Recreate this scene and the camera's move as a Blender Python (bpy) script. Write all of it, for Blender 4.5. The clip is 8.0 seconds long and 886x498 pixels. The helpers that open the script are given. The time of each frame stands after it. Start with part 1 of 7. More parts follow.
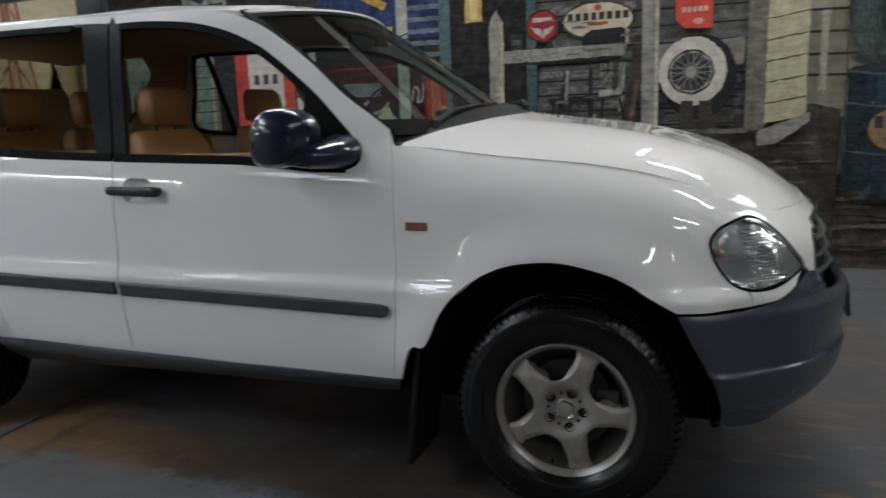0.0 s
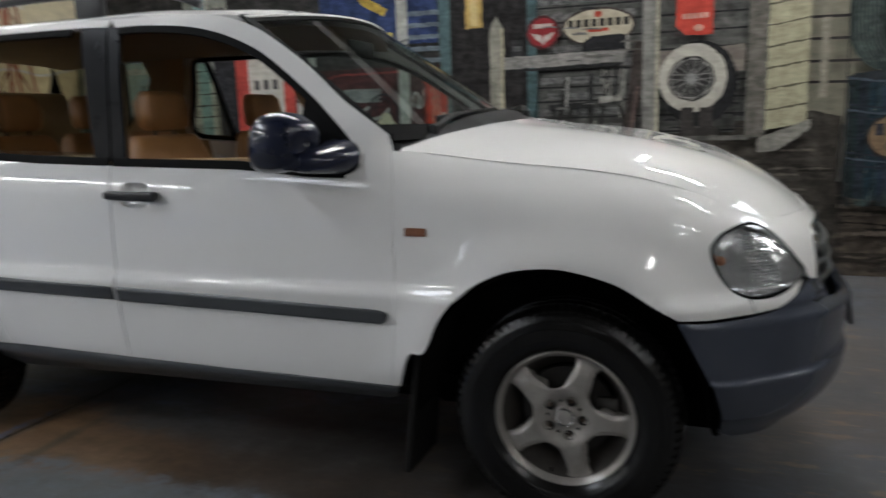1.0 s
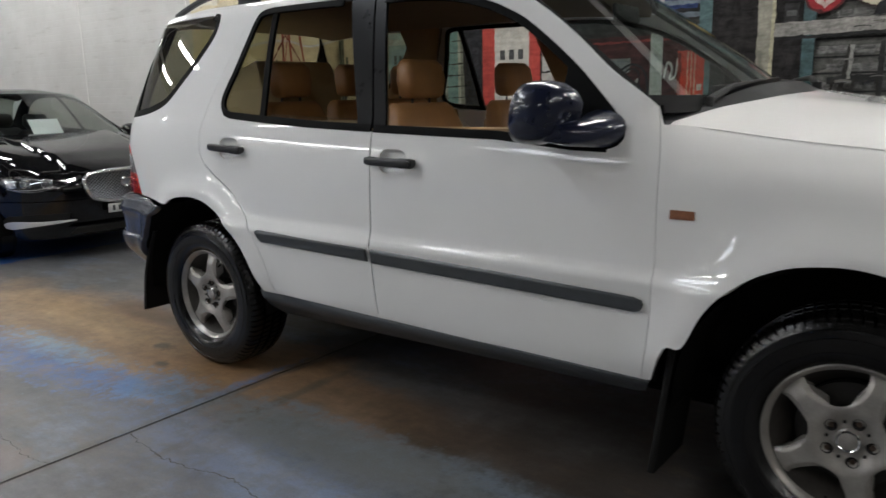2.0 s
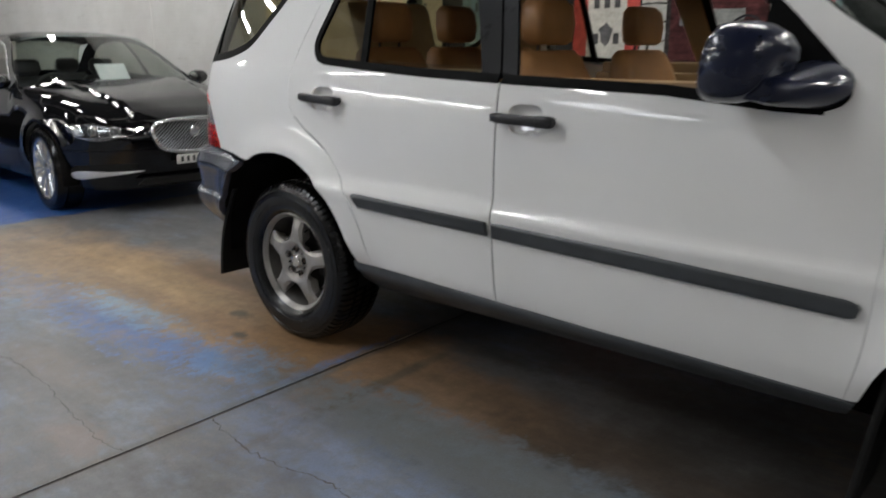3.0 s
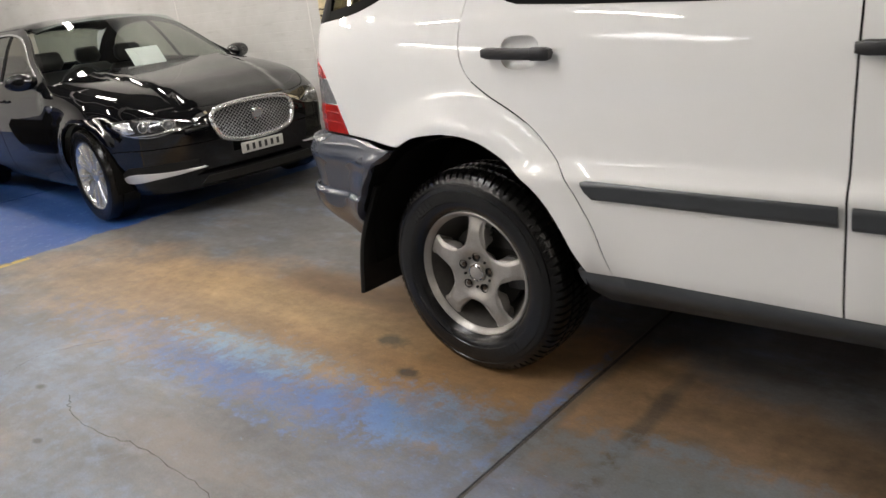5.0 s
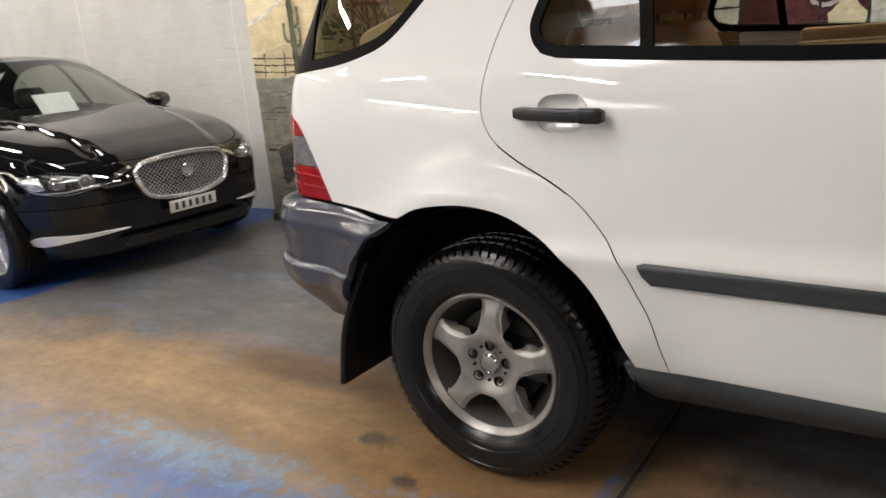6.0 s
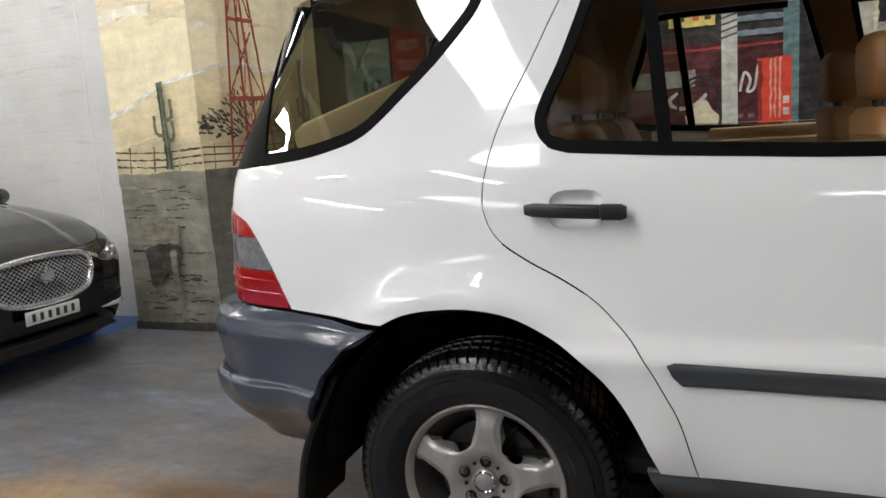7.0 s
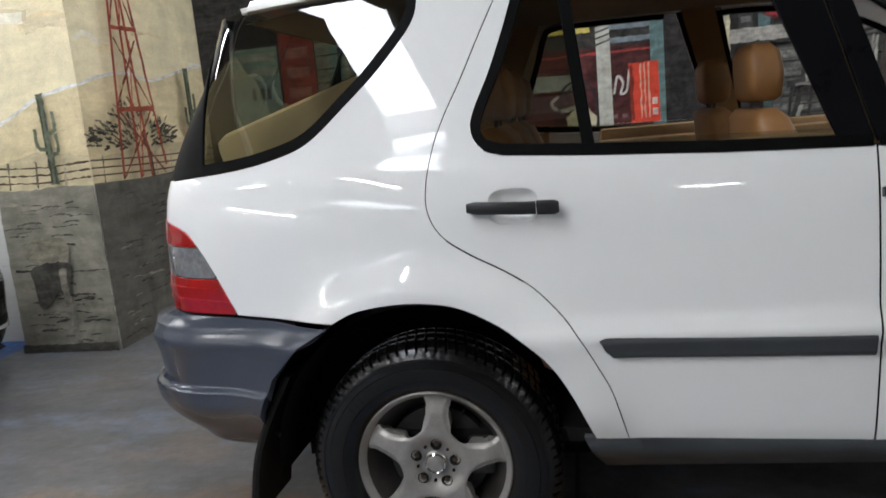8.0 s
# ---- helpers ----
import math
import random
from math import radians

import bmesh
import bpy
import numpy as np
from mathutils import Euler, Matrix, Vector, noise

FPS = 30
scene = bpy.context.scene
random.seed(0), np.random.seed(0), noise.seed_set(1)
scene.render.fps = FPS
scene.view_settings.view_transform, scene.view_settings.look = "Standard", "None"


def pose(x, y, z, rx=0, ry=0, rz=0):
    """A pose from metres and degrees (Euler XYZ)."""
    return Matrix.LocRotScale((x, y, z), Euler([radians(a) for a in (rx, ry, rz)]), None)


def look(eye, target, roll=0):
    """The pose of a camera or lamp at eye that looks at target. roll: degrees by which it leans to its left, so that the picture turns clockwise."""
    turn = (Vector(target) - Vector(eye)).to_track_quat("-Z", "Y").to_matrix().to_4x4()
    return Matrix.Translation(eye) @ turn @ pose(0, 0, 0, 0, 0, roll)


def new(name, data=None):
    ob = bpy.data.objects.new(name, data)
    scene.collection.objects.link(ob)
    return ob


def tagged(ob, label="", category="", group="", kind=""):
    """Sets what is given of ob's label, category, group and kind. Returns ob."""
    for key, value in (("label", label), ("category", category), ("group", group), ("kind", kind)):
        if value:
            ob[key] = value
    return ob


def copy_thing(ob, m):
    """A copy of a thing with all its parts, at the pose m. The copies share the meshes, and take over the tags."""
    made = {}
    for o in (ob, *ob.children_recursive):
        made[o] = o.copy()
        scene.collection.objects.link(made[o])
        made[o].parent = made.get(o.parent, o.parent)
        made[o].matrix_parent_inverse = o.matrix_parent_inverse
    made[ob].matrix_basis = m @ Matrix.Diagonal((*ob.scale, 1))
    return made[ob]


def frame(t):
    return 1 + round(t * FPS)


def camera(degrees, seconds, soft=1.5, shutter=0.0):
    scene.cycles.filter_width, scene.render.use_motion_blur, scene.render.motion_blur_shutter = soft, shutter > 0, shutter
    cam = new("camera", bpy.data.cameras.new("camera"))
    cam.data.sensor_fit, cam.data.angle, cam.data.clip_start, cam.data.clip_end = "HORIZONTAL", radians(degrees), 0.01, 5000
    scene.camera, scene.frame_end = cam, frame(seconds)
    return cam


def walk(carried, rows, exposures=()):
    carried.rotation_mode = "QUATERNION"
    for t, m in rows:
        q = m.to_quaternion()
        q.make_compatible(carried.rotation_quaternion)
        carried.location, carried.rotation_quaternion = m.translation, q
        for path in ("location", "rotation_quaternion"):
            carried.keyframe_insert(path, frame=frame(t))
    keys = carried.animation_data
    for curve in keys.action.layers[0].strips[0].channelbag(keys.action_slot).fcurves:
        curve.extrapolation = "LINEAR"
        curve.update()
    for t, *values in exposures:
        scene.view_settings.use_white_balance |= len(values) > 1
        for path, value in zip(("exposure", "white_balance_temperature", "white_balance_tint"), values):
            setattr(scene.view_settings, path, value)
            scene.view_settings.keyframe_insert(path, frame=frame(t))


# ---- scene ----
cam = camera(61.7, 8.0, shutter=0.35)
PATH = [
    (0, (1.818, -3.089, 1.318), (1.152, -1.239, 0.95), -2.1),
    (0.5, (1.854, -3.086, 1.312), (1.429, -1.167, 0.944), -0.9),
    (0.6, (1.85, -3.071, 1.316), (1.448, -1.151, 0.928), -0.5),
    (1, (1.815, -3.073, 1.315), (1.149, -1.221, 0.963), -1.9),
    (1.5, (1.754, -3.043, 1.309), (0.706, -1.374, 0.97), -3.5),
    (1.7, (1.74, -3.029, 1.31), (0.616, -1.417, 0.938), -1.6),
    (2.8, (1.288, -2.881, 1.291), (-0.006, -1.425, 0.839), -2.9),
    (3, (1.19, -2.838, 1.281), (-0.079, -1.382, 0.76), -0.1),
    (3.5, (0.912, -2.736, 1.267), (-0.495, -1.482, 0.599), -3.4),
    (4, (0.619, -2.698, 1.285), (-0.903, -1.564, 0.654), -4.7),
    (4.2, (0.495, -2.686, 1.258), (-0.933, -1.442, 0.617), -4.8),
    (5.3, (-0.013, -2.665, 1.279), (-1.265, -1.232, 0.663), -7.8),
    (5.5, (-0.111, -2.637, 1.284), (-1.339, -1.164, 0.716), -8.9),
    (6, (-0.359, -2.571, 1.284), (-1.452, -0.985, 0.746), -4.9),
    (6.5, (-0.657, -2.55, 1.309), (-1.456, -0.777, 0.843), -9.0),
    (7, (-0.816, -2.611, 1.304), (-1.517, -0.767, 0.978), -4.0),
    (7.4, (-0.837, -2.711, 1.311), (-1.382, -0.828, 0.915), -6.5),
    (7.5, (-0.855, -2.736, 1.318), (-1.384, -0.851, 0.911), -6.3),
    (7.7, (-0.885, -2.789, 1.322), (-1.363, -0.888, 0.923), -6.6),
    (8, (-0.947, -2.796, 1.327), (-1.33, -0.863, 0.985), -5.3),
]
EXPOSURES = [(0, 0.24, 6050, 10), (1.0, 0.34, 6150, 10), (1.7, 0.42, 6250, 10), (3.0, 0.58, 6350, 10), (4.0, 0.81, 6500, 11), (5.5, 1.09, 7000, 13), (6.0, 1.06, 7000, 13), (6.5, 1.0, 6800, 13), (7.1, 0.94, 6350, 11), (8.0, 0.87, 6150, 10)]
walk(cam, [(t, look(eye, target, roll)) for t, eye, target, roll in PATH], EXPOSURES)

# ---- world and exposure ----
world = bpy.data.worlds.new("world")
scene.world = world
world.use_nodes = True
world.node_tree.nodes["Background"].inputs[0].default_value = (0.75, 0.85, 1.0, 1)
world.node_tree.nodes["Background"].inputs[1].default_value = 0.2

# ---- materials ----
def nodes_of(name):
    m = bpy.data.materials.new(name)
    m.use_nodes = True
    return m, m.node_tree.nodes, m.node_tree.links, m.node_tree.nodes["Principled BSDF"]


def noise_node(nt, scale, detail=4.0, rough=0.6, coord="Object", stretch=(1, 1, 1), shift=(0, 0, 0)):
    tc = nt.nodes.new("ShaderNodeTexCoord")
    mp = nt.nodes.new("ShaderNodeMapping")
    mp.inputs["Scale"].default_value = stretch
    mp.inputs["Location"].default_value = shift
    n = nt.nodes.new("ShaderNodeTexNoise")
    n.inputs["Scale"].default_value, n.inputs["Detail"].default_value, n.inputs["Roughness"].default_value = scale, detail, rough
    nt.links.new(tc.outputs[coord], mp.inputs["Vector"])
    nt.links.new(mp.outputs["Vector"], n.inputs["Vector"])
    return n


def ramp_node(nt, source, a, b, ca=(0, 0, 0, 1), cb=(1, 1, 1, 1)):
    r = nt.nodes.new("ShaderNodeValToRGB")
    r.color_ramp.elements[0].position, r.color_ramp.elements[1].position = a, b
    r.color_ramp.elements[0].color, r.color_ramp.elements[1].color = ca, cb
    nt.links.new(source, r.inputs["Fac"])
    return r


def mix_node(nt, fac, a, b, mode="MIX"):
    """Mixes two colours; each may be a socket or a colour, fac a socket or a number."""
    m = nt.nodes.new("ShaderNodeMix")
    m.data_type, m.blend_type = "RGBA", mode
    for key, v in ((0, fac), (6, a), (7, b)):
        if hasattr(v, "is_linked"):
            nt.links.new(v, m.inputs[key])
        elif key == 0:
            m.inputs[key].default_value = v
        else:
            m.inputs[key].default_value = (*v[:3], 1)
    return m.outputs[2]


def mat(name, col, rough=0.5, metal=0.0, coat=0.0, var=0.15, scale=6.0, fine=60.0, bump=0.0, rvar=0.1, spec=0.5, coord="Object", stretch=(1, 1, 1)):
    """A surface of one colour with stains at one scale, grain at another and a little relief."""
    m, nodes, links, b = nodes_of(name)
    nt = m.node_tree
    big, small = noise_node(nt, scale, 5, 0.6, coord, stretch), noise_node(nt, fine, 3, 0.6, coord, stretch)
    dark, light = [max(c * (1 - var), 0) for c in col], [min(c * (1 + var), 1) for c in col]
    r = ramp_node(nt, big.outputs["Fac"], 0.3, 0.7, (*dark, 1), (*light, 1))
    g = ramp_node(nt, small.outputs["Fac"], 0.3, 0.7, (1 - var * 0.7,) * 3 + (1,), (1, 1, 1, 1))
    links.new(mix_node(nt, 1.0, r.outputs["Color"], g.outputs["Color"], "MULTIPLY"), b.inputs["Base Color"])
    rr = nodes.new("ShaderNodeMapRange")
    rr.inputs["To Min"].default_value, rr.inputs["To Max"].default_value = max(rough - rvar, 0.02), min(rough + rvar, 1)
    links.new(big.outputs["Fac"], rr.inputs["Value"])
    links.new(rr.outputs["Result"], b.inputs["Roughness"])
    b.inputs["Metallic"].default_value, b.inputs["Coat Weight"].default_value, b.inputs["Coat Roughness"].default_value = metal, coat, 0.03
    b.inputs["Specular IOR Level"].default_value = spec
    if bump:
        bp = nodes.new("ShaderNodeBump")
        bp.inputs["Strength"].default_value, bp.inputs["Distance"].default_value = bump, 0.004
        links.new(small.outputs["Fac"], bp.inputs["Height"])
        links.new(bp.outputs["Normal"], b.inputs["Normal"])
    return m


def glass(name, tint, gloss=1.0):
    """A thin pane: see-through, with the mirror of its two faces."""
    m, nodes, links, b = nodes_of(name)
    nodes.remove(b)
    out = nodes["Material Output"]
    clear, shine, mix, lw = (nodes.new(k) for k in ("ShaderNodeBsdfTransparent", "ShaderNodeBsdfGlossy", "ShaderNodeMixShader", "ShaderNodeLayerWeight"))
    clear.inputs["Color"].default_value = (*tint, 1)
    shine.inputs["Roughness"].default_value = 0.01
    lw.inputs["Blend"].default_value = 0.5
    power, mul = nodes.new("ShaderNodeMath"), nodes.new("ShaderNodeMath")
    power.operation, power.inputs[1].default_value = "POWER", 4.0
    mul.operation, mul.use_clamp = "MULTIPLY_ADD", True
    mul.inputs[1].default_value, mul.inputs[2].default_value = 0.85, 0.075 * gloss
    links.new(lw.outputs["Facing"], power.inputs[0])
    links.new(power.outputs["Value"], mul.inputs[0])
    links.new(mul.outputs["Value"], mix.inputs["Fac"])
    links.new(clear.outputs["BSDF"], mix.inputs[1])
    links.new(shine.outputs["BSDF"], mix.inputs[2])
    links.new(mix.outputs["Shader"], out.inputs["Surface"])
    return m


def glow(name, col, strength):
    m, nodes, links, b = nodes_of(name)
    b.inputs["Base Color"].default_value = (0.8, 0.8, 0.8, 1)
    b.inputs["Emission Color"].default_value, b.inputs["Emission Strength"].default_value = (*col, 1), strength
    return m


PAINT = mat("white_car_paint", (0.80, 0.79, 0.77), 0.5, coat=1.0, var=0.02, scale=2.0, fine=900.0, rvar=0.04, spec=0.15)
PLASTIC = mat("blue_grey_plastic", (0.042, 0.049, 0.067), 0.23, coat=0.12, var=0.06, scale=3.0, fine=300.0, rvar=0.02)
CLADDING = mat("grey_plastic", (0.050, 0.054, 0.058), 0.36, var=0.15, scale=7.0, fine=500.0, bump=0.06)
TRIM = mat("black_trim", (0.012, 0.012, 0.013), 0.42, var=0.2, scale=9.0, fine=300.0, bump=0.03)
SEAL = mat("black_rubber_seal", (0.004, 0.004, 0.004), 0.5, var=0.2, spec=0.04, rvar=0.05)
PILLAR = mat("black_pillar_film", (0.005, 0.005, 0.006), 0.3, spec=0.08, var=0.15, scale=9.0, fine=500.0)
RUBBER = mat("tyre_rubber", (0.0055, 0.0053, 0.005), 0.22, spec=0.36, var=0.35, scale=14.0, fine=160.0, bump=0.08)
ALLOY = mat("painted_alloy", (0.33, 0.31, 0.285), 0.34, metal=0.45, var=0.16, scale=18.0, fine=180.0, bump=0.03)
IRON = mat("dark_brake_iron", (0.035, 0.033, 0.031), 0.55, metal=0.5, var=0.3, scale=20.0)
DARK_ALLOY = mat("dark_alloy", (0.045, 0.040, 0.035), 0.6, metal=0.3, var=0.3, scale=25.0, fine=200.0)
STEEL = mat("dark_steel", (0.10, 0.095, 0.09), 0.5, metal=0.8, var=0.3, scale=20.0)
RUST = mat("rusty_bolt", (0.065, 0.043, 0.03), 0.7, metal=0.4, var=0.35, scale=60.0)
CHROME = mat("chrome", (0.78, 0.78, 0.79), 0.06, metal=1.0, var=0.03, rvar=0.03)
NAVY = mat("dark_blue_mirror_paint", (0.006, 0.009, 0.026), 0.28, spec=0.3, coat=0.9, var=0.08, scale=5.0)
TAN = mat("tan_leather", (0.30, 0.145, 0.048), 0.5, var=0.14, scale=9.0, fine=420.0, bump=0.15)
TANP = mat("tan_plastic", (0.26, 0.16, 0.07), 0.55, var=0.08, scale=9.0, fine=500.0, bump=0.06)
CARGO = mat("tan_vinyl", (0.50, 0.40, 0.22), 0.6, var=0.1, scale=6.0, fine=300.0, bump=0.06)
LINER = mat("beige_headlining", (0.24, 0.19, 0.13), 0.9, var=0.08, fine=300.0)
DARK = mat("black_plastic_inner", (0.009, 0.0085, 0.008), 0.7, spec=0.2, var=0.25, scale=8.0, fine=200.0, bump=0.08)
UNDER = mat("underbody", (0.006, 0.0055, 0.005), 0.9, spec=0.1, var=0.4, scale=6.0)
PANE = glass("clear_pane", (0.82, 0.88, 0.86))
TINTED = glass("tinted_pane", (0.60, 0.60, 0.52), 0.5)
PRIVACY = glass("dark_tinted_pane", (0.42, 0.41, 0.34), 1.1)
SCREEN = glass("windscreen_glass", (0.58, 0.70, 0.67), 1.5)
SALOON_SCREEN = glass("saloon_windscreen_glass", (0.62, 0.70, 0.68), 1.0)
LENS = glass("lamp_lens", (0.93, 0.94, 0.94), 0.9)
RED = mat("red_lamp_plastic", (0.36, 0.012, 0.008), 0.14, coat=0.5, var=0.12, scale=40.0, fine=200.0)
SMOKE = mat("grey_lamp_plastic", (0.20, 0.20, 0.20), 0.15, coat=1.0, var=0.2, scale=60.0)
ORANGE = mat("orange_lamp_plastic", (0.26, 0.11, 0.06), 0.18, coat=0.8, var=0.15, scale=60.0)
MESHM = mat("grey_grille_wire", (0.20, 0.20, 0.205), 0.3, metal=0.7, var=0.1, scale=30.0)
LAMPBACK = mat("dark_lamp_housing", (0.06, 0.06, 0.062), 0.25, metal=0.6, var=0.2, scale=30.0)
GLASSY = mat("projector_glass", (0.10, 0.105, 0.11), 0.05, coat=1.0, var=0.1, scale=30.0)
REFLECTOR = mat("lamp_reflector", (0.80, 0.80, 0.80), 0.16, metal=0.85, var=0.03, scale=30.0)
# ---- body shells: a plan outline with an inset that changes with height ----
def curve(pts):
    """A smooth function of one number through a few points."""
    xs = [p[0] for p in pts]
    ys = [p[1] for p in pts]
    n = len(xs)
    d = [(ys[min(i + 1, n - 1)] - ys[max(i - 1, 0)]) / (xs[min(i + 1, n - 1)] - xs[max(i - 1, 0)]) for i in range(n)]

    def f(x):
        if x <= xs[0]:
            return ys[0] + d[0] * (x - xs[0])
        if x >= xs[-1]:
            return ys[-1] + d[-1] * (x - xs[-1])
        i = 0
        while xs[i + 1] < x:
            i += 1
        w = xs[i + 1] - xs[i]
        s = (x - xs[i]) / w
        return ((2 * s**3 - 3 * s**2 + 1) * ys[i] + (s**3 - 2 * s**2 + s) * w * d[i]
                + (3 * s**2 - 2 * s**3) * ys[i + 1] + (s**3 - s**2) * w * d[i + 1])
    return f


def spline(pts, n=8, closed=False):
    """Points along a smooth line through a few points, of any dimension."""
    p = [np.array(q, float) for q in pts]
    m = len(p)
    out = []
    for i in range(m if closed else m - 1):
        a, b, c, e = (p[j % m] if closed else p[min(max(j, 0), m - 1)] for j in (i - 1, i, i + 1, i + 2))
        for k in range(n):
            s = k / n
            out.append(0.5 * (2 * b + (c - a) * s + (2 * a - 5 * b + 4 * c - e) * s * s + (3 * b - a - 3 * c + e) * s**3))
    if not closed:
        out.append(p[-1])
    return out


def smooth(a, b, x):
    s = min(max((x - a) / (b - a), 0.0), 1.0)
    return s * s * (3 - 2 * s)


class Shell:
    """Half a car's outline, walked from its nose over its side to its tail. u is the length along it (u = x at x = 0)."""
    def __init__(self, outline, inset):
        line = np.array(spline(outline, 24))
        length = np.r_[0, np.cumsum(np.hypot(*np.diff(line, axis=0).T))]
        mid = np.interp(0.0, -line[:, 0], length)
        self.u = (mid - length)[::-1]
        self.x, self.y = line[::-1, 0], line[::-1, 1]
        self.nx, self.ny = -np.gradient(self.y, self.u), np.gradient(self.x, self.u)
        k = np.hypot(self.nx, self.ny)
        self.nx, self.ny = self.nx / k, self.ny / k
        self.inset = inset

    def flat(self, u, d):
        """The outline's point at u, moved in by d."""
        x, y, nx, ny = (np.interp(u, self.u, a) for a in (self.x, self.y, self.nx, self.ny))
        return x - nx * d, y - ny * d

    def at(self, u, z, off=0.0, sign=-1):
        x, y = self.flat(u, self.inset(u, z) - off)
        return (x, sign * y, z)


# the large white car
SUV_OUT = [(2.235, 0), (2.225, 0.3), (2.18, 0.5), (2.09, 0.69), (1.95, 0.805), (1.75, 0.868), (1.4, 0.905), (0.9, 0.917), (0, 0.921), (-0.9, 0.92),
           (-1.4, 0.912), (-1.75, 0.888), (-2.0, 0.845), (-2.17, 0.782), (-2.28, 0.63), (-2.325, 0.3), (-2.335, 0)]
hood_crown = curve([(0.8, 1.300), (0.95, 1.288), (1.2, 1.256), (1.5, 1.224), (1.7, 1.193), (1.9, 1.135), (2.05, 1.052), (2.15, 0.968), (2.2, 0.915), (2.24, 0.86)])


hood_half = curve([(0.8, 0.817), (1.4, 0.808), (1.75, 0.772), (1.9, 0.735), (2.05, 0.70), (2.3, 0.66)])


hood_rise = curve([(0.8, 0.048), (0.95, 0.045), (1.2, 0.028), (1.5, 0.011), (1.75, 0.0), (2.3, 0.0)])


def hood_z(x, y):
    a = abs(y) / hood_half(x)
    rise = hood_rise(x)
    lift = 0.004 * math.exp(-((abs(y) - 0.42) / 0.1) ** 2) * smooth(0.9, 1.2, x) * smooth(2.2, 1.9, x)
    return hood_crown(x + 0.10 * a * a * smooth(1.3, 2.0, x)) + rise - (0.085 + rise) * min(a, 1.03) ** (1.7 + 4.7 * smooth(0.95, 1.9, x)) + lift


side_inset = curve([(0.28, 0.085), (0.42, 0.04), (0.47, 0.024), (0.60, 0.006), (0.70, -0.005), (0.745, -0.014), (0.79, 0.003), (0.90, 0.006), (1.05, 0.013),
                    (1.13, 0.023), (1.19, 0.037), (1.24, 0.056), (1.45, 0.123), (1.62, 0.185), (1.70, 0.222), (1.74, 0.262), (1.76, 0.30)])
AXLES = (1.41, -1.41)


def suv_inset(u, z):
    w = smooth(0.78, 0.98, u)
    d = side_inset(z)
    if w > 0:
        zg = np.interp(u, SHOULDER_U, SHOULDER_Z)
        k = min(max((z - (zg - 0.18)) / 0.18, 0), 1.3)
        d = d * (1 - w) + w * (side_inset(min(z, 1.1)) + 0.088 * k**2.4)
    d += 0.11 * smooth(-1.95, -2.30, u) * smooth(1.18, 1.80, z)
    for ax in AXLES:
        r = math.hypot(u - ax, z - 0.385)
        d -= (0.040 if ax > 0 else 0.031) * math.exp(-((r - 0.48) / (0.095 if ax > 0 else 0.085)) ** 2) * smooth(0.40, 0.55, z)
    return d


SUV = Shell(SUV_OUT, suv_inset)
SHOULDER_U = np.linspace(0.7, SUV.u[-1], 80)
SHOULDER_Z = np.array([hood_z(*SUV.flat(u, 0.10)) for u in SHOULDER_U])

# ---- mesh helpers ----
from mathutils.geometry import delaunay_2d_cdt


def link(name, verts, faces, material, parent=None, label="", normals=None, soft=True):
    me = bpy.data.meshes.new(name)
    me.from_pydata([tuple(v) for v in verts], [], [tuple(f) for f in faces])
    me.materials.append(material)
    if soft:
        me.polygons.foreach_set("use_smooth", [True] * len(me.polygons))
    me.update()
    if normals is not None:
        me.normals_split_custom_set_from_vertices([tuple(n) for n in normals])
    ob = new(name, me)
    if parent is not None:
        ob.parent = parent
    return tagged(ob, label)


def part(name, bm, material, parent=None, label="", angle=40):
    """Links a bmesh as one mesh object, smooth but for its sharp edges."""
    me = bpy.data.meshes.new(name)
    bmesh.ops.recalc_face_normals(bm, faces=bm.faces)
    for f in bm.faces:
        f.smooth = True
    for e in bm.edges:
        e.smooth = len(e.link_faces) == 2 and e.calc_face_angle(0) < radians(angle)
    bm.to_mesh(me)
    bm.free()
    me.materials.append(material)
    ob = new(name, me)
    if parent is not None:
        ob.parent = parent
    return tagged(ob, label)


def empty(name, label, category, m=None, group="", kind=""):
    ob = new(name)
    ob.empty_display_size = 0.1
    if m is not None:
        ob.matrix_world = m
    return tagged(ob, label, category, group, kind)


def child(name, parent, m=None):
    ob = new(name)
    ob.empty_display_size = 0.05
    ob.parent = parent
    if m is not None:
        ob.matrix_basis = m
    return ob


def box(bm, x0, x1, y0, y1, z0, z1, bevel=0.0, m=None, segments=2):
    made = bmesh.ops.create_cube(bm, size=1)["verts"]
    for v in made:
        v.co = Vector(((x0 + x1) / 2 + v.co.x * (x1 - x0), (y0 + y1) / 2 + v.co.y * (y1 - y0), (z0 + z1) / 2 + v.co.z * (z1 - z0)))
    if bevel:
        edges = list({e for v in made for e in v.link_edges})
        made = bmesh.ops.bevel(bm, geom=edges, offset=bevel, segments=segments, affect="EDGES", profile=0.5)["verts"]
    if m is not None:
        bmesh.ops.transform(bm, matrix=m, verts=list({v for v in made if v.is_valid}))
    return bm


def boxed(name, x0, x1, y0, y1, z0, z1, material, parent=None, label="", bevel=0.0, m=None):
    return part(name, box(bmesh.new(), x0, x1, y0, y1, z0, z1, bevel, m), material, parent, label)


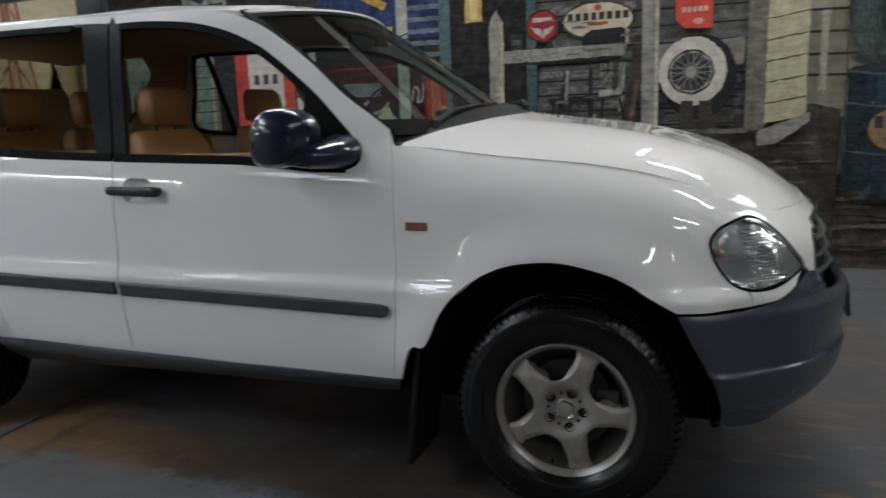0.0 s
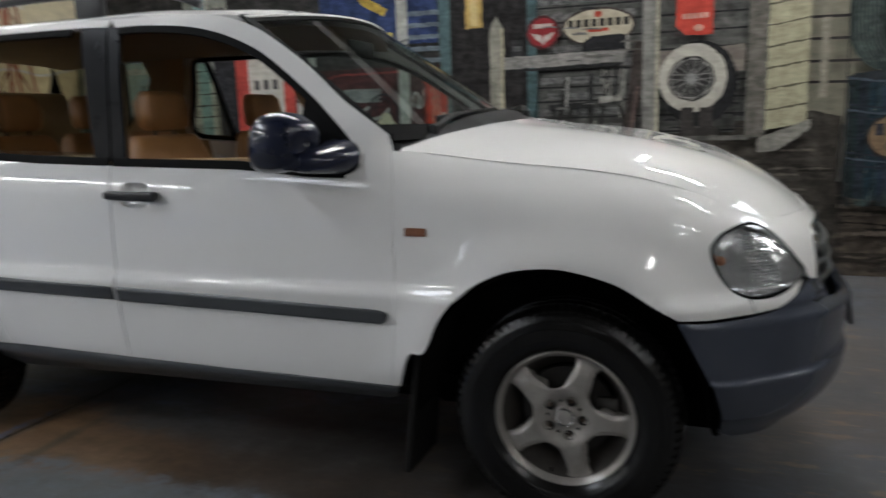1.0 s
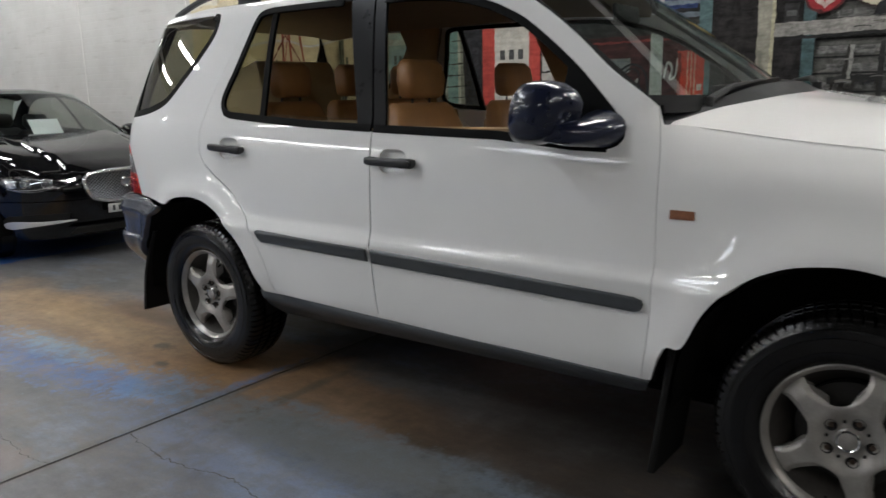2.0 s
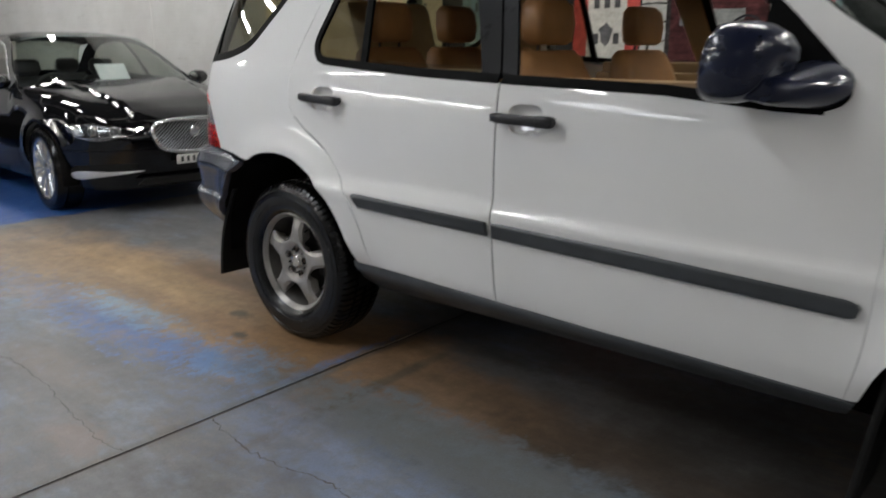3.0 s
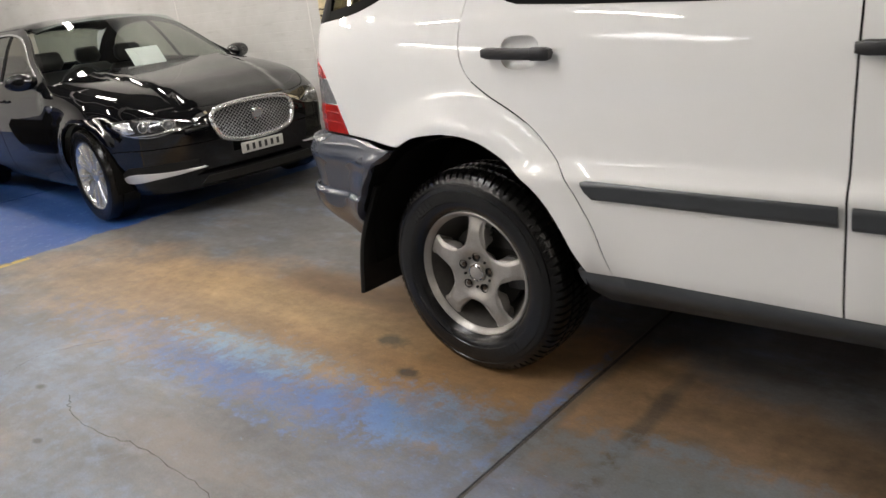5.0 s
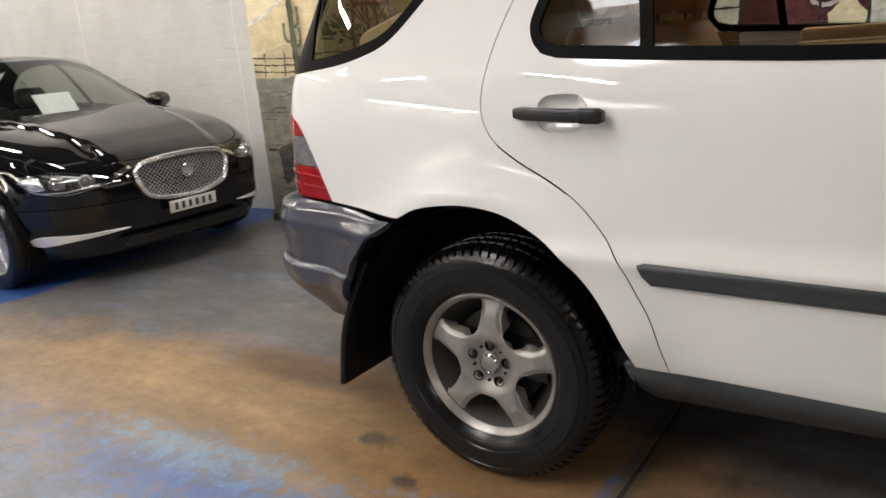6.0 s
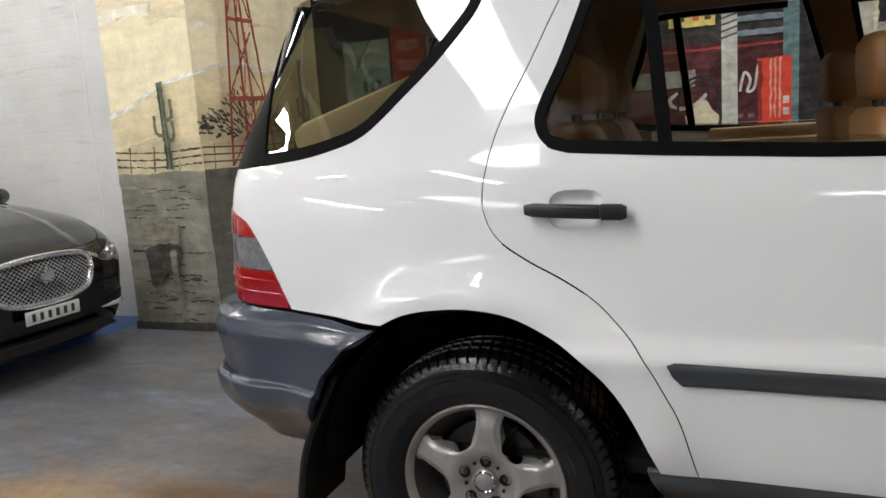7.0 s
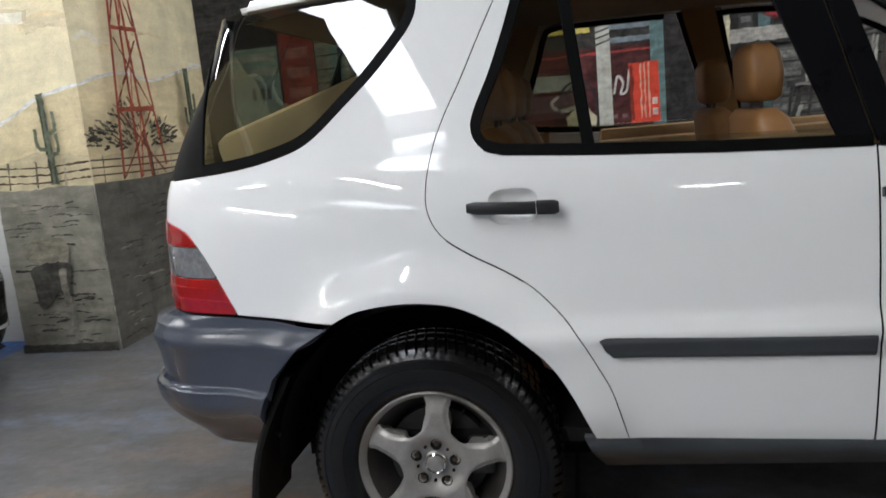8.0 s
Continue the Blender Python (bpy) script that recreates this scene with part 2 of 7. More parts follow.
def lathe(profile, segments, axis="y"):
    """Turns (radius, height) points round an axis."""
    verts, faces, n = [], [], len(profile)
    for i in range(segments):
        a = 2 * math.pi * i / segments
        for r, h in profile:
            verts.append((r * math.cos(a), h, r * math.sin(a)) if axis == "y" else (r * math.cos(a), r * math.sin(a), h))
    for i in range(segments):
        j = (i + 1) % segments
        for k in range(n - 1):
            faces.append((i * n + k, i * n + k + 1, j * n + k + 1, j * n + k))
    return verts, faces


def turned(name, profile, segments, material, parent=None, label="", axis="y", angle=40):
    v, f = lathe(profile, segments, axis)
    bm = bmesh.new()
    vs = [bm.verts.new(p) for p in v]
    for q in f:
        bm.faces.new([vs[i] for i in q])
    bmesh.ops.remove_doubles(bm, verts=bm.verts, dist=1e-5)
    return part(name, bm, material, parent, label, angle)


def tube(bm, pts, radius, sides=8, flat=1.0, caps=True):
    """A tube along points; radius may be a number or one for each point."""
    p = [Vector(q) for q in pts]
    rings = []
    for i, q in enumerate(p):
        d = (p[min(i + 1, len(p) - 1)] - p[max(i - 1, 0)]).normalized()
        a = d.cross(Vector((0, 0, 1)))
        a = (a if a.length > 0.05 else d.cross(Vector((0, 1, 0)))).normalized()
        b = a.cross(d)
        r = radius[i] if isinstance(radius, (list, tuple)) else radius
        rings.append([bm.verts.new(q + a * r * math.cos(2 * math.pi * k / sides) + b * r * flat * math.sin(2 * math.pi * k / sides)) for k in range(sides)])
    for s, t in zip(rings, rings[1:]):
        for k in range(sides):
            bm.faces.new((s[k], s[(k + 1) % sides], t[(k + 1) % sides], t[k]))
    if caps:
        bm.faces.new(rings[0][::-1])
        bm.faces.new(rings[-1])
    return bm


def resample(poly, step):
    out = []
    for a, b in zip(poly, poly[1:] + poly[:1]):
        a, b = np.array(a, float), np.array(b, float)
        n = max(int(np.hypot(*(b - a)) / step + 0.999), 1)
        out += [a + (b - a) * k / n for k in range(n)]
    return [p for i, p in enumerate(out) if np.hypot(*(p - out[i - 1])) > 1e-4]


def shrink(poly, g):
    """A closed outline moved inwards by g."""
    p = np.array(poly)
    area = np.sum(p[:, 0] * np.roll(p[:, 1], -1) - np.roll(p[:, 0], -1) * p[:, 1])
    d = np.roll(p, -1, 0) - np.roll(p, 1, 0)
    d /= np.maximum(np.hypot(d[:, 0], d[:, 1]), 1e-9)[:, None]
    return list(p + g * np.stack([-d[:, 1], d[:, 0]], 1) * (1 if area > 0 else -1))


def inside(p, q):
    """Which of the points q lie in the outline p."""
    x, y, hit = q[:, 0], q[:, 1], np.zeros(len(q), bool)
    for (x0, y0), (x1, y1) in zip(p, np.roll(p, -1, 0)):
        cross = ((y0 > y) != (y1 > y)) & (x < (x1 - x0) * (y - y0) / (y1 - y0 + 1e-15) + x0)
        hit ^= cross
    return hit


def skin(name, outline, fn, material, parent=None, label="", step=0.03, gap=0.0, thick=0.015, centre=None, holes=()):
    """A sheet over an outline in two parameters, bent by fn into space, with its edge turned in by its thickness.
    centre: a function of a place that gives a point behind the sheet."""
    poly = resample([tuple(q) for q in outline], step)
    if gap:
        poly = shrink(poly, gap)
    pa = np.array(poly)
    lo, hi = pa.min(0), pa.max(0)
    g = np.stack(np.meshgrid(np.arange(lo[0] + step * 0.5, hi[0], step), np.arange(lo[1] + step * 0.5, hi[1], step)), -1).reshape(-1, 2)
    if len(g):
        g = g[inside(pa, g)]
        far = np.array([np.min(np.hypot(*(pa - q).T)) > step * 0.45 for q in g], bool)
        g = g[far] if len(g) else g
    cut = [np.array(resample([tuple(q) for q in h], step * 0.5)) for h in holes]
    for h in cut:
        g = g[~inside(h, g)]
        g = g[[np.min(np.hypot(*(h - q).T)) > step * 0.3 for q in g]]
    edges, base = [], len(pa)
    for h in cut:
        edges += [(base + i, base + (i + 1) % len(h)) for i in range(len(h))]
        base += len(h)
    flat = [Vector(q) for q in np.concatenate([pa, *cut, g.reshape(-1, 2)])]
    got = delaunay_2d_cdt(flat, edges, [list(range(len(pa)))], 1, 1e-6)
    fv, ff = got[0], got[2]
    for h in cut:
        mids = np.array([np.mean([tuple(fv[i]) for i in f], 0) for f in ff])
        ff = [f for f, drop in zip(ff, inside(h, mids)) if not drop]
    centre = centre or (lambda q: Vector((min(max(q.x, -1.4), 1.5), 0, 0.8)))

    def normal(u, v):
        p, e = Vector(fn(u, v)), 1e-3
        n = (Vector(fn(u + e, v)) - Vector(fn(u - e, v))).cross(Vector(fn(u, v + e)) - Vector(fn(u, v - e)))
        n.normalize()
        return p, (n if n.dot(p - centre(p)) >= 0 else -n)
    verts, normals, faces = [], [], []
    for q in fv:
        p, n = normal(q.x, q.y)
        verts.append(p)
        normals.append(n)
    for f in ff:
        a, b, c = (verts[i] for i in f[:3])
        up = (b - a).cross(c - a).dot(normals[f[0]]) >= 0
        faces.append(tuple(f) if up else tuple(f)[::-1])
    if thick:
        k, m = len(verts), len(pa)
        mid = Vector(fn(*pa.mean(0)))
        ring = [normal(*q) for q in pa]
        for i, (p, n) in enumerate(ring):
            side = (ring[(i + 1) % m][0] - ring[i - 1][0]).cross(n)
            side = side.normalized() if side.length > 1e-9 else n
            if side.dot(p - mid) < 0:
                side = -side
            verts += [p, p - n * 0.0025 + side * 0.0012, p - n * thick]
            normals += [n, (side + n * 0.3).normalized(), side]
        for i in range(m):
            a, b = k + 3 * i, k + 3 * ((i + 1) % m)
            for s in (0, 1):
                q = (a + s, a + s + 1, b + s + 1, b + s)
                up = (verts[q[1]] - verts[q[0]]).cross(verts[q[3]] - verts[q[0]]).dot(normals[q[1]]) >= 0
                faces.append(q if up else q[::-1])
    return link(name, verts, faces, material, parent, label, normals)


def closed_band(line, width):
    """Outline and hole of a ring of that width along a closed line, for skin()."""
    return {"outline": [tuple(q) for q in shrink(line, -width / 2)], "holes": [[tuple(q) for q in shrink(line, width / 2)]]}


def loft(name, rings, material, parent=None, label="", closed=True, caps=True, angle=50):
    """A surface through rings of points."""
    bm = bmesh.new()
    vs = [[bm.verts.new(p) for p in ring] for ring in rings]
    n = len(vs[0])
    for a, b in zip(vs, vs[1:]):
        for k in range(n if closed else n - 1):
            bm.faces.new((a[k], a[(k + 1) % n], b[(k + 1) % n], b[k]))
    if caps and closed:
        bm.faces.new(vs[0][::-1])
        bm.faces.new(vs[-1])
    return part(name, bm, material, parent, label, angle)

# ---- the hall ----
def math_node(nt, op, a, b=None, clamp=False):
    n = nt.nodes.new("ShaderNodeMath")
    n.operation, n.use_clamp = op, clamp
    for i, v in enumerate((a, b)):
        if v is None:
            continue
        if hasattr(v, "is_linked"):
            nt.links.new(v, n.inputs[i])
        else:
            n.inputs[i].default_value = v
    return n.outputs[0]


def floor_material():
    """Worn grey floor paint, with remains of blue, brown tyre lanes, a blue bay behind a yellow line."""
    m, nodes, links, b = nodes_of("worn_floor_paint")
    nt = m.node_tree
    tc = nodes.new("ShaderNodeTexCoord")
    sep = nodes.new("ShaderNodeSeparateXYZ")
    links.new(tc.outputs["Object"], sep.inputs[0])
    X, Y = sep.outputs["X"], sep.outputs["Y"]
    big, mid, fine, grit = noise_node(nt, 0.9, 6, 0.62), noise_node(nt, 3.5, 8, 0.68, shift=(3, 1, 0)), noise_node(nt, 16, 8, 0.7, shift=(1, 7, 0)), noise_node(nt, 140, 3, 0.6)
    patch = noise_node(nt, 2.2, 7, 0.7, stretch=(0.8, 1.5, 1), shift=(5, 2, 0))

    def spot(cx, cy, sx, sy, edge=0.55, wob=1.0, src=None):
        """A patch of uneven outline: 1 within, 0 outside."""
        dx = math_node(nt, "POWER", math_node(nt, "ABSOLUTE", math_node(nt, "DIVIDE", math_node(nt, "SUBTRACT", X, cx), sx)), 2)
        dy = math_node(nt, "POWER", math_node(nt, "ABSOLUTE", math_node(nt, "DIVIDE", math_node(nt, "SUBTRACT", Y, cy), sy)), 2)
        r = math_node(nt, "SQRT", math_node(nt, "ADD", dx, dy))
        w = math_node(nt, "MULTIPLY", math_node(nt, "SUBTRACT", (src or mid).outputs["Fac"], 0.5), wob * 2.4)
        rr = math_node(nt, "ADD", r, w)
        mr = nodes.new("ShaderNodeMapRange")
        mr.inputs["From Min"].default_value, mr.inputs["From Max"].default_value = 1.0 + edge / 2, 1.0 - edge / 2
        links.new(rr, mr.inputs["Value"])
        return mr.outputs["Result"]
    base = ramp_node(nt, big.outputs["Fac"], 0.32, 0.68, (0.098, 0.104, 0.117, 1), (0.142, 0.140, 0.140, 1)).outputs["Color"]
    blotch = ramp_node(nt, mid.outputs["Fac"], 0.35, 0.70, (0.82, 0.84, 0.88, 1), (1.12, 1.10, 1.08, 1)).outputs["Color"]
    col = mix_node(nt, 1.0, base, blotch, "MULTIPLY")
    # faint blue and brown remains all over
    bl = ramp_node(nt, patch.outputs["Fac"], 0.52, 0.66).outputs["Color"]
    col = mix_node(nt, math_node(nt, "MULTIPLY", bl, 0.55), col, (0.15, 0.205, 0.30))
    br = ramp_node(nt, noise_node(nt, 1.6, 7, 0.7, stretch=(0.6, 1.3, 1), shift=(9, 4, 0)).outputs["Fac"], 0.55, 0.72).outputs["Color"]
    col = mix_node(nt, math_node(nt, "MULTIPLY", br, 0.42), col, (0.20, 0.148, 0.105))
    # brown lane worn by tyres, light where the paint is gone
    for cx, cy, sx, sy, f, c in ((-2.75, -0.92, 1.75, 0.42, 0.95, (0.245, 0.160, 0.085)), (-3.3, -1.2, 1.4, 0.30, 0.5, (0.20, 0.14, 0.085)), (-1.5, -0.80, 0.95, 0.36, 0.9, (0.265, 0.155, 0.070)), (-0.46, -0.84, 0.56, 0.22, 0.85, (0.225, 0.145, 0.082)), (0.7, -0.86, 0.8, 0.16, 0.7, (0.10, 0.066, 0.040)),
                                 (-2.3, -0.62, 0.5, 0.22, 0.7, (0.13, 0.075, 0.04)), (2.9, 1.0, 1.2, 0.6, 0.35, (0.22, 0.16, 0.09)), (2.5, 0.2, 0.6, 0.22, 0.5, (0.20, 0.13, 0.07)), (-0.77, -1.15, 0.032, 0.55, 0.75, (0.085, 0.07, 0.055)), (-1.033, -1.0, 0.040, 3.0, 0.6, (0.075, 0.068, 0.062)),
                                 (-2.75, -0.80, 1.0, 0.16, 0.8, (0.30, 0.205, 0.105)), (-2.5, -0.55, 0.45, 0.10, 0.85, (0.11, 0.062, 0.03))):
        col = mix_node(nt, math_node(nt, "MULTIPLY", spot(cx, cy, sx, sy, 0.8, 0.9), f), col, c)
    tone = ramp_node(nt, noise_node(nt, 3.0, 9, 0.72, stretch=(0.7, 1.6, 1), shift=(7, 7, 0)).outputs["Fac"], 0.34, 0.66, (0.70, 0.68, 0.66, 1), (1.26, 1.24, 1.21, 1)).outputs["Color"]
    col = mix_node(nt, 1.0, col, tone, "MULTIPLY")
    mott = ramp_node(nt, fine.outputs["Fac"], 0.36, 0.64, (0.84, 0.82, 0.80, 1), (1.12, 1.12, 1.12, 1)).outputs["Color"]
    col = mix_node(nt, 1.0, col, mott, "MULTIPLY")
    worn = math_node(nt, "MAXIMUM", ramp_node(nt, noise_node(nt, 7, 10, 0.75, shift=(3, 9, 0)).outputs["Fac"], 0.38, 0.56).outputs["Color"], 0.35)
    # old oil and tyre dirt flaked through to the paint, plus painted under-car shade
    oil_shade = math_node(nt, "MULTIPLY", spot(1.25, -0.60, 1.40, 0.64, 0.8, 1.1), math_node(nt, "MAXIMUM", math_node(nt, "SUBTRACT", 1.0, math_node(nt, "MULTIPLY", worn, 0.35)), 0.4))
    col = mix_node(nt, math_node(nt, "MULTIPLY", oil_shade, 0.9), col, (0.034, 0.028, 0.022))
    # blue left at the lane's edge
    for cx, cy, sx, sy, f, c in ((-2.55, -1.36, 0.95, 0.15, 0.55, (0.10, 0.17, 0.33)), (-2.10, -1.36, 0.55, 0.12, 0.75, (0.055, 0.125, 0.33)), (-2.35, -1.20, 0.45, 0.10, 0.75, (0.18, 0.31, 0.45)), (-1.42, -1.22, 0.22, 0.13, 0.8, (0.13, 0.27, 0.48)),
                                 (-1.66, -1.28, 0.30, 0.09, 0.7, (0.07, 0.15, 0.37)), (-3.1, -1.75, 0.8, 0.22, 0.4, (0.17, 0.24, 0.36)), (-2.2, -2.25, 0.8, 0.30, 0.35, (0.18, 0.25, 0.35)), (-0.5, -1.42, 0.9, 0.22, 0.4, (0.14, 0.20, 0.34)),
                                 (0.0, -1.08, 1.1, 0.09, 0.6, (0.20, 0.26, 0.32)), (-1.075, -1.0, 0.028, 0.30, 0.9, (0.10, 0.19, 0.38)), (-2.6, -2.7, 0.7, 0.25, 0.35, (0.20, 0.27, 0.36)), (0.7, -1.5, 0.8, 0.2, 0.3, (0.13, 0.19, 0.33))):
        col = mix_node(nt, math_node(nt, "MULTIPLY", math_node(nt, "MULTIPLY", spot(cx, cy, sx, sy, 0.9, 1.7, fine), worn), f), col, c)
    # bare brown and grey-green patches between them
    for cx, cy, sx, sy, f, c in ((-2.75, -2.15, 0.30, 0.12, 0.45, (0.21, 0.16, 0.105)), (-2.0, -1.75, 0.35, 0.10, 0.3, (0.20, 0.15, 0.11)), (-1.25, -1.95, 0.16, 0.08, 0.35, (0.23, 0.16, 0.13)), (-3.4, -2.3, 0.4, 0.14, 0.45, (0.20, 0.15, 0.095)), (-0.25, -1.18, 0.80, 0.15, 0.7, (0.165, 0.172, 0.168)), (-0.62, -0.98, 0.10, 0.035, 0.7, (0.17, 0.21, 0.24))):
        col = mix_node(nt, math_node(nt, "MULTIPLY", spot(cx, cy, sx, sy, 0.7, 1.5, fine), f), col, c)
    # broad darker grey over the floor ahead of the car
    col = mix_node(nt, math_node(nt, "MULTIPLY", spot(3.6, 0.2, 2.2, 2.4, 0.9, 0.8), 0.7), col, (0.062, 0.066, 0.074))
    # scuffs where paint has flaked to brown and to grey
    flake = noise_node(nt, 5.5, 11, 0.74, stretch=(0.6, 1.5, 1), shift=(6, 1, 0))
    front = math_node(nt, "MAXIMUM", spot(3.4, 0.3, 2.4, 1.7, 1.0, 0.8), 0.12)
    col = mix_node(nt, math_node(nt, "MULTIPLY", math_node(nt, "MULTIPLY", ramp_node(nt, flake.outputs["Fac"], 0.55, 0.60).outputs["Color"], front), 0.75), col, (0.185, 0.13, 0.08))
    pale = noise_node(nt, 12, 11, 0.78, stretch=(0.6, 1.6, 1), shift=(2, 12, 0))
    col = mix_node(nt, math_node(nt, "MULTIPLY", math_node(nt, "MULTIPLY", ramp_node(nt, pale.outputs["Fac"], 0.57, 0.62).outputs["Color"], front), 0.4), col, (0.13, 0.15, 0.18))
    # pale blue chips and bare specks, thick along the lane and thin elsewhere
    chip = noise_node(nt, 34, 10, 0.78, stretch=(0.8, 1.3, 1), shift=(4, 8, 0))
    near = math_node(nt, "MAXIMUM", spot(-2.0, -1.30, 1.4, 0.32, 0.9, 1.0), 0.07)
    chips = math_node(nt, "MULTIPLY", ramp_node(nt, chip.outputs["Fac"], 0.60, 0.635).outputs["Color"], near)
    col = mix_node(nt, math_node(nt, "MULTIPLY", chips, 0.45), col, (0.20, 0.34, 0.50))
    bare = ramp_node(nt, noise_node(nt, 26, 10, 0.8, stretch=(1.0, 0.7, 1), shift=(11, 3, 0)).outputs["Fac"], 0.635, 0.67).outputs["Color"]
    col = mix_node(nt, math_node(nt, "MULTIPLY", bare, 0.45), col, (0.24, 0.19, 0.14))
    # the painted bay
    edge = math_node(nt, "ADD", X, math_node(nt, "MULTIPLY", math_node(nt, "SUBTRACT", mid.outputs["Fac"], 0.5), 0.25))
    bay = math_node(nt, "LESS_THAN", edge, -4.92)
    blue = mix_node(nt, ramp_node(nt, fine.outputs["Fac"], 0.56, 0.70).outputs["Color"], mix_node(nt, mid.outputs["Fac"], (0.008, 0.040, 0.17), (0.022, 0.085, 0.27)), (0.13, 0.20, 0.36))
    col = mix_node(nt, bay, col, blue)
    line = math_node(nt, "MULTIPLY", math_node(nt, "LESS_THAN", math_node(nt, "ABSOLUTE", math_node(nt, "ADD", X, 4.88)), 0.028), math_node(nt, "GREATER_THAN", fine.outputs["Fac"], 0.42))
    line = math_node(nt, "MULTIPLY", line, math_node(nt, "LESS_THAN", Y, -1.1))
    col = mix_node(nt, line, col, (0.42, 0.27, 0.02))
    # dark oil spots and grit
    for cx, cy, s in ((-1.88, -0.865, 0.05), (-1.63, -1.03, 0.035), (-2.89, -1.83, 0.02), (-2.46, -2.01, 0.016)):
        col = mix_node(nt, math_node(nt, "MULTIPLY", spot(cx, cy, s * 1.4, s * 0.8, 0.8, 0.8, fine), 0.75), col, (0.03, 0.027, 0.025))
    g = ramp_node(nt, grit.outputs["Fac"], 0.30, 0.62, (0.86, 0.86, 0.86, 1), (1.03, 1.03, 1.03, 1)).outputs["Color"]
    scr = ramp_node(nt, noise_node(nt, 9, 9, 0.75, stretch=(1, 6, 1), shift=(2, 2, 0)).outputs["Fac"], 0.60, 0.75, (1, 1, 1, 1), (0.78, 0.78, 0.80, 1)).outputs["Color"]
    col = mix_node(nt, 1.0, mix_node(nt, 1.0, col, g, "MULTIPLY"), scr, "MULTIPLY")
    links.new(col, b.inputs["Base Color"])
    rr = nodes.new("ShaderNodeMapRange")
    rr.inputs["To Min"].default_value, rr.inputs["To Max"].default_value = 0.30, 0.62
    links.new(mid.outputs["Fac"], rr.inputs["Value"])
    links.new(rr.outputs["Result"], b.inputs["Roughness"])
    bp = nodes.new("ShaderNodeBump")
    bp.inputs["Strength"].default_value, bp.inputs["Distance"].default_value = 0.12, 0.003
    links.new(fine.outputs["Fac"], bp.inputs["Height"])
    links.new(bp.outputs["Normal"], b.inputs["Normal"])
    return m


FLOOR = floor_material()
JOINT = mat("dirty_joint", (0.070, 0.064, 0.058), 0.85, var=0.4, scale=20)
floor = tagged(boxed("floor", -16, 9.2, -23.2, 9, -0.25, -0.004, JOINT), "worn grey painted concrete floor in slabs", "floor", kind="structure")
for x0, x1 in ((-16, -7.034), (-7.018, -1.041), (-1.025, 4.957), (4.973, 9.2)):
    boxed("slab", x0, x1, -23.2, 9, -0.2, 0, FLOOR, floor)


def crack(points, width=0.005, seed=1):
    """A ragged hairline crack in the floor."""
    rnd = random.Random(seed)
    line = spline(points, 14)
    line = [(p[0] + rnd.gauss(0, 0.0045), p[1] + rnd.gauss(0, 0.0045)) for p in line]
    bm = bmesh.new()
    rows = []
    for i, p in enumerate(line):
        a, b = np.array(line[max(i - 1, 0)]), np.array(line[min(i + 1, len(line) - 1)])
        d = (b - a) / max(np.hypot(*(b - a)), 1e-6)
        w = width * rnd.uniform(0.25, 0.75) * (0.3 if i in (0, len(line) - 1) else 1)
        rows.append([bm.verts.new((p[0] + o * -d[1] * w, p[1] + o * d[0] * w, 0.0012)) for o in (-1, 1)])
    for a, b in zip(rows, rows[1:]):
        bm.faces.new((a[0], a[1], b[1], b[0]))
    part("crack", bm, JOINT, floor)


crack([(-1.03, -1.56), (-0.8, -1.60), (-0.6, -1.60), (-0.42, -1.56), (-0.22, -1.59), (0.1, -1.66)], 0.0045, 2)
crack([(-1.03, -1.88), (-1.2, -1.895), (-1.47, -1.87), (-1.98, -1.83), (-2.43, -1.87), (-2.7, -1.80)], 0.0028, 3)
crack([(-3.1, -2.0), (-3.2, -1.7), (-3.05, -1.45)], 0.0022, 4)


def brick_wall_material():
    """White-painted brickwork: the courses show faintly through the paint."""
    m, nodes, links, b = nodes_of("white_painted_brick")
    nt = m.node_tree
    tc = nodes.new("ShaderNodeTexCoord")
    mp = nodes.new("ShaderNodeMapping")
    mp.inputs["Rotation"].default_value = (radians(90), 0, 0)
    links.new(tc.outputs["Object"], mp.inputs["Vector"])
    br = nodes.new("ShaderNodeTexBrick")
    br.inputs["Scale"].default_value = 1.0
    br.inputs["Brick Width"].default_value, br.inputs["Row Height"].default_value, br.inputs["Mortar Size"].default_value, br.inputs["Mortar Smooth"].default_value = 0.24, 0.086, 0.006, 0.9
    br.inputs["Color1"].default_value = br.inputs["Color2"].default_value = (1, 1, 1, 1)
    br.inputs["Mortar"].default_value = (0, 0, 0, 1)
    links.new(mp.outputs["Vector"], br.inputs["Vector"])
    big, fine = noise_node(nt, 1.3, 6, 0.65), noise_node(nt, 30, 6, 0.7)
    gone = ramp_node(nt, noise_node(nt, 5, 8, 0.7, stretch=(0.35, 1, 2.6)).outputs["Fac"], 0.58, 0.72).outputs["Color"]
    col = ramp_node(nt, big.outputs["Fac"], 0.3, 0.7, (0.47, 0.468, 0.455, 1), (0.58, 0.578, 0.568, 1)).outputs["Color"]
    col = mix_node(nt, math_node(nt, "MULTIPLY", gone, 0.6), col, (0.33, 0.32, 0.30))
    links.new(col, b.inputs["Base Color"])
    b.inputs["Roughness"].default_value = 0.6
    h = math_node(nt, "ADD", math_node(nt, "MULTIPLY", br.outputs["Color"], 0.6), math_node(nt, "MULTIPLY", fine.outputs["Fac"], 0.6))
    bp = nodes.new("ShaderNodeBump")
    bp.inputs["Strength"].default_value, bp.inputs["Distance"].default_value = 0.36, 0.006
    links.new(h, bp.inputs["Height"])
    links.new(bp.outputs["Normal"], b.inputs["Normal"])
    return m


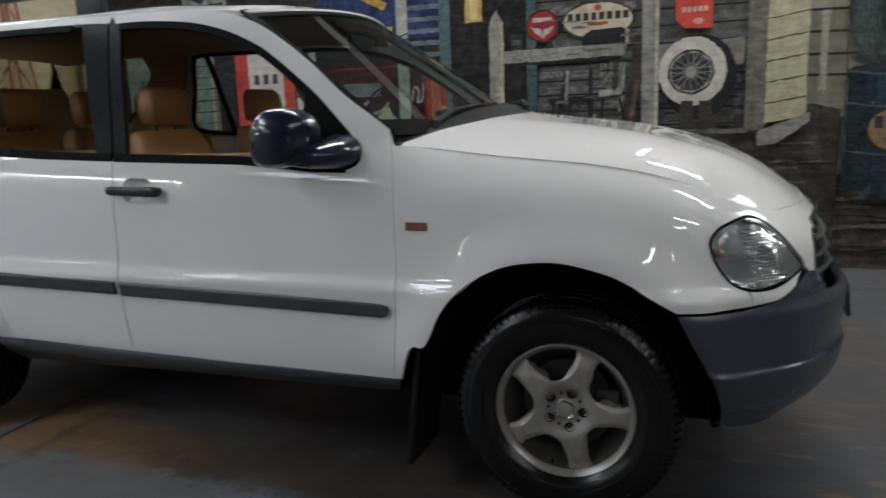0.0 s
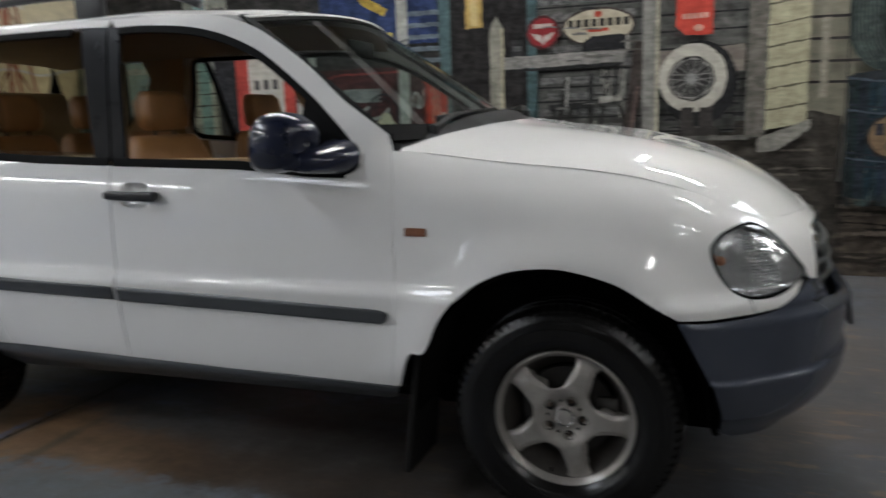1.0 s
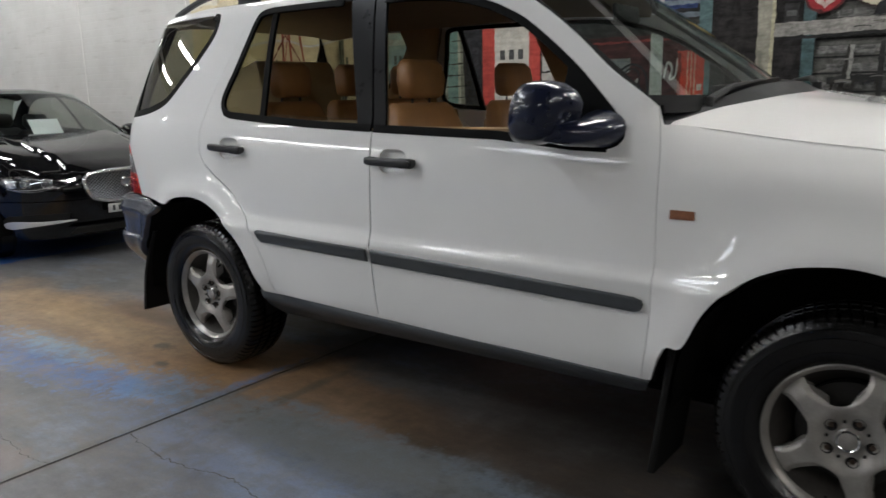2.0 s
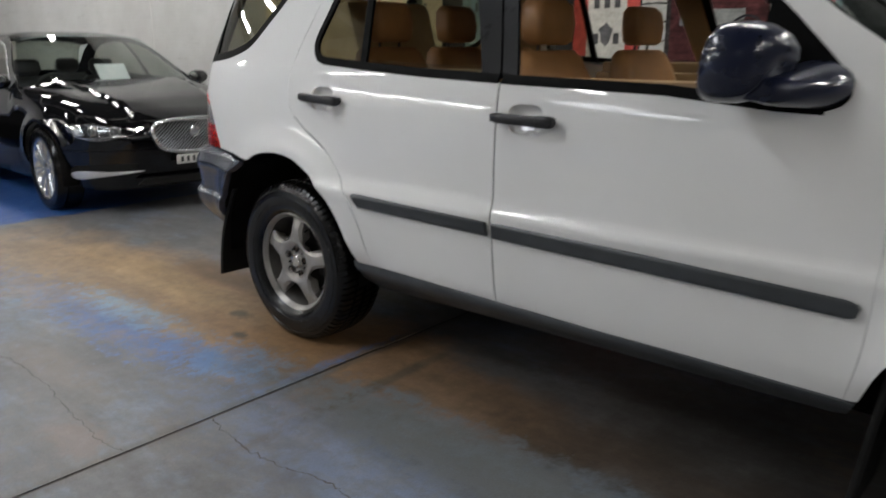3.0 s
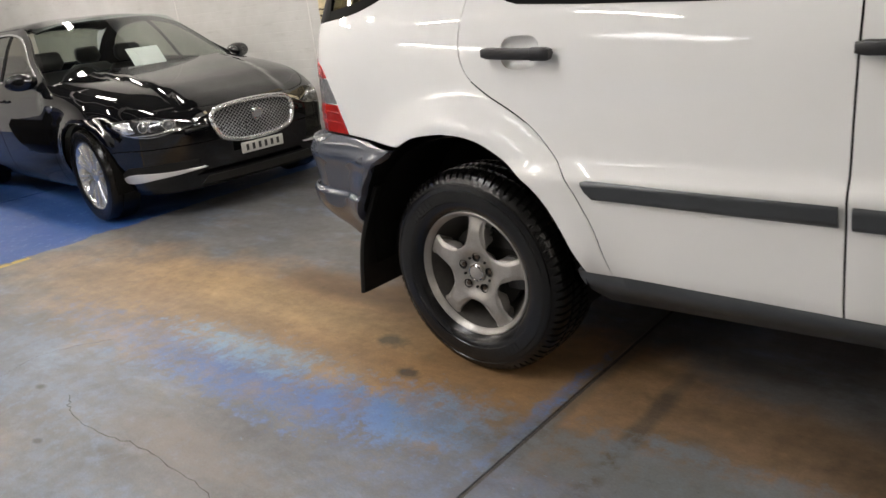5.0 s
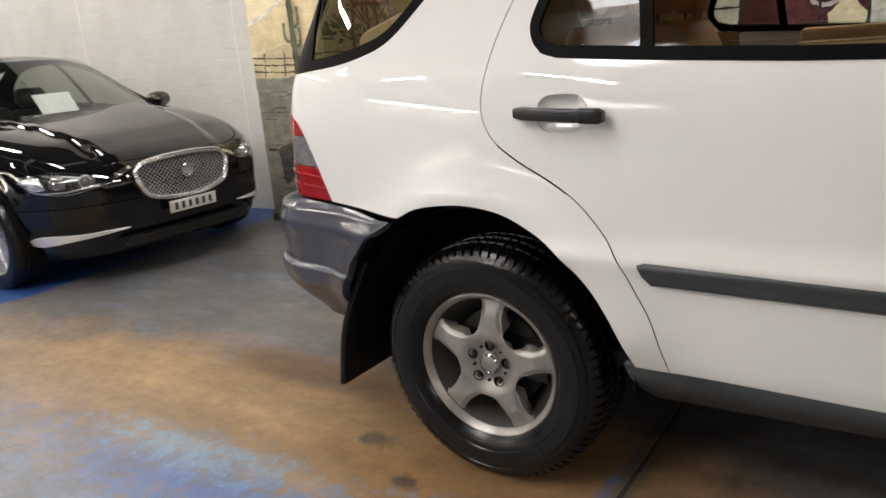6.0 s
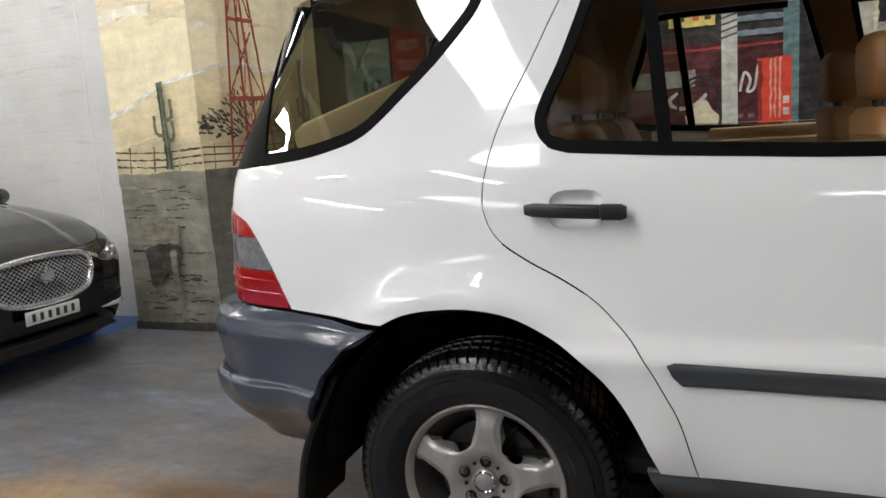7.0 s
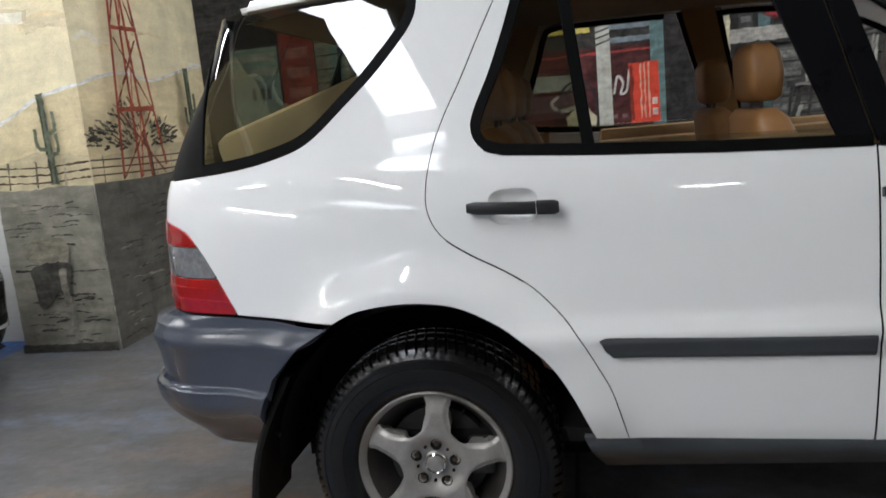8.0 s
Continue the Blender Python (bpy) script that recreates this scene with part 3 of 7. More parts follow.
BRICK = brick_wall_material()
PLASTER = mat("white_plaster", (0.62, 0.61, 0.59), 0.7, var=0.08, scale=1.5, fine=30, bump=0.1)
GREYWALL = mat("grey_hall_wall", (0.11, 0.11, 0.106), 0.8, var=0.12, scale=1.2, fine=25, bump=0.1)
SHEET = mat("grey_roof_sheet", (0.055, 0.055, 0.055), 0.6, var=0.1, scale=2.0, fine=20)
H = 4.6
white_wall = tagged(boxed("wall_north", -13.2, -4.82, 1.84, 2.1, 0, H, BRICK), "white-painted brick wall with faint courses", "wall", kind="structure")
for x in (-5.30, -7.47):
    boxed("wall_joint", x - 0.004, x + 0.004, 1.836, 1.842, 0, H, PLASTER, white_wall)
tagged(boxed("wall_west", -13.4, -13.2, -23.2, 2.1, 0, H, PLASTER), "plain white plastered end wall", "wall", kind="structure")
tagged(boxed("wall_south", -13.4, 9.2, -23.4, -23.2, 0, H, GREYWALL), "plain grey wall", "wall", kind="structure")
tagged(boxed("wall_east", 9.0, 9.2, -23.2, 3.3, 0, H, GREYWALL), "plain grey wall", "wall", kind="structure")
pier = tagged(boxed("pier", -4.815, -4.08, 1.55, 3.3, 0, H, BRICK), "painted brick pier with a desert mural", "pier", kind="structure")
mural_wall = tagged(boxed("wall_mural", -4.075, 9.0, 3.25, 3.5, 0, H, PLASTER), "wall painted with an old filling station mural", "wall", kind="structure")
# dark strip set between wall and pier to stand for the shade there
boxed("wall_gap_shade", -4.82, -4.78, 1.84, 2.1, 0, H, GREYWALL, pier)
ceiling = tagged(boxed("ceiling", -13.4, 9.2, -23.4, 3.5, H + 0.02, H + 0.15, SHEET), "grey sheet ceiling with translucent daylight strips", "ceiling", kind="structure")

bm = bmesh.new()
for k in range(7):
    y = 2.7 - 4.0 * k
    box(bm, -13.3, 9.1, y - 0.04, y + 0.04, H - 0.24, H - 0.02)
for k in range(5):
    x = -11.0 + 4.6 * k
    box(bm, x - 0.06, x + 0.06, -23.1, 1.5, H - 0.34, H - 0.245)
part("roof_beams", bm, PLASTER, ceiling, "pale painted steel roof beams")

# translucent daylight strips between purlins, and rows of tube lamps
DAY = glow("daylight_sheet", (0.94, 0.97, 1.0), 10.0)
DIFFUSER = glow("lamp_diffuser", (1.0, 0.97, 0.91), 46.0)
for x, half, y0, y1 in ((-3.05, 0.38, -5.75, -1.8), (5.9, 0.36, 0.9, 2.9), (-8.4, 0.75, -21.6, -14.0)):
    sky = tagged(boxed("roof_light", x - half, x + half, y0, y1, H - 0.01, H + 0.018, DAY), "translucent daylight strip in the roof", "roof light", "roof lights", "structure")
    for i in range(int((y1 - y0 - 0.4) / 1.05) + 1 if y0 < -8 else 0):
        boxed("purlin", x - half - 0.08, x + half + 0.08, y0 + 0.40 + i * 1.05 - 0.035, y0 + 0.40 + i * 1.05 + 0.035, H - 0.10, H - 0.012, GREYWALL, sky)
LAMP_Z = 3.85
fix = empty("unseen_batten_lamp", "unseen white batten lamp hung under the ceiling", "lamp", pose(0, 0, LAMP_Z), "batten lamps")
boxed("housing", -0.62, 0.62, -0.075, 0.075, 0.0, 0.07, PLASTER, fix, bevel=0.01)
boxed("diffuser", -0.59, 0.59, -0.06, 0.06, -0.055, 0.004, DIFFUSER, fix, bevel=0.008)
for x in (-0.45, 0.45):
    part("hanger_rod", tube(bmesh.new(), [(x, 0, 0.06), (x, 0, H - LAMP_Z + 0.01)], 0.006, 6), STEEL, fix)
# place and turn of each lamp: short rows along and across the hall
# some follow reflections on the cars; the rest are unseen, added to brighten
lamps = [(-10.5, 0.6, 0), (-8.3, 0.6, 0), (-6.2, 0.1, 0), (-9.6, -2.6, 90), (-7.2, -2.6, 90), (-6.3, -4.8, 0), (-3.4, 0.2, 0), (-1.2, 0.9, 0), (0.5, 0.1, 0), (2.0, 2.5, 90), (2.9, 1.2, 0), (3.6, -0.7, 0), (6.9, 0.4, 90),
         (-3.9, -5.6, 90), (-3.9, -7.1, 90), (1.6, -15.3, 0), (4.6, -4.5, 0), (5.4, -7.4, 90), (7.4, -4.4, 90), (8.5, -10.6, 90), (8.5, -11.9, 90)]
lamps += [(-12.85, -10.0 - 1.30 * k, 90) for k in range(6)]
for i, (x, y, a) in enumerate(lamps):
    if i == 0:
        fix.matrix_world = pose(x, y, LAMP_Z, 0, 0, a)
    else:
        copy_thing(fix, pose(x, y, LAMP_Z, 0, 0, a))

# the dark double door in the end wall
DOORG = mat("dark_grey_door_paint", (0.055, 0.055, 0.055), 0.5, var=0.15, scale=4, fine=80, bump=0.05)
gate = empty("door_1", "dark grey flush double door in the end wall", "door", pose(-13.2, 0.30, 0), kind="structure")
boxed("door_frame", 0.0, 0.05, -0.78, 0.78, 0, 2.12, DOORG, gate, bevel=0.006)
for y in (-0.355, 0.355):
    boxed("door_leaf", 0.03, 0.065, y - 0.35, y + 0.35, 0.01, 2.06, DOORG, gate, bevel=0.004)
boxed("door_handle", 0.065, 0.10, 0.03, 0.06, 0.95, 1.12, STEEL, gate, bevel=0.006)
boxed("switch_box", 0.0, 0.05, 0.95, 1.05, 1.30, 1.45, PLASTER, gate, bevel=0.006)

# ---- the white off-roader ----
suv = empty("off_road_car", "white four-door off-road car with open side windows and grey bumpers", "car")
U_NOSE, U_TAIL = SUV.u[-1] - 0.002, SUV.u[0] + 0.002


def zg(u):
    return float(np.interp(u, SHOULDER_U, SHOULDER_Z))


def on_side(off=0.0, sign=-1):
    """The map from (u, z) onto the car's flank; off may be a function of u and z."""
    if callable(off):
        return lambda u, z: SUV.at(u, z, off(u, z), sign)
    return lambda u, z: SUV.at(u, z, off, sign)


def band(line, width):
    """A strip of that width along a line, as an outline."""
    p = np.array(line, float)
    d = np.gradient(p, axis=0)
    d /= np.hypot(d[:, 0], d[:, 1])[:, None]
    n = np.stack([-d[:, 1], d[:, 0]], 1) * width / 2
    return [tuple(q) for q in np.concatenate([p + n, (p - n)[::-1]])]


door_line = spline([(0.827, 0.417), (0.856, 0.564), (0.869, 0.757), (0.868, 0.938), (0.866, 1.115), (0.853, 1.20), (0.836, 1.264)], 5)
screen_edge = spline([(0.836, 1.264), (0.797, 1.297), (0.673, 1.380), (0.541, 1.489), (0.404, 1.585), (0.264, 1.662), (0.10, 1.708), (-0.1, 1.724), (-0.385, 1.728)], 6)
front_window = spline([(-0.345, 1.688), (-0.20, 1.687), (0.0, 1.668), (0.15, 1.632), (0.27, 1.585), (0.37, 1.53), (0.54, 1.405), (0.65, 1.305), (0.72, 1.235), (0.750, 1.187), (0.737, 1.155), (0.69, 1.137), (0.58, 1.133), (0.295, 1.160), (-0.215, 1.176)], 5)
rear_window = spline([(-0.335, 1.180), (-0.616, 1.191), (-0.932, 1.210), (-1.150, 1.226), (-1.208, 1.250), (-1.231, 1.295), (-1.221, 1.345), (-1.179, 1.437), (-1.137, 1.549), (-1.100, 1.655), (-1.055, 1.695), (-0.9, 1.702), (-0.505, 1.698)], 5)
back_line = spline([(-1.10, 1.735), (-1.135, 1.68), (-1.197, 1.557), (-1.256, 1.432), (-1.306, 1.336), (-1.339, 1.253), (-1.359, 1.154), (-1.356, 1.085), (-1.323, 1.025),
                    (-1.252, 0.975), (-1.166, 0.929), (-1.097, 0.883), (-1.043, 0.828), (-0.99, 0.759), (-0.939, 0.666), (-0.902, 0.585), (-0.868, 0.45)], 5)
front_arch = spline([(0.86, 0.424), (0.914, 0.552), (0.971, 0.568), (1.03, 0.683), (1.108, 0.770), (1.217, 0.833), (1.323, 0.855), (1.427, 0.853), (1.563, 0.816), (1.664, 0.759), (1.740, 0.714)], 5)
rear_arch = spline([(-1.646, 0.802), (-1.581, 0.832), (-1.498, 0.848), (-1.40, 0.853), (-1.293, 0.837), (-1.192, 0.788), (-1.121, 0.738), (-1.054, 0.664), (-1.004, 0.574), (-0.954, 0.452)], 5)
quarter_edge = spline([(-2.36, 1.214), (-2.2, 1.220), (-1.96, 1.236), (-1.818, 1.259), (-1.706, 1.297), (-1.599, 1.383), (-1.496, 1.477), (-1.396, 1.600), (-1.385, 1.675), (-1.43, 1.696), (-1.6, 1.700), (-1.95, 1.692)], 5)
lamp_edge = spline([(1.838, 0.912), (1.850, 0.936), (1.886, 0.959), (1.974, 0.977), (2.04, 0.959), (2.086, 0.921), (2.133, 0.864), (2.169, 0.824), (2.121, 0.797), (2.04, 0.772), (1.961, 0.768), (1.906, 0.788), (1.868, 0.830), (1.845, 0.874)], 5, True)
LAMP_IN, LAMP_OUT = lamp_edge[15:36], lamp_edge[50:] + lamp_edge[:16]
tail_edge = spline([(-1.962, 0.821), (-2.028, 0.94), (-2.090, 1.03), (-2.15, 1.075), (-2.30, 1.10)], 6)


GRIPS = ((-0.034, 1.068, -0.02), (-1.012, 1.092, -0.045))


def grip_cup(u0, z0):
    return [(u0 - 0.118 + 0.066 * math.copysign(abs(math.cos(a)) ** 0.6, math.cos(a)), z0 + 0.046 * math.copysign(abs(math.sin(a)) ** 0.7, math.sin(a))) for a in np.linspace(0, 2 * math.pi, 33)[:-1]]


def flank(sign):
    far = sign > 0
    st = 0.06 if far else 0.03
    fender = door_line + [(u, zg(u)) for u in np.linspace(0.86, 1.99, 30)] + LAMP_OUT[::-1][:-1] + [(1.961, 0.722), (1.832, 0.714)] + front_arch[::-1]
    fender = [tuple(q) for q in fender]
    part_of("fender", fender, sign, st)
    skin("lamp_lower_trim", [tuple(q) for q in lamp_edge[35:51]] + [(1.961, 0.722), (2.039, 0.732), (2.12, 0.768), (2.169, 0.815)], on_side(0, sign), PAINT, suv, gap=0.0015)
    nose = [tuple(q) for q in LAMP_IN] + [(2.212, 0.795), (2.253, 0.79), (2.262, 0.861), (2.33, 0.915), (2.42, 0.935), (U_NOSE, 0.935)] + [(u, zg(u)) for u in np.linspace(U_NOSE, 1.99, 26)]
    skin("nose_panel", nose, on_side(0, sign), PAINT, suv, step=st, gap=0.001)
    door = [tuple(q) for q in [(-0.2657, 0.437), (0.3, 0.424)] + door_line + screen_edge + front_window]
    d = skin("front_door", door + [(-0.2657, 1.176)], on_side(0, sign), PAINT, suv, step=st, gap=0.0024, holes=[grip_cup(*GRIPS[0][:2])])
    rear = [(-0.2683, 0.437), (-0.2683, 1.178)] + rear_window + [(-0.385, 1.692), (-0.395, 1.730), (-0.8, 1.738)] + back_line
    e = skin("rear_door", [tuple(q) for q in rear], on_side(0, sign), PAINT, suv, step=st, gap=0.0024, holes=[grip_cup(*GRIPS[1][:2])])
    quarter = [(-0.954, 0.452)] + back_line[::-1] + [(-1.3, 1.738), (-1.6, 1.740), (-1.95, 1.728)] + quarter_edge[::-1] + [(-2.36, 1.10)] + tail_edge[::-1] + [(-1.8, 0.812)] + rear_arch
    skin("rear_quarter_panel", [tuple(q) for q in quarter], on_side(0, sign), PAINT, suv, step=st, gap=0.0024)
    return d, e


def part_of(name, outline, sign, st):
    return skin(name, outline, on_side(0, sign), PAINT, suv, step=st, gap=0.0008)


doors = {}
for s in (-1, 1):
    doors[s] = flank(s)

# hood, cowl, roof, tailgate
hood_rim = [SUV.flat(u, 0.10) for u in np.linspace(0.868, U_NOSE, 46)]
hood_rim[-1] = (hood_rim[-1][0], 0.0)
cowl_edge = [(x, y) for x, y in spline([(0.862, 0.80), (0.893, 0.74), (0.955, 0.60), (1.06, 0.40), (1.12, 0.2), (1.14, 0)], 6)]
hood_out = hood_rim + [(x, -y) for x, y in hood_rim[::-1][1:]] + [(x, -y) for x, y in cowl_edge[1:]] + [tuple(q) for q in cowl_edge[::-1][1:-1]]
skin("hood", hood_out, lambda x, y: (x, y, hood_z(x, y)), PAINT, suv, step=0.035, gap=0.0003, centre=lambda q: Vector((q.x, q.y, 0)))


def screen(s, w, off=0.0):
    """The windscreen: s from its foot to its head, w from side to side."""
    hw = 0.815 - 0.165 * s
    return (0.80 - 0.62 * s + 0.235 * (1 - w * w) * (1 - 0.35 * s) + off * 0.5, hw * w, 1.255 + 0.45 * s + 0.05 * s * (1 - w * w) + 0.05 * s * (1 - s) + off * 0.85)


SCREEN_SQ = [(-0.02, -0.985), (1.0, -0.985), (1.0, 0.985), (-0.02, 0.985)]
low = lambda q: Vector((-1, 0, 0.8))
skin("windscreen", SCREEN_SQ, lambda s, w: screen(s, w), SCREEN, suv, "clear curved windscreen", step=0.08, thick=0, centre=low).visible_shadow = False
for nm, sq in (("screen_seal", [(-0.03, 0.955), (1.0, 0.955), (1.0, 1.0), (-0.03, 1.0)]), ("screen_seal", [(-0.03, -1.0), (1.0, -1.0), (1.0, -0.955), (-0.03, -0.955)]),
               ("screen_lower_border", [(-0.03, -0.96), (0.075, -0.96), (0.055, -0.5), (0.05, 0.0), (0.055, 0.5), (0.075, 0.96), (-0.03, 0.96)]), ("screen_header_seal", [(0.925, -0.99), (0.97, -0.99), (0.97, 0.99), (0.925, 0.99)])):
    skin(nm, sq, lambda s, w: screen(s, w, 0.003), SEAL, suv, step=0.08, thick=0.01, centre=low)
cowl = [tuple(q) for q in cowl_edge] + [(x, -y) for x, y in cowl_edge[::-1][1:]] + [(screen(-0.01, w)[0] - 0.02, screen(-0.01, w)[1]) for w in np.linspace(-0.99, 0.99, 20)]
cowl_x = lambda y: float(np.interp(abs(y), [q[1] for q in cowl_edge[::-1]], [q[0] for q in cowl_edge[::-1]]))
skin("cowl_panel", cowl, lambda x, y: (x, y, hood_z(cowl_x(y), y) - 0.012 + 0.42 * max(cowl_x(y) - x, 0)), TRIM, suv, "black plastic cowl below the windscreen", step=0.06, centre=lambda q: Vector((q.x, q.y, 0)))
for s in (-1, 1):
    boxed("cowl_corner", 0.74, 0.872, min(s * 0.70, s * 0.835), max(s * 0.70, s * 0.835), 1.12, 1.200, TRIM, suv, bevel=0.01)
for y0, w0, w1 in ((-0.60, -0.66, 0.02), (0.06, 0.06, 0.70)):
    bm = bmesh.new()
    x0 = cowl_x(y0) - 0.05
    pivot = Vector((x0, y0, hood_z(cowl_x(y0), y0) + 0.018))
    head = Vector(screen(0.10, (w0 + w1) / 2 + 0.05, 0.030))
    tube(bm, [pivot, pivot.lerp(head, 0.35) + Vector((0.01, 0, 0.022)), head], [0.015, 0.010, 0.007], 8)
    tube(bm, [Vector(screen(0.07 + 0.05 * k, w0 + (w1 - w0) * k, 0.016)) for k in np.linspace(0, 1, 7)], 0.008, 6, 1.9)
    tube(bm, [pivot - Vector((0, 0, 0.03)), pivot + Vector((0, 0, 0.012))], 0.018, 10)
    part("wiper", bm, TRIM, suv, "black windscreen wiper")


def roof_z(x, y):
    edge = screen(0.955, min(max(y / 0.657, -1), 1))
    flat = roof_top(x, y)
    lip = roof_top(edge[0], y) - edge[2] - 0.010
    return flat - lip * smooth(edge[0] - 0.13, edge[0] + 0.02, x) ** 1.6


def roof_top(x, y):
    a = min(abs(y) / 0.66, 1.1)
    return 1.792 - 0.052 * a**4 - 0.035 * smooth(-0.35, 0.30, x) - 0.05 * smooth(-1.5, -2.05, x)


def roof_edge(x):
    u = x
    return SUV.flat(u, side_inset(1.737))[1]


ro = [(x, roof_edge(x)) for x in np.linspace(0.08, -1.93, 30)]
head = [(screen(0.955, w)[0], screen(0.955, w)[1]) for w in np.linspace(-0.97, 0.97, 14)]
tail = [(-1.93 - 0.1 * (1 - (y / 0.62) ** 2), y) for y in np.linspace(0.6, -0.6, 10)]
skin("roof", head + ro + tail + [(x, -y) for x, y in ro[::-1]], lambda x, y: (x, y, roof_z(x, y)), PAINT, suv, step=0.06, thick=0.02, centre=lambda q: Vector((q.x, q.y, 0)))
skin("headlining", head + ro + tail + [(x, -y) for x, y in ro[::-1]], lambda x, y: (x, y * 0.97, roof_z(x, y) - 0.045), LINER, suv, step=0.15, thick=0, centre=lambda q: Vector((q.x, q.y, 3)))
skin("tailgate", [(U_TAIL, 0.82), (-2.31, 0.82), (-2.31, 1.215), (U_TAIL, 1.215)], on_side(0, -1), PAINT, suv, step=0.06)
skin("tailgate", [(U_TAIL, 0.82), (-2.31, 0.82), (-2.31, 1.215), (U_TAIL, 1.215)], on_side(0, 1), PAINT, suv, step=0.06)
for s in (-1, 1):
    skin("rear_window", [(U_TAIL, 1.225), (-2.37, 1.225), (-2.37, 1.70), (U_TAIL, 1.70)], on_side(-0.004, s), TINTED, suv, step=0.08, thick=0).visible_shadow = False

# side windows, seals, pillars, mouldings
for s in (-1, 1):
    st = 0.05
    d, e = doors[s]
    qw = [tuple(q) for q in quarter_edge[:-6]] + [(-1.95, 1.692), (-2.1, 1.690), (-2.37, 1.69)]
    skin("quarter_window", qw, on_side(-0.004, s), PRIVACY, suv, "tinted wrap-round rear side window", step=st, thick=0).visible_shadow = False
    skin("quarter_seal", band([q + np.array((0.0, 0.017)) for q in quarter_edge[4:-22]] + [q + np.array((-0.012, 0.0)) for q in quarter_edge[-22:-10]], 0.030), on_side(0.001, s), SEAL, suv, step=st, thick=0.008)
    skin("corner_border", [(-2.06, 1.232), (-2.37, 1.222), (-2.37, 1.69), (-2.15, 1.69), (-2.10, 1.45)], on_side(0.002, s), SEAL, suv, step=st, thick=0.01)
    fw = [tuple(q) for q in front_window]
    skin("window_seal", band(shrink(fw, 0.011)[1:-26], 0.026), on_side(0.001, s), SEAL, d, "black rubber window seal", step=st, thick=0.012)
    skin("belt_seal", band([(0.70, 1.142), (0.58, 1.146), (0.295, 1.173), (-0.258, 1.189)], 0.028), on_side(0.004, s), SEAL, d, "black rubber belt strip", step=st, thick=0.012)
    skin("mirror_corner", [(0.750, 1.187), (0.737, 1.15), (0.69, 1.135), (0.54, 1.133), (0.515, 1.18), (0.525, 1.41), (0.545, 1.402), (0.65, 1.305), (0.72, 1.235)], on_side(0.001, s), SEAL, d, step=st)
    rw = [tuple(q) for q in rear_window]
    skin("window_seal", band(shrink(rw + [(-0.34, 1.69)], 0.011)[16:-2], 0.026), on_side(0.001, s), SEAL, e, step=st, thick=0.012)
    skin("belt_seal", band([(-0.275, 1.190), (-0.616, 1.203), (-0.932, 1.222), (-1.15, 1.238), (-1.195, 1.252)], 0.028), on_side(0.004, s), SEAL, e, step=st, thick=0.012)
    skin("door_frame", [(-0.262, 1.190), (-0.205, 1.190), (-0.325, 1.695), (-0.378, 1.695)], on_side(-0.001, s), PILLAR, d, step=st)
    skin("door_frame", [(-0.345, 1.192), (-0.272, 1.192), (-0.388, 1.697), (-0.515, 1.700)], on_side(-0.001, s), PILLAR, e, step=st)
    skin("window_divider", [(-0.915, 1.222), (-0.945, 1.222), (-0.998, 1.695), (-0.968, 1.695)], on_side(-0.004, s), SEAL, e, step=st)
    fixed = [q for q in rw if q[0] < -0.945 and q[1] < 1.69] + [(-1.05, 1.69), (-0.985, 1.69), (-0.932, 1.222)]
    skin("fixed_pane", fixed, on_side(-0.012, s), TINTED, e, step=st, thick=0).visible_shadow = False
    skin("lowered_pane", [(-0.36, 1.190), (-0.36, 1.222), (-0.915, 1.240), (-0.915, 1.205)], on_side(-0.014, s), PANE, e, step=st, thick=0.004)
    # side mouldings
    bump_off = lambda u, z: 0.016 * (1 - min(max(abs(z - (0.700 - 0.022 * (u + 0.3))) - 0.015, 0) / 0.019, 1.2) ** 2)
    skin("side_moulding", [(-0.252, 0.729), (0.3, 0.716), (0.815, 0.699), (0.834, 0.694), (0.842, 0.676), (0.836, 0.657), (0.815, 0.650), (0.3, 0.663), (-0.252, 0.673)], on_side(bump_off, s), CLADDING, d, "dark grey rubbing strip", step=0.008)
    skin("side_moulding", [(-0.282, 0.730), (-0.6, 0.736), (-0.915, 0.744), (-0.930, 0.740), (-0.918, 0.712), (-0.898, 0.690), (-0.6, 0.682), (-0.282, 0.674)], on_side(lambda u, z: 0.016 * (1 - min(max(abs(z - 0.706 + 0.012 * (u + 0.3)) - 0.015, 0) / 0.019, 1.2) ** 2), s), CLADDING, e, "dark grey rubbing strip", step=0.008)
    # sill
    skin("sill", [(-0.985, 0.452), (-0.5, 0.443), (0.0, 0.432), (0.855, 0.417), (0.835, 0.375), (0.80, 0.362), (-0.3, 0.345), (-0.93, 0.328)], on_side(lambda u, z: 0.014 * smooth(0.452, 0.425, z) - 0.004 - 0.07 * smooth(0.41, 0.30, z), s), CLADDING, suv, "dark grey plastic sill", step=0.025)
    # side marker
    skin("side_marker", [(0.910, 0.968), (0.980, 0.967), (0.981, 0.943), (0.909, 0.943)], on_side(0.006, s), ORANGE, suv, "small orange side marker lamp", step=0.02, thick=0.008)

# black strips just behind the shut lines, in place of the gaps' shade
for s in (-1, 1):
    for line in (door_line, back_line[3:], [(-0.267, 0.44), (-0.267, 0.8), (-0.267, 1.18)]):
        skin("shut_line_shade", band(line, 0.016), on_side(-0.0045, s), SEAL, suv, step=0.03, thick=0.003)

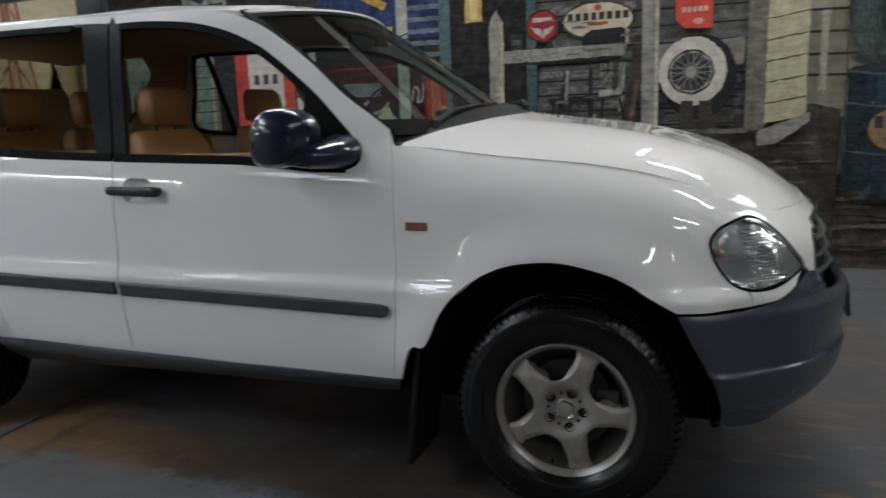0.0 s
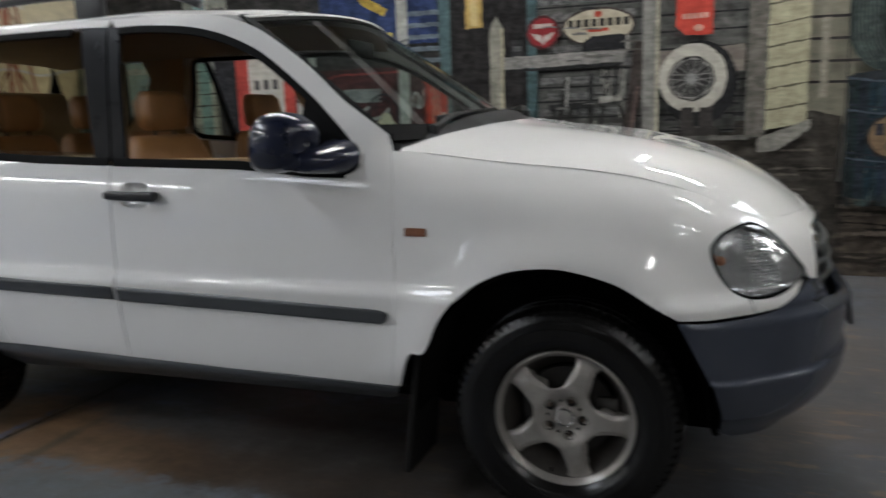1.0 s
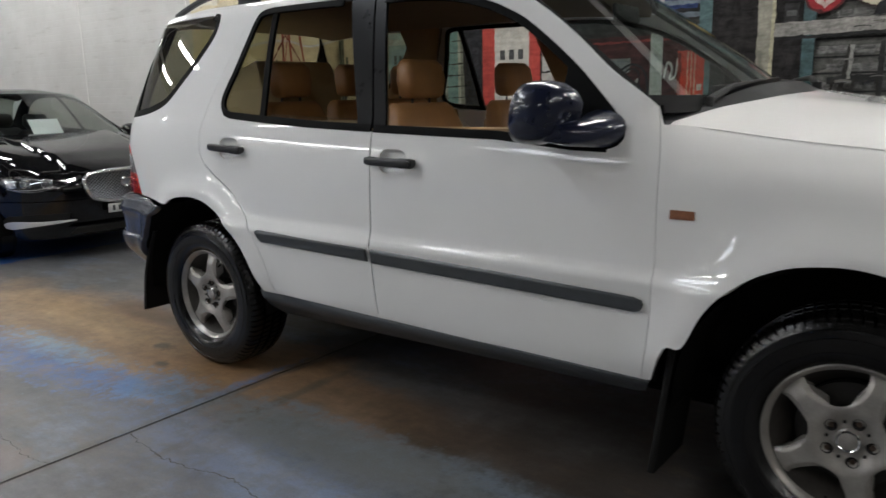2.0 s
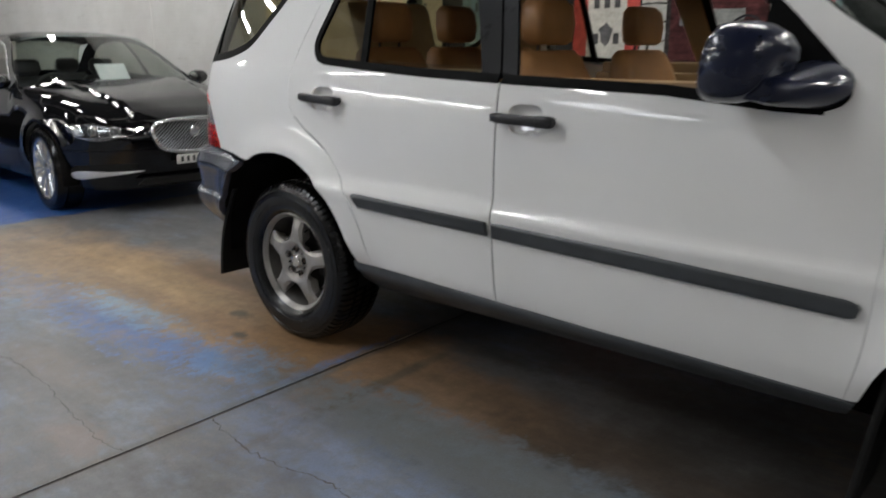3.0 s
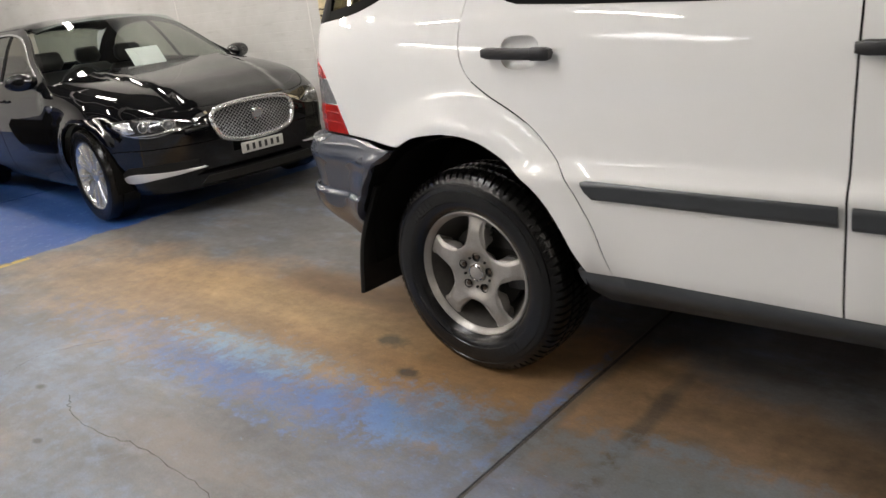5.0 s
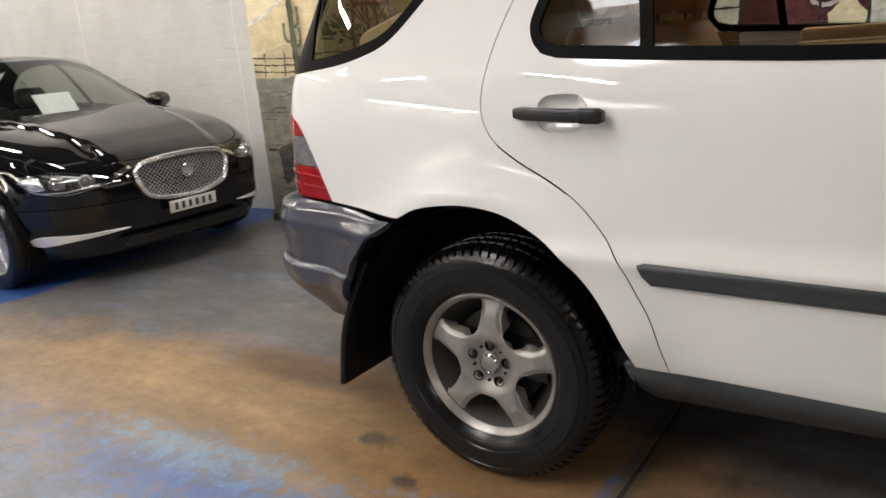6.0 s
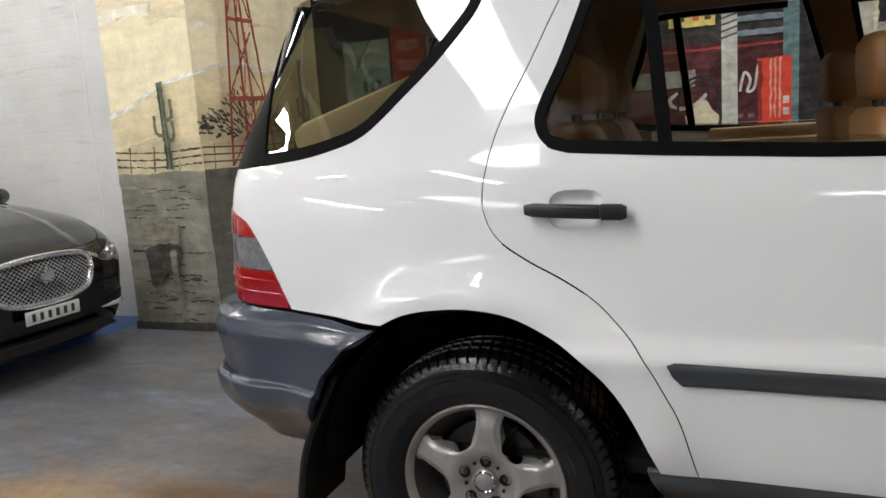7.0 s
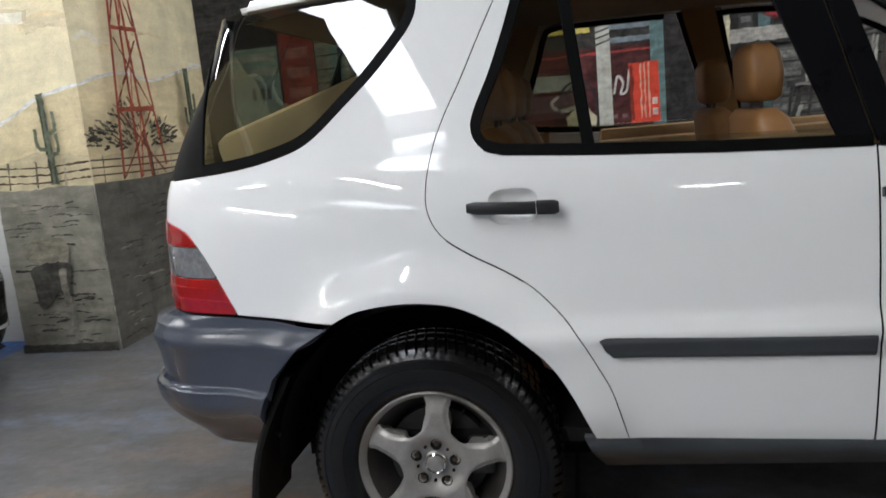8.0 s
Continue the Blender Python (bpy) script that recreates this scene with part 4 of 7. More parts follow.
# bumpers
front_off = lambda u, z: (0.020 + 0.03 * smooth(1.9, 2.5, u)) * smooth(0.735, 0.690, z) + 0.018 * smooth(0.540, 0.520, z) - 0.085 * smooth(0.47, 0.27, z) ** 2 + 0.002
rear_off = lambda u, z: (0.026 + 0.03 * smooth(-1.9, -2.3, u)) * smooth(0.817, 0.797, z) + (0.014 + 0.022 * smooth(-1.95, -2.35, u)) * smooth(0.610, 0.598, z) - 0.10 * smooth(0.56, 0.36, z) + 0.002
for s in (-1, 1):
    skin("front_bumper", [(1.742, 0.709), (1.83, 0.709), (1.94, 0.713), (2.04, 0.727), (2.12, 0.765), (2.20, 0.79), (2.26, 0.785), (2.32, 0.72), (U_NOSE, 0.70), (U_NOSE, 0.285), (2.3, 0.282), (1.985, 0.284), (1.928, 0.307), (1.838, 0.52), (1.79, 0.61)],
         on_side(front_off, s), PLASTIC, suv, "blue-grey plastic front bumper", step=0.014, thick=0.03)
    skin("bumper_gap", band([(1.745, 0.714), (1.83, 0.714), (1.94, 0.718), (2.04, 0.732), (2.12, 0.768), (2.20, 0.795)], 0.010), on_side(-0.004, s), SEAL, suv, step=0.03, thick=0.01)
    skin("rear_bumper", [(-1.652, 0.797), (-1.8, 0.808), (-1.964, 0.815), (-2.3, 0.818), (U_TAIL, 0.818), (U_TAIL, 0.40), (-2.5, 0.40), (-2.2, 0.385), (-2.02, 0.372), (-1.945, 0.385), (-1.88, 0.56), (-1.835, 0.65), (-1.735, 0.75)],
         on_side(rear_off, s), PLASTIC, suv, "blue-grey plastic rear bumper", step=0.014, thick=0.03)
    skin("bumper_gap", band([(-1.65, 0.804), (-1.8, 0.814), (-1.964, 0.819), (-2.3, 0.822)], 0.009), on_side(-0.004, s), SEAL, suv, step=0.03, thick=0.01)
    # tail lamp: three lenses and their ridges
    te = [tuple(q) for q in tail_edge]
    upto = lambda a, b: [q for q in te if a <= q[1] <= b]
    tl = skin("tail_lamp", [(-1.972, 0.838)] + upto(0.845, 0.922) + [(-2.03, 0.927), (-2.31, 0.930), (-2.31, 0.828), (-1.97, 0.826)], on_side(0.004, s), RED, suv, "red and grey tail lamp", step=0.03)
    skin("lamp_band", upto(0.938, 1.015) + [(-2.085, 1.020), (-2.31, 1.024), (-2.31, 0.935), (-2.03, 0.932)], on_side(0.002, s), SMOKE, tl, step=0.03)
    skin("upper_lens", upto(1.030, 1.10) + [(-2.31, 1.10), (-2.31, 1.030), (-2.09, 1.026)], on_side(0.004, s), RED, tl, step=0.03)
    skin("lens_ridge", band([(-2.012, 0.898), (-2.12, 0.90), (-2.30, 0.901)], 0.007), on_side(0.008, s), RED, tl, step=0.03, thick=0.006)
    skin("lens_ridge", band([(-1.992, 0.862), (-2.12, 0.864), (-2.30, 0.865)], 0.007), on_side(0.008, s), RED, tl, step=0.03, thick=0.006)

# headlamps
for s in (-1, 1):
    bowl = lambda u, z: SUV.at(u, z, -0.05 * smooth(2.14, 1.99, u) * max(0, 1 - ((u - 2.0) / 0.165) ** 2 - ((z - 0.872) / 0.11) ** 2) ** 0.5 - 0.004, s)
    hl = skin("headlamp", [tuple(q) for q in lamp_edge], bowl, REFLECTOR, suv, "clear oval headlamp with a ribbed lens", step=0.014, gap=0.003, thick=0.02)
    skin("lens", [tuple(q) for q in lamp_edge], on_side(0.003, s), LENS, hl, step=0.03, gap=0.004, thick=0).visible_shadow = False
    skin("lamp_seal", fn=on_side(0.001, s), material=SEAL, parent=hl, step=0.03, thick=0, **closed_band(lamp_edge, 0.008))
    bm = bmesh.new()
    for i in range(17):
        z = 0.795 + i * 0.0095
        c = 2.01 - 0.35 * (z - 0.87)
        w = 0.062 * max(0.25, 1 - ((z - 0.87) / 0.12) ** 2) ** 0.5
        tube(bm, [SUV.at(u, z, -0.002, s) for u in np.linspace(c - w, c + w * 0.5, 5)], 0.0036, 5)
    part("ribbed_lens", bm, REFLECTOR, hl)
    p = SUV.at(1.872, 0.875, -0.022, s)
    bm = bmesh.new()
    bmesh.ops.create_uvsphere(bm, u_segments=12, v_segments=8, radius=0.015, matrix=Matrix.Translation(p))
    part("indicator_bulb", bm, ORANGE, hl)
    bm = bmesh.new()
    bmesh.ops.create_uvsphere(bm, u_segments=20, v_segments=12, radius=0.036, matrix=Matrix.Translation(SUV.at(2.03, 0.86, -0.05, s)))
    part("bulb_shield", bm, CHROME, hl)

# grille
for s in (-1, 1):
    g = skin("grille", [(2.262, 0.72), (2.270, 0.861), (2.335, 0.912), (2.42, 0.930), (U_NOSE, 0.930), (U_NOSE, 0.72)], on_side(-0.03, s), DARK, suv, "black grille with chrome surround", step=0.06)
    bm = bmesh.new()
    tube(bm, [SUV.at(u, z, -0.006, s) for u, z in spline([(2.262, 0.72), (2.268, 0.861), (2.333, 0.912), (2.42, 0.932), (U_NOSE, 0.934)], 6)], 0.010, 8)
    part("chrome_surround", bm, CHROME, g)
    for z in (0.775, 0.825, 0.875):
        bm = bmesh.new()
        tube(bm, [SUV.at(u, z, -0.012, s) for u in np.linspace(2.28 + max(0, z - 0.85), U_NOSE, 8)], 0.011, 6, 0.6)
        part("grille_bar", bm, CLADDING, g)
turned("badge", [(0, 0.012), (0.045, 0.012), (0.06, 0.006), (0.062, 0)], 28, CHROME, suv, "round chrome badge").matrix_basis = pose(2.205, 0, 0.865, 0, 0, 90)
boxed("plate_holder", -0.006, 0.006, -0.19, 0.19, -0.06, 0.06, TRIM, suv, "black number plate holder").matrix_basis = pose(2.305, 0, 0.60, 0, -6)

# door handles
for s in (-1, 1):
    for (u0, dr) in ((-0.034, doors[s][0]), (-1.012, doors[s][1])):
        z0 = 1.068 if u0 > -0.5 else 1.092
        tilt = -0.02 if u0 > -0.5 else -0.045
        bm = bmesh.new()
        for k0, k1, tall, deep in ((0.0, 0.235, 0.0185, 0.0135), (0.245, 1.0, 0.0165, 0.011)):
            rings = []
            for k in np.linspace(k0, k1, 6 if k0 == 0 else 9):
                end = min(1.0, 0.72 + 14 * min(k, 1 - k)) if k in (0.0, 1.0) else 1.0
                c = SUV.at(u0 - k * 0.235, z0 - tilt * (k - 0.5) * 0.235, 0.024 + 0.009 * math.sin(math.pi * k), s)
                ring = []
                for a in np.linspace(0, 2 * math.pi, 17)[:-1]:
                    ring.append(bm.verts.new((c[0], c[1] + s * deep * end * math.copysign(abs(math.cos(a)) ** 0.6, math.cos(a)), c[2] + tall * end * math.copysign(abs(math.sin(a)) ** 0.5, math.sin(a)))))
                rings.append(ring)
            for p, q in zip(rings, rings[1:]):
                for i in range(16):
                    bm.faces.new((p[i], p[(i + 1) % 16], q[(i + 1) % 16], q[i]))
            bm.faces.new(rings[0][::-1])
            bm.faces.new(rings[-1])
        for k in (0.08, 0.9):
            a = SUV.at(u0 - k * 0.235, z0 - tilt * (k - 0.5) * 0.235, 0.022, s)
            b = SUV.at(u0 - k * 0.235, z0 - tilt * (k - 0.5) * 0.235, -0.005, s)
            tube(bm, [a, b], 0.014, 8)
        h = part("door_handle", bm, TRIM, dr, "black pull handle")
        cup = grip_cup(u0, z0)
        dish = lambda u, z, uu=u0, zz=z0: SUV.at(u, z, 0.0002 - 0.024 * max(0, 1 - ((u - uu + 0.118) / 0.066) ** 4 - ((z - zz) / 0.046) ** 4), s)
        skin("handle_recess", cup, dish, PAINT, dr, step=0.008, thick=0)
        if u0 > -0.5 and s < 0:
            bm = bmesh.new()
            bmesh.ops.create_cone(bm, cap_ends=True, segments=16, radius1=0.009, radius2=0.008, depth=0.006, matrix=Matrix.Translation(SUV.at(u0 - 0.012, z0, 0.040, s)) @ pose(0, 0, 0, 90))
            part("door_lock", bm, TRIM, dr)

# exterior mirrors
for s in (-1, 1):
    mr = child("door_mirror", doors[s][0])
    tagged(mr, "dark blue rounded door mirror")
    rings = []
    for k, (x, hy, hz) in enumerate([(0.632, 0.015, 0.010), (0.627, 0.042, 0.040), (0.608, 0.066, 0.066), (0.575, 0.082, 0.088), (0.540, 0.088, 0.096), (0.500, 0.088, 0.097), (0.472, 0.084, 0.092), (0.465, 0.076, 0.085)]):
        ring = []
        for a in np.linspace(0, 2 * math.pi, 33)[:-1]:
            c, q = math.cos(a), math.sin(a)
            ring.append((x - 0.012 * c * s * s + 0.015 * q, s * (0.985 + hy * math.copysign(abs(c) ** 0.75, c)), 1.248 + hz * math.copysign(abs(q) ** 0.8, q)))
        rings.append(ring)
    loft("mirror_shell", rings, NAVY, mr, angle=70)
    loft("mirror_glass", [[(0.4635 if i == 0 else 0.4665, p[1] * 0.94 + s * 0.985 * 0.06, p[2] * 0.9 + 1.248 * 0.1) for p in rings[-1]] for i in (0, 1)], CHROME, mr)
    foot = []
    for x, y, z, rx, rz in ((0.665, 0.855, 1.195, 0.092, 0.060), (0.665, 0.895, 1.193, 0.086, 0.054), (0.65, 0.940, 1.188, 0.074, 0.044), (0.615, 0.985, 1.185, 0.066, 0.036), (0.58, 1.03, 1.19, 0.05, 0.028)):
        foot.append([(x + rx * math.cos(a), s * y, z + rz * math.sin(a)) for a in np.linspace(0, 2 * math.pi, 25)[:-1]])
    loft("mirror_foot", foot, NAVY, mr, angle=70)

# roof rails
for s in (-1, 1):
    rail = spline([(-0.02, 0.60, 1.762), (-0.12, 0.605, 1.800), (-0.3, 0.608, 1.832), (-0.75, 0.61, 1.845), (-1.25, 0.605, 1.832), (-1.6, 0.595, 1.805), (-1.80, 0.585, 1.765), (-1.90, 0.58, 1.735)], 6)
    bm = bmesh.new()
    tube(bm, [(x, s * y, z) for x, y, z in rail], 0.0135, 8, 1.2)
    rr = part("roof_rail", bm, TRIM, suv, "black roof rail")
    for x in (-0.55, -1.28):
        boxed("rail_foot", x - 0.07, x + 0.07, s * 0.602 - 0.018, s * 0.602 + 0.018, 1.735, 1.838, TRIM, rr, bevel=0.012)

# wheels
def build_wheel(parent, m, turn, wide=True, name="wheel"):
    w = child(name, parent, m)
    prof = [(0.205, -0.085), (0.223, -0.098), (0.232, -0.112), (0.250, -0.121), (0.262, -0.1235), (0.264, -0.1265), (0.284, -0.128), (0.300, -0.1275), (0.302, -0.1245), (0.318, -0.1215), (0.3195, -0.1235), (0.3235, -0.1225), (0.3245, -0.1185), (0.333, -0.1145)]
    tread = [(0.338, -0.112, 0.25), (0.349, -0.106, 1), (0.3585, -0.093, 1), (0.3625, -0.070, 1), (0.3630, -0.058, 0.9), (0.354, -0.055, 0), (0.354, -0.047, 0), (0.3640, -0.044, 0.9), (0.3645, -0.010, 0.9), (0.355, -0.007, 0), (0.355, 0.0, 0)]
    half = [(r, h, 0) for r, h in prof] + tread
    ring = half + [(r, -h, g) for r, h, g in half[::-1][1:]]
    N = 78
    verts, faces, n = [], [], len(ring)
    for i in range(N):
        for k, (f, cut) in enumerate(((0.0, 0), (0.70, 0), (0.74, 1), (0.96, 1))):
            a = 2 * math.pi * (i + f) / N
            for r, h, g in ring:
                lean = 0.055 * h / 0.1
                rr = r - 0.0085 * g * cut
                verts.append((rr * math.cos(a + lean), h, rr * math.sin(a + lean)))
    M = N * 4
    for i in range(M):
        j = (i + 1) % M
        for k in range(n - 1):
            faces.append((i * n + k, i * n + k + 1, j * n + k + 1, j * n + k))
    bm = bmesh.new()
    vs = [bm.verts.new(p) for p in verts]
    for q in faces:
        bm.faces.new([vs[i] for i in q])
    part("tyre", bm, RUBBER, w, "worn black all-terrain tyre", angle=34)
    # raised bars on the sidewall where its writing stands
    bm = bmesh.new()
    for a0, cnt in ((0.5, 9), (2.1, 6), (3.4, 9), (5.0, 6)):
        for i in range(cnt):
            a = a0 + i * 0.075
            box(bm, -0.008, 0.008, -0.001, 0.0016, -0.013, 0.013, 0, pose(0, 0, 0, 0, -math.degrees(a), 0) @ pose(0.283, -0.1278, 0, 0, 90, 0))
    tagged(part("sidewall_lettering", bm, RUBBER, w), kind="stuff")
    # rim barrel and lip
    # the well is a darker alloy than the lip
    turned("rim_barrel", [(0.150, 0.02), (0.178, -0.030), (0.192, -0.058), (0.2045, -0.083)], 64, DARK_ALLOY, w, "dark rim well")
    turned("rim", [(0.2035, -0.083), (0.2075, -0.092), (0.2135, -0.0965), (0.2195, -0.103), (0.2235, -0.101), (0.2235, -0.085), (0.21, -0.06), (0.205, 0.09)], 72, ALLOY, w, "silver alloy rim")
    # five-armed star
    out, ARM = [], ((0.09, 0.060), (0.122, 0.0375), (0.150, 0.0315), (0.180, 0.0335), (0.205, 0.046))
    for i in range(5):
        a = radians(72 * i)
        left = [(0.2035, -0.046), (0.2035, -0.015), (0.2035, 0.015), (0.2035, 0.046)]
        left += [(r, float(np.interp(r, *zip(*ARM)))) for r in np.linspace(0.196, 0.122, 7)]
        arm = [(r * math.cos(a) - o * math.sin(a), r * math.sin(a) + o * math.cos(a)) for r, o in left]
        b = a + radians(36)
        arm += [(r * math.cos(b + radians(da)), r * math.sin(b + radians(da))) for da, r in ((-13, 0.1075), (-6, 0.1015), (0, 0.0998), (6, 0.1015), (13, 0.1075))]
        c = a + radians(72)
        arm += [(r * math.cos(c) + o * math.sin(c), r * math.sin(c) - o * math.cos(c)) for r, o in left[:3:-1]]
        out += arm

    def face(x, z):
        r = math.hypot(x, z)
        t = (math.degrees(math.atan2(z, x)) + 36) % 72 - 36
        arm = abs(math.sin(radians(t))) * r
        wide = float(np.interp(r, *zip(*ARM)))
        y = -0.092 + 0.020 * smooth(0.10, 0.04, r) + 0.012 * smooth(0.15, 0.20, r)
        y += 0.007 * smooth(wide - 0.016, wide, arm) * smooth(0.095, 0.115, r)
        return (x, y, z)
    star = skin("spoke_star", out, face, ALLOY, w, step=0.0042, thick=0.045, centre=lambda q: Vector((q.x, 1, q.z)))
    star.matrix_basis = pose(0, 0, 0, 0, -turn, 0)
    # hub cap, bolts in their wells, disc behind
    turned("hub_cap", [(0, -0.089), (0.018, -0.088), (0.030, -0.084), (0.034, -0.080), (0.034, -0.06)], 32, ALLOY, w)
    turned("cap_ring", [(0.025, -0.0865), (0.0285, -0.0885), (0.031, -0.0855)], 32, CHROME, w)
    for i in range(5):
        a = radians(72 * i + turn)
        mm = Matrix.Translation((0.059 * math.cos(a), 0, 0.059 * math.sin(a)))
        turned("bolt_well", [(0.0165, -0.0855), (0.0145, -0.0845), (0.0135, -0.080), (0.013, -0.0775), (0, -0.0775)], 18, DARK, w).matrix_basis = mm
        turned("wheel_bolt", [(0, -0.083), (0.0075, -0.083), (0.0085, -0.081), (0.0085, -0.07)], 6, RUST, w).matrix_basis = mm
        b = radians(72 * i + 36 + turn)
        turned("vent_hole", [(0, -0.0808), (0.0045, -0.0808), (0.0045, -0.07)], 10, DARK, w).matrix_basis = Matrix.Translation((0.055 * math.cos(b), 0, 0.055 * math.sin(b)))
    turned("brake_disc", [(0.07, -0.02), (0.148, -0.02), (0.148, 0.005), (0.07, 0.005)], 40, IRON, w)
    # black disc behind the spokes, put in as the shade inside the wheel
    turned("wheel_well_shade", [(0.0, 0.02), (0.20, 0.02)], 32, UNDER, w)
    bm = bmesh.new()
    box(bm, 0.09, 0.165, -0.035, 0.03, -0.06, 0.06, 0.012)
    part("brake_caliper", bm, STEEL, w)
    bm = bmesh.new()
    tube(bm, [(0.19 * math.cos(2.2 + turn), -0.085, 0.19 * math.sin(2.2 + turn)), (0.175 * math.cos(2.2 + turn), -0.10, 0.175 * math.sin(2.2 + turn))], 0.004, 8)
    part("valve", bm, SEAL, w)
    return w


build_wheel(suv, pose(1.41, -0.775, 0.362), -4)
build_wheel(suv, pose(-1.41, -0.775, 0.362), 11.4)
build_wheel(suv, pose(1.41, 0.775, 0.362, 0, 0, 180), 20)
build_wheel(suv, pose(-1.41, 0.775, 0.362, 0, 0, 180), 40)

# wheel housings, floor pan, mud flaps
for s in (-1, 1):
    for ax, cz in ((1.385, 0.385), (-1.41, 0.38)):
        rings = []
        for a in np.linspace(-0.08, math.pi + 0.08, 25):
            x, z = ax + 0.455 * math.cos(a), cz + 0.458 * math.sin(a)
            rings.append([(x, s * y, max(z, 0.20)) for y in (0.893, 0.86, 0.55)])
        loft("wheel_housing", rings, UNDER, suv, "black wheel housing", closed=False)
        bm = bmesh.new()
        box(bm, ax - 0.5, ax + 0.5, s * 0.55 - 0.01, s * 0.55 + 0.01, 0.25, 0.9)
        part("inner_housing", bm, UNDER, suv)
    for top, foot, y0 in (((0.925, 0.55), (0.872, 0.115), 0.885), ((-1.815, 0.645), (-1.975, 0.20), 0.89)):
        line = spline([top, ((top[0] + foot[0]) / 2 - 0.035 * (1 if foot[0] < 0 else 0), (top[1] + foot[1]) / 2), foot], 6)
        bm = bmesh.new()
        rows = [[bm.verts.new((x + dx, s * y, z)) for y, dx in ((y0, -0.011), (y0 + 0.004, 0), (y0, 0.011), (0.64, 0.016), (0.64, -0.006))] for x, z in line]
        for a, b in zip(rows, rows[1:]):
            for k in range(5):
                bm.faces.new((a[k], a[(k + 1) % 5], b[(k + 1) % 5], b[k]))
        bm.faces.new(rows[0])
        bm.faces.new(rows[-1][::-1])
        part("mud_flap", bm, DARK, suv, "black rubber mud flap")
for s in (-1, 1):
    for edge, off in (([(-1.652, 0.800), (-1.74, 0.75), (-1.838, 0.65), (-1.884, 0.56), (-1.95, 0.385), (-2.0, 0.372)], rear_off), ([(1.742, 0.712), (1.79, 0.61), (1.838, 0.52), (1.928, 0.307), (1.97, 0.285)], front_off)):
        rings = [[SUV.at(u, z, off(u, z) - 0.026, s), (SUV.at(u, z, -0.1, s)[0], s * 0.70, z), (SUV.at(u, z, -0.1, s)[0], s * 0.50, z)] for u, z in spline(edge, 4)]
        loft("arch_liner", rings, UNDER, suv, closed=False)
boxed("floor_pan", -1.70, 1.80, -0.70, 0.70, 0.32, 0.41, UNDER, suv)
boxed("engine_block", 0.95, 1.95, -0.5, 0.5, 0.35, 0.85, UNDER, suv)
boxed("bulkhead", 0.80, 0.84, -0.78, 0.78, 0.38, 1.16, DARK, suv)
bm = bmesh.new()
tube(bm, [(1.9, -0.3, 0.30), (0.2, -0.3, 0.26), (-1.0, -0.25, 0.26), (-1.7, -0.3, 0.30)], 0.05, 8)
part("exhaust", bm, STEEL, suv)

# cabin
for s in (-1, 1):
    for (x0, x1, dr) in ((-0.26, 0.80, doors[s][0]), (-0.88, -0.28, doors[s][1])):
        bm = bmesh.new()
        box(bm, x0, x1, s * 0.80 - 0.03, s * 0.80 + 0.03, 0.45, 1.165, 0.02)
        part("door_card", bm, TANP, dr, "tan door lining")
        bm = bmesh.new()
        box(bm, x0 + 0.02, x1 - 0.02, s * 0.835 - 0.03, s * 0.835 + 0.03, 1.13, 1.195 if x0 > -0.5 else 1.215, 0.015)
        part("door_capping", bm, TANP, dr)
    inward = lambda q: Vector((q.x, s * 3, q.z))
    skin("rear_side_lining", [(-2.25, 0.95), (-2.25, 1.21), (-1.8, 1.25), (-1.1, 1.22), (-1.1, 0.95)], on_side(-0.05, s), TANP, suv, step=0.1, thick=0, centre=inward)
    skin("pillar_lining", [(-0.50, 1.70), (-0.33, 1.18), (-0.22, 1.18), (-0.36, 1.70)], on_side(-0.05, s), TANP, suv, step=0.1, thick=0, centre=inward)
    skin("rear_pillar_lining", [(-1.10, 1.71), (-1.22, 1.45), (-1.26, 1.23), (-1.75, 1.25), (-1.56, 1.40), (-1.40, 1.60), (-1.42, 1.71)], on_side(-0.04, s), TANP, suv, step=0.1, thick=0, centre=inward)
boxed("cabin_floor", -1.65, 0.80, -0.8, 0.8, 0.40, 0.44, DARK, suv)


def cushion(name, rings, material, parent, label="", power=0.45):
    """A padded block: rounded oblongs laid over one another. Each: centre, half depth, half width."""
    out = []
    for (x, z), hx, hy in rings:
        ring = []
        for a in np.linspace(0, 2 * math.pi, 29)[:-1]:
            c, q = math.cos(a), math.sin(a)
            ring.append((x + hx * math.copysign(abs(c) ** power, c), hy * math.copysign(abs(q) ** power, q), z))
        out.append(ring)
    return loft(name, out, material, parent, label, angle=70)


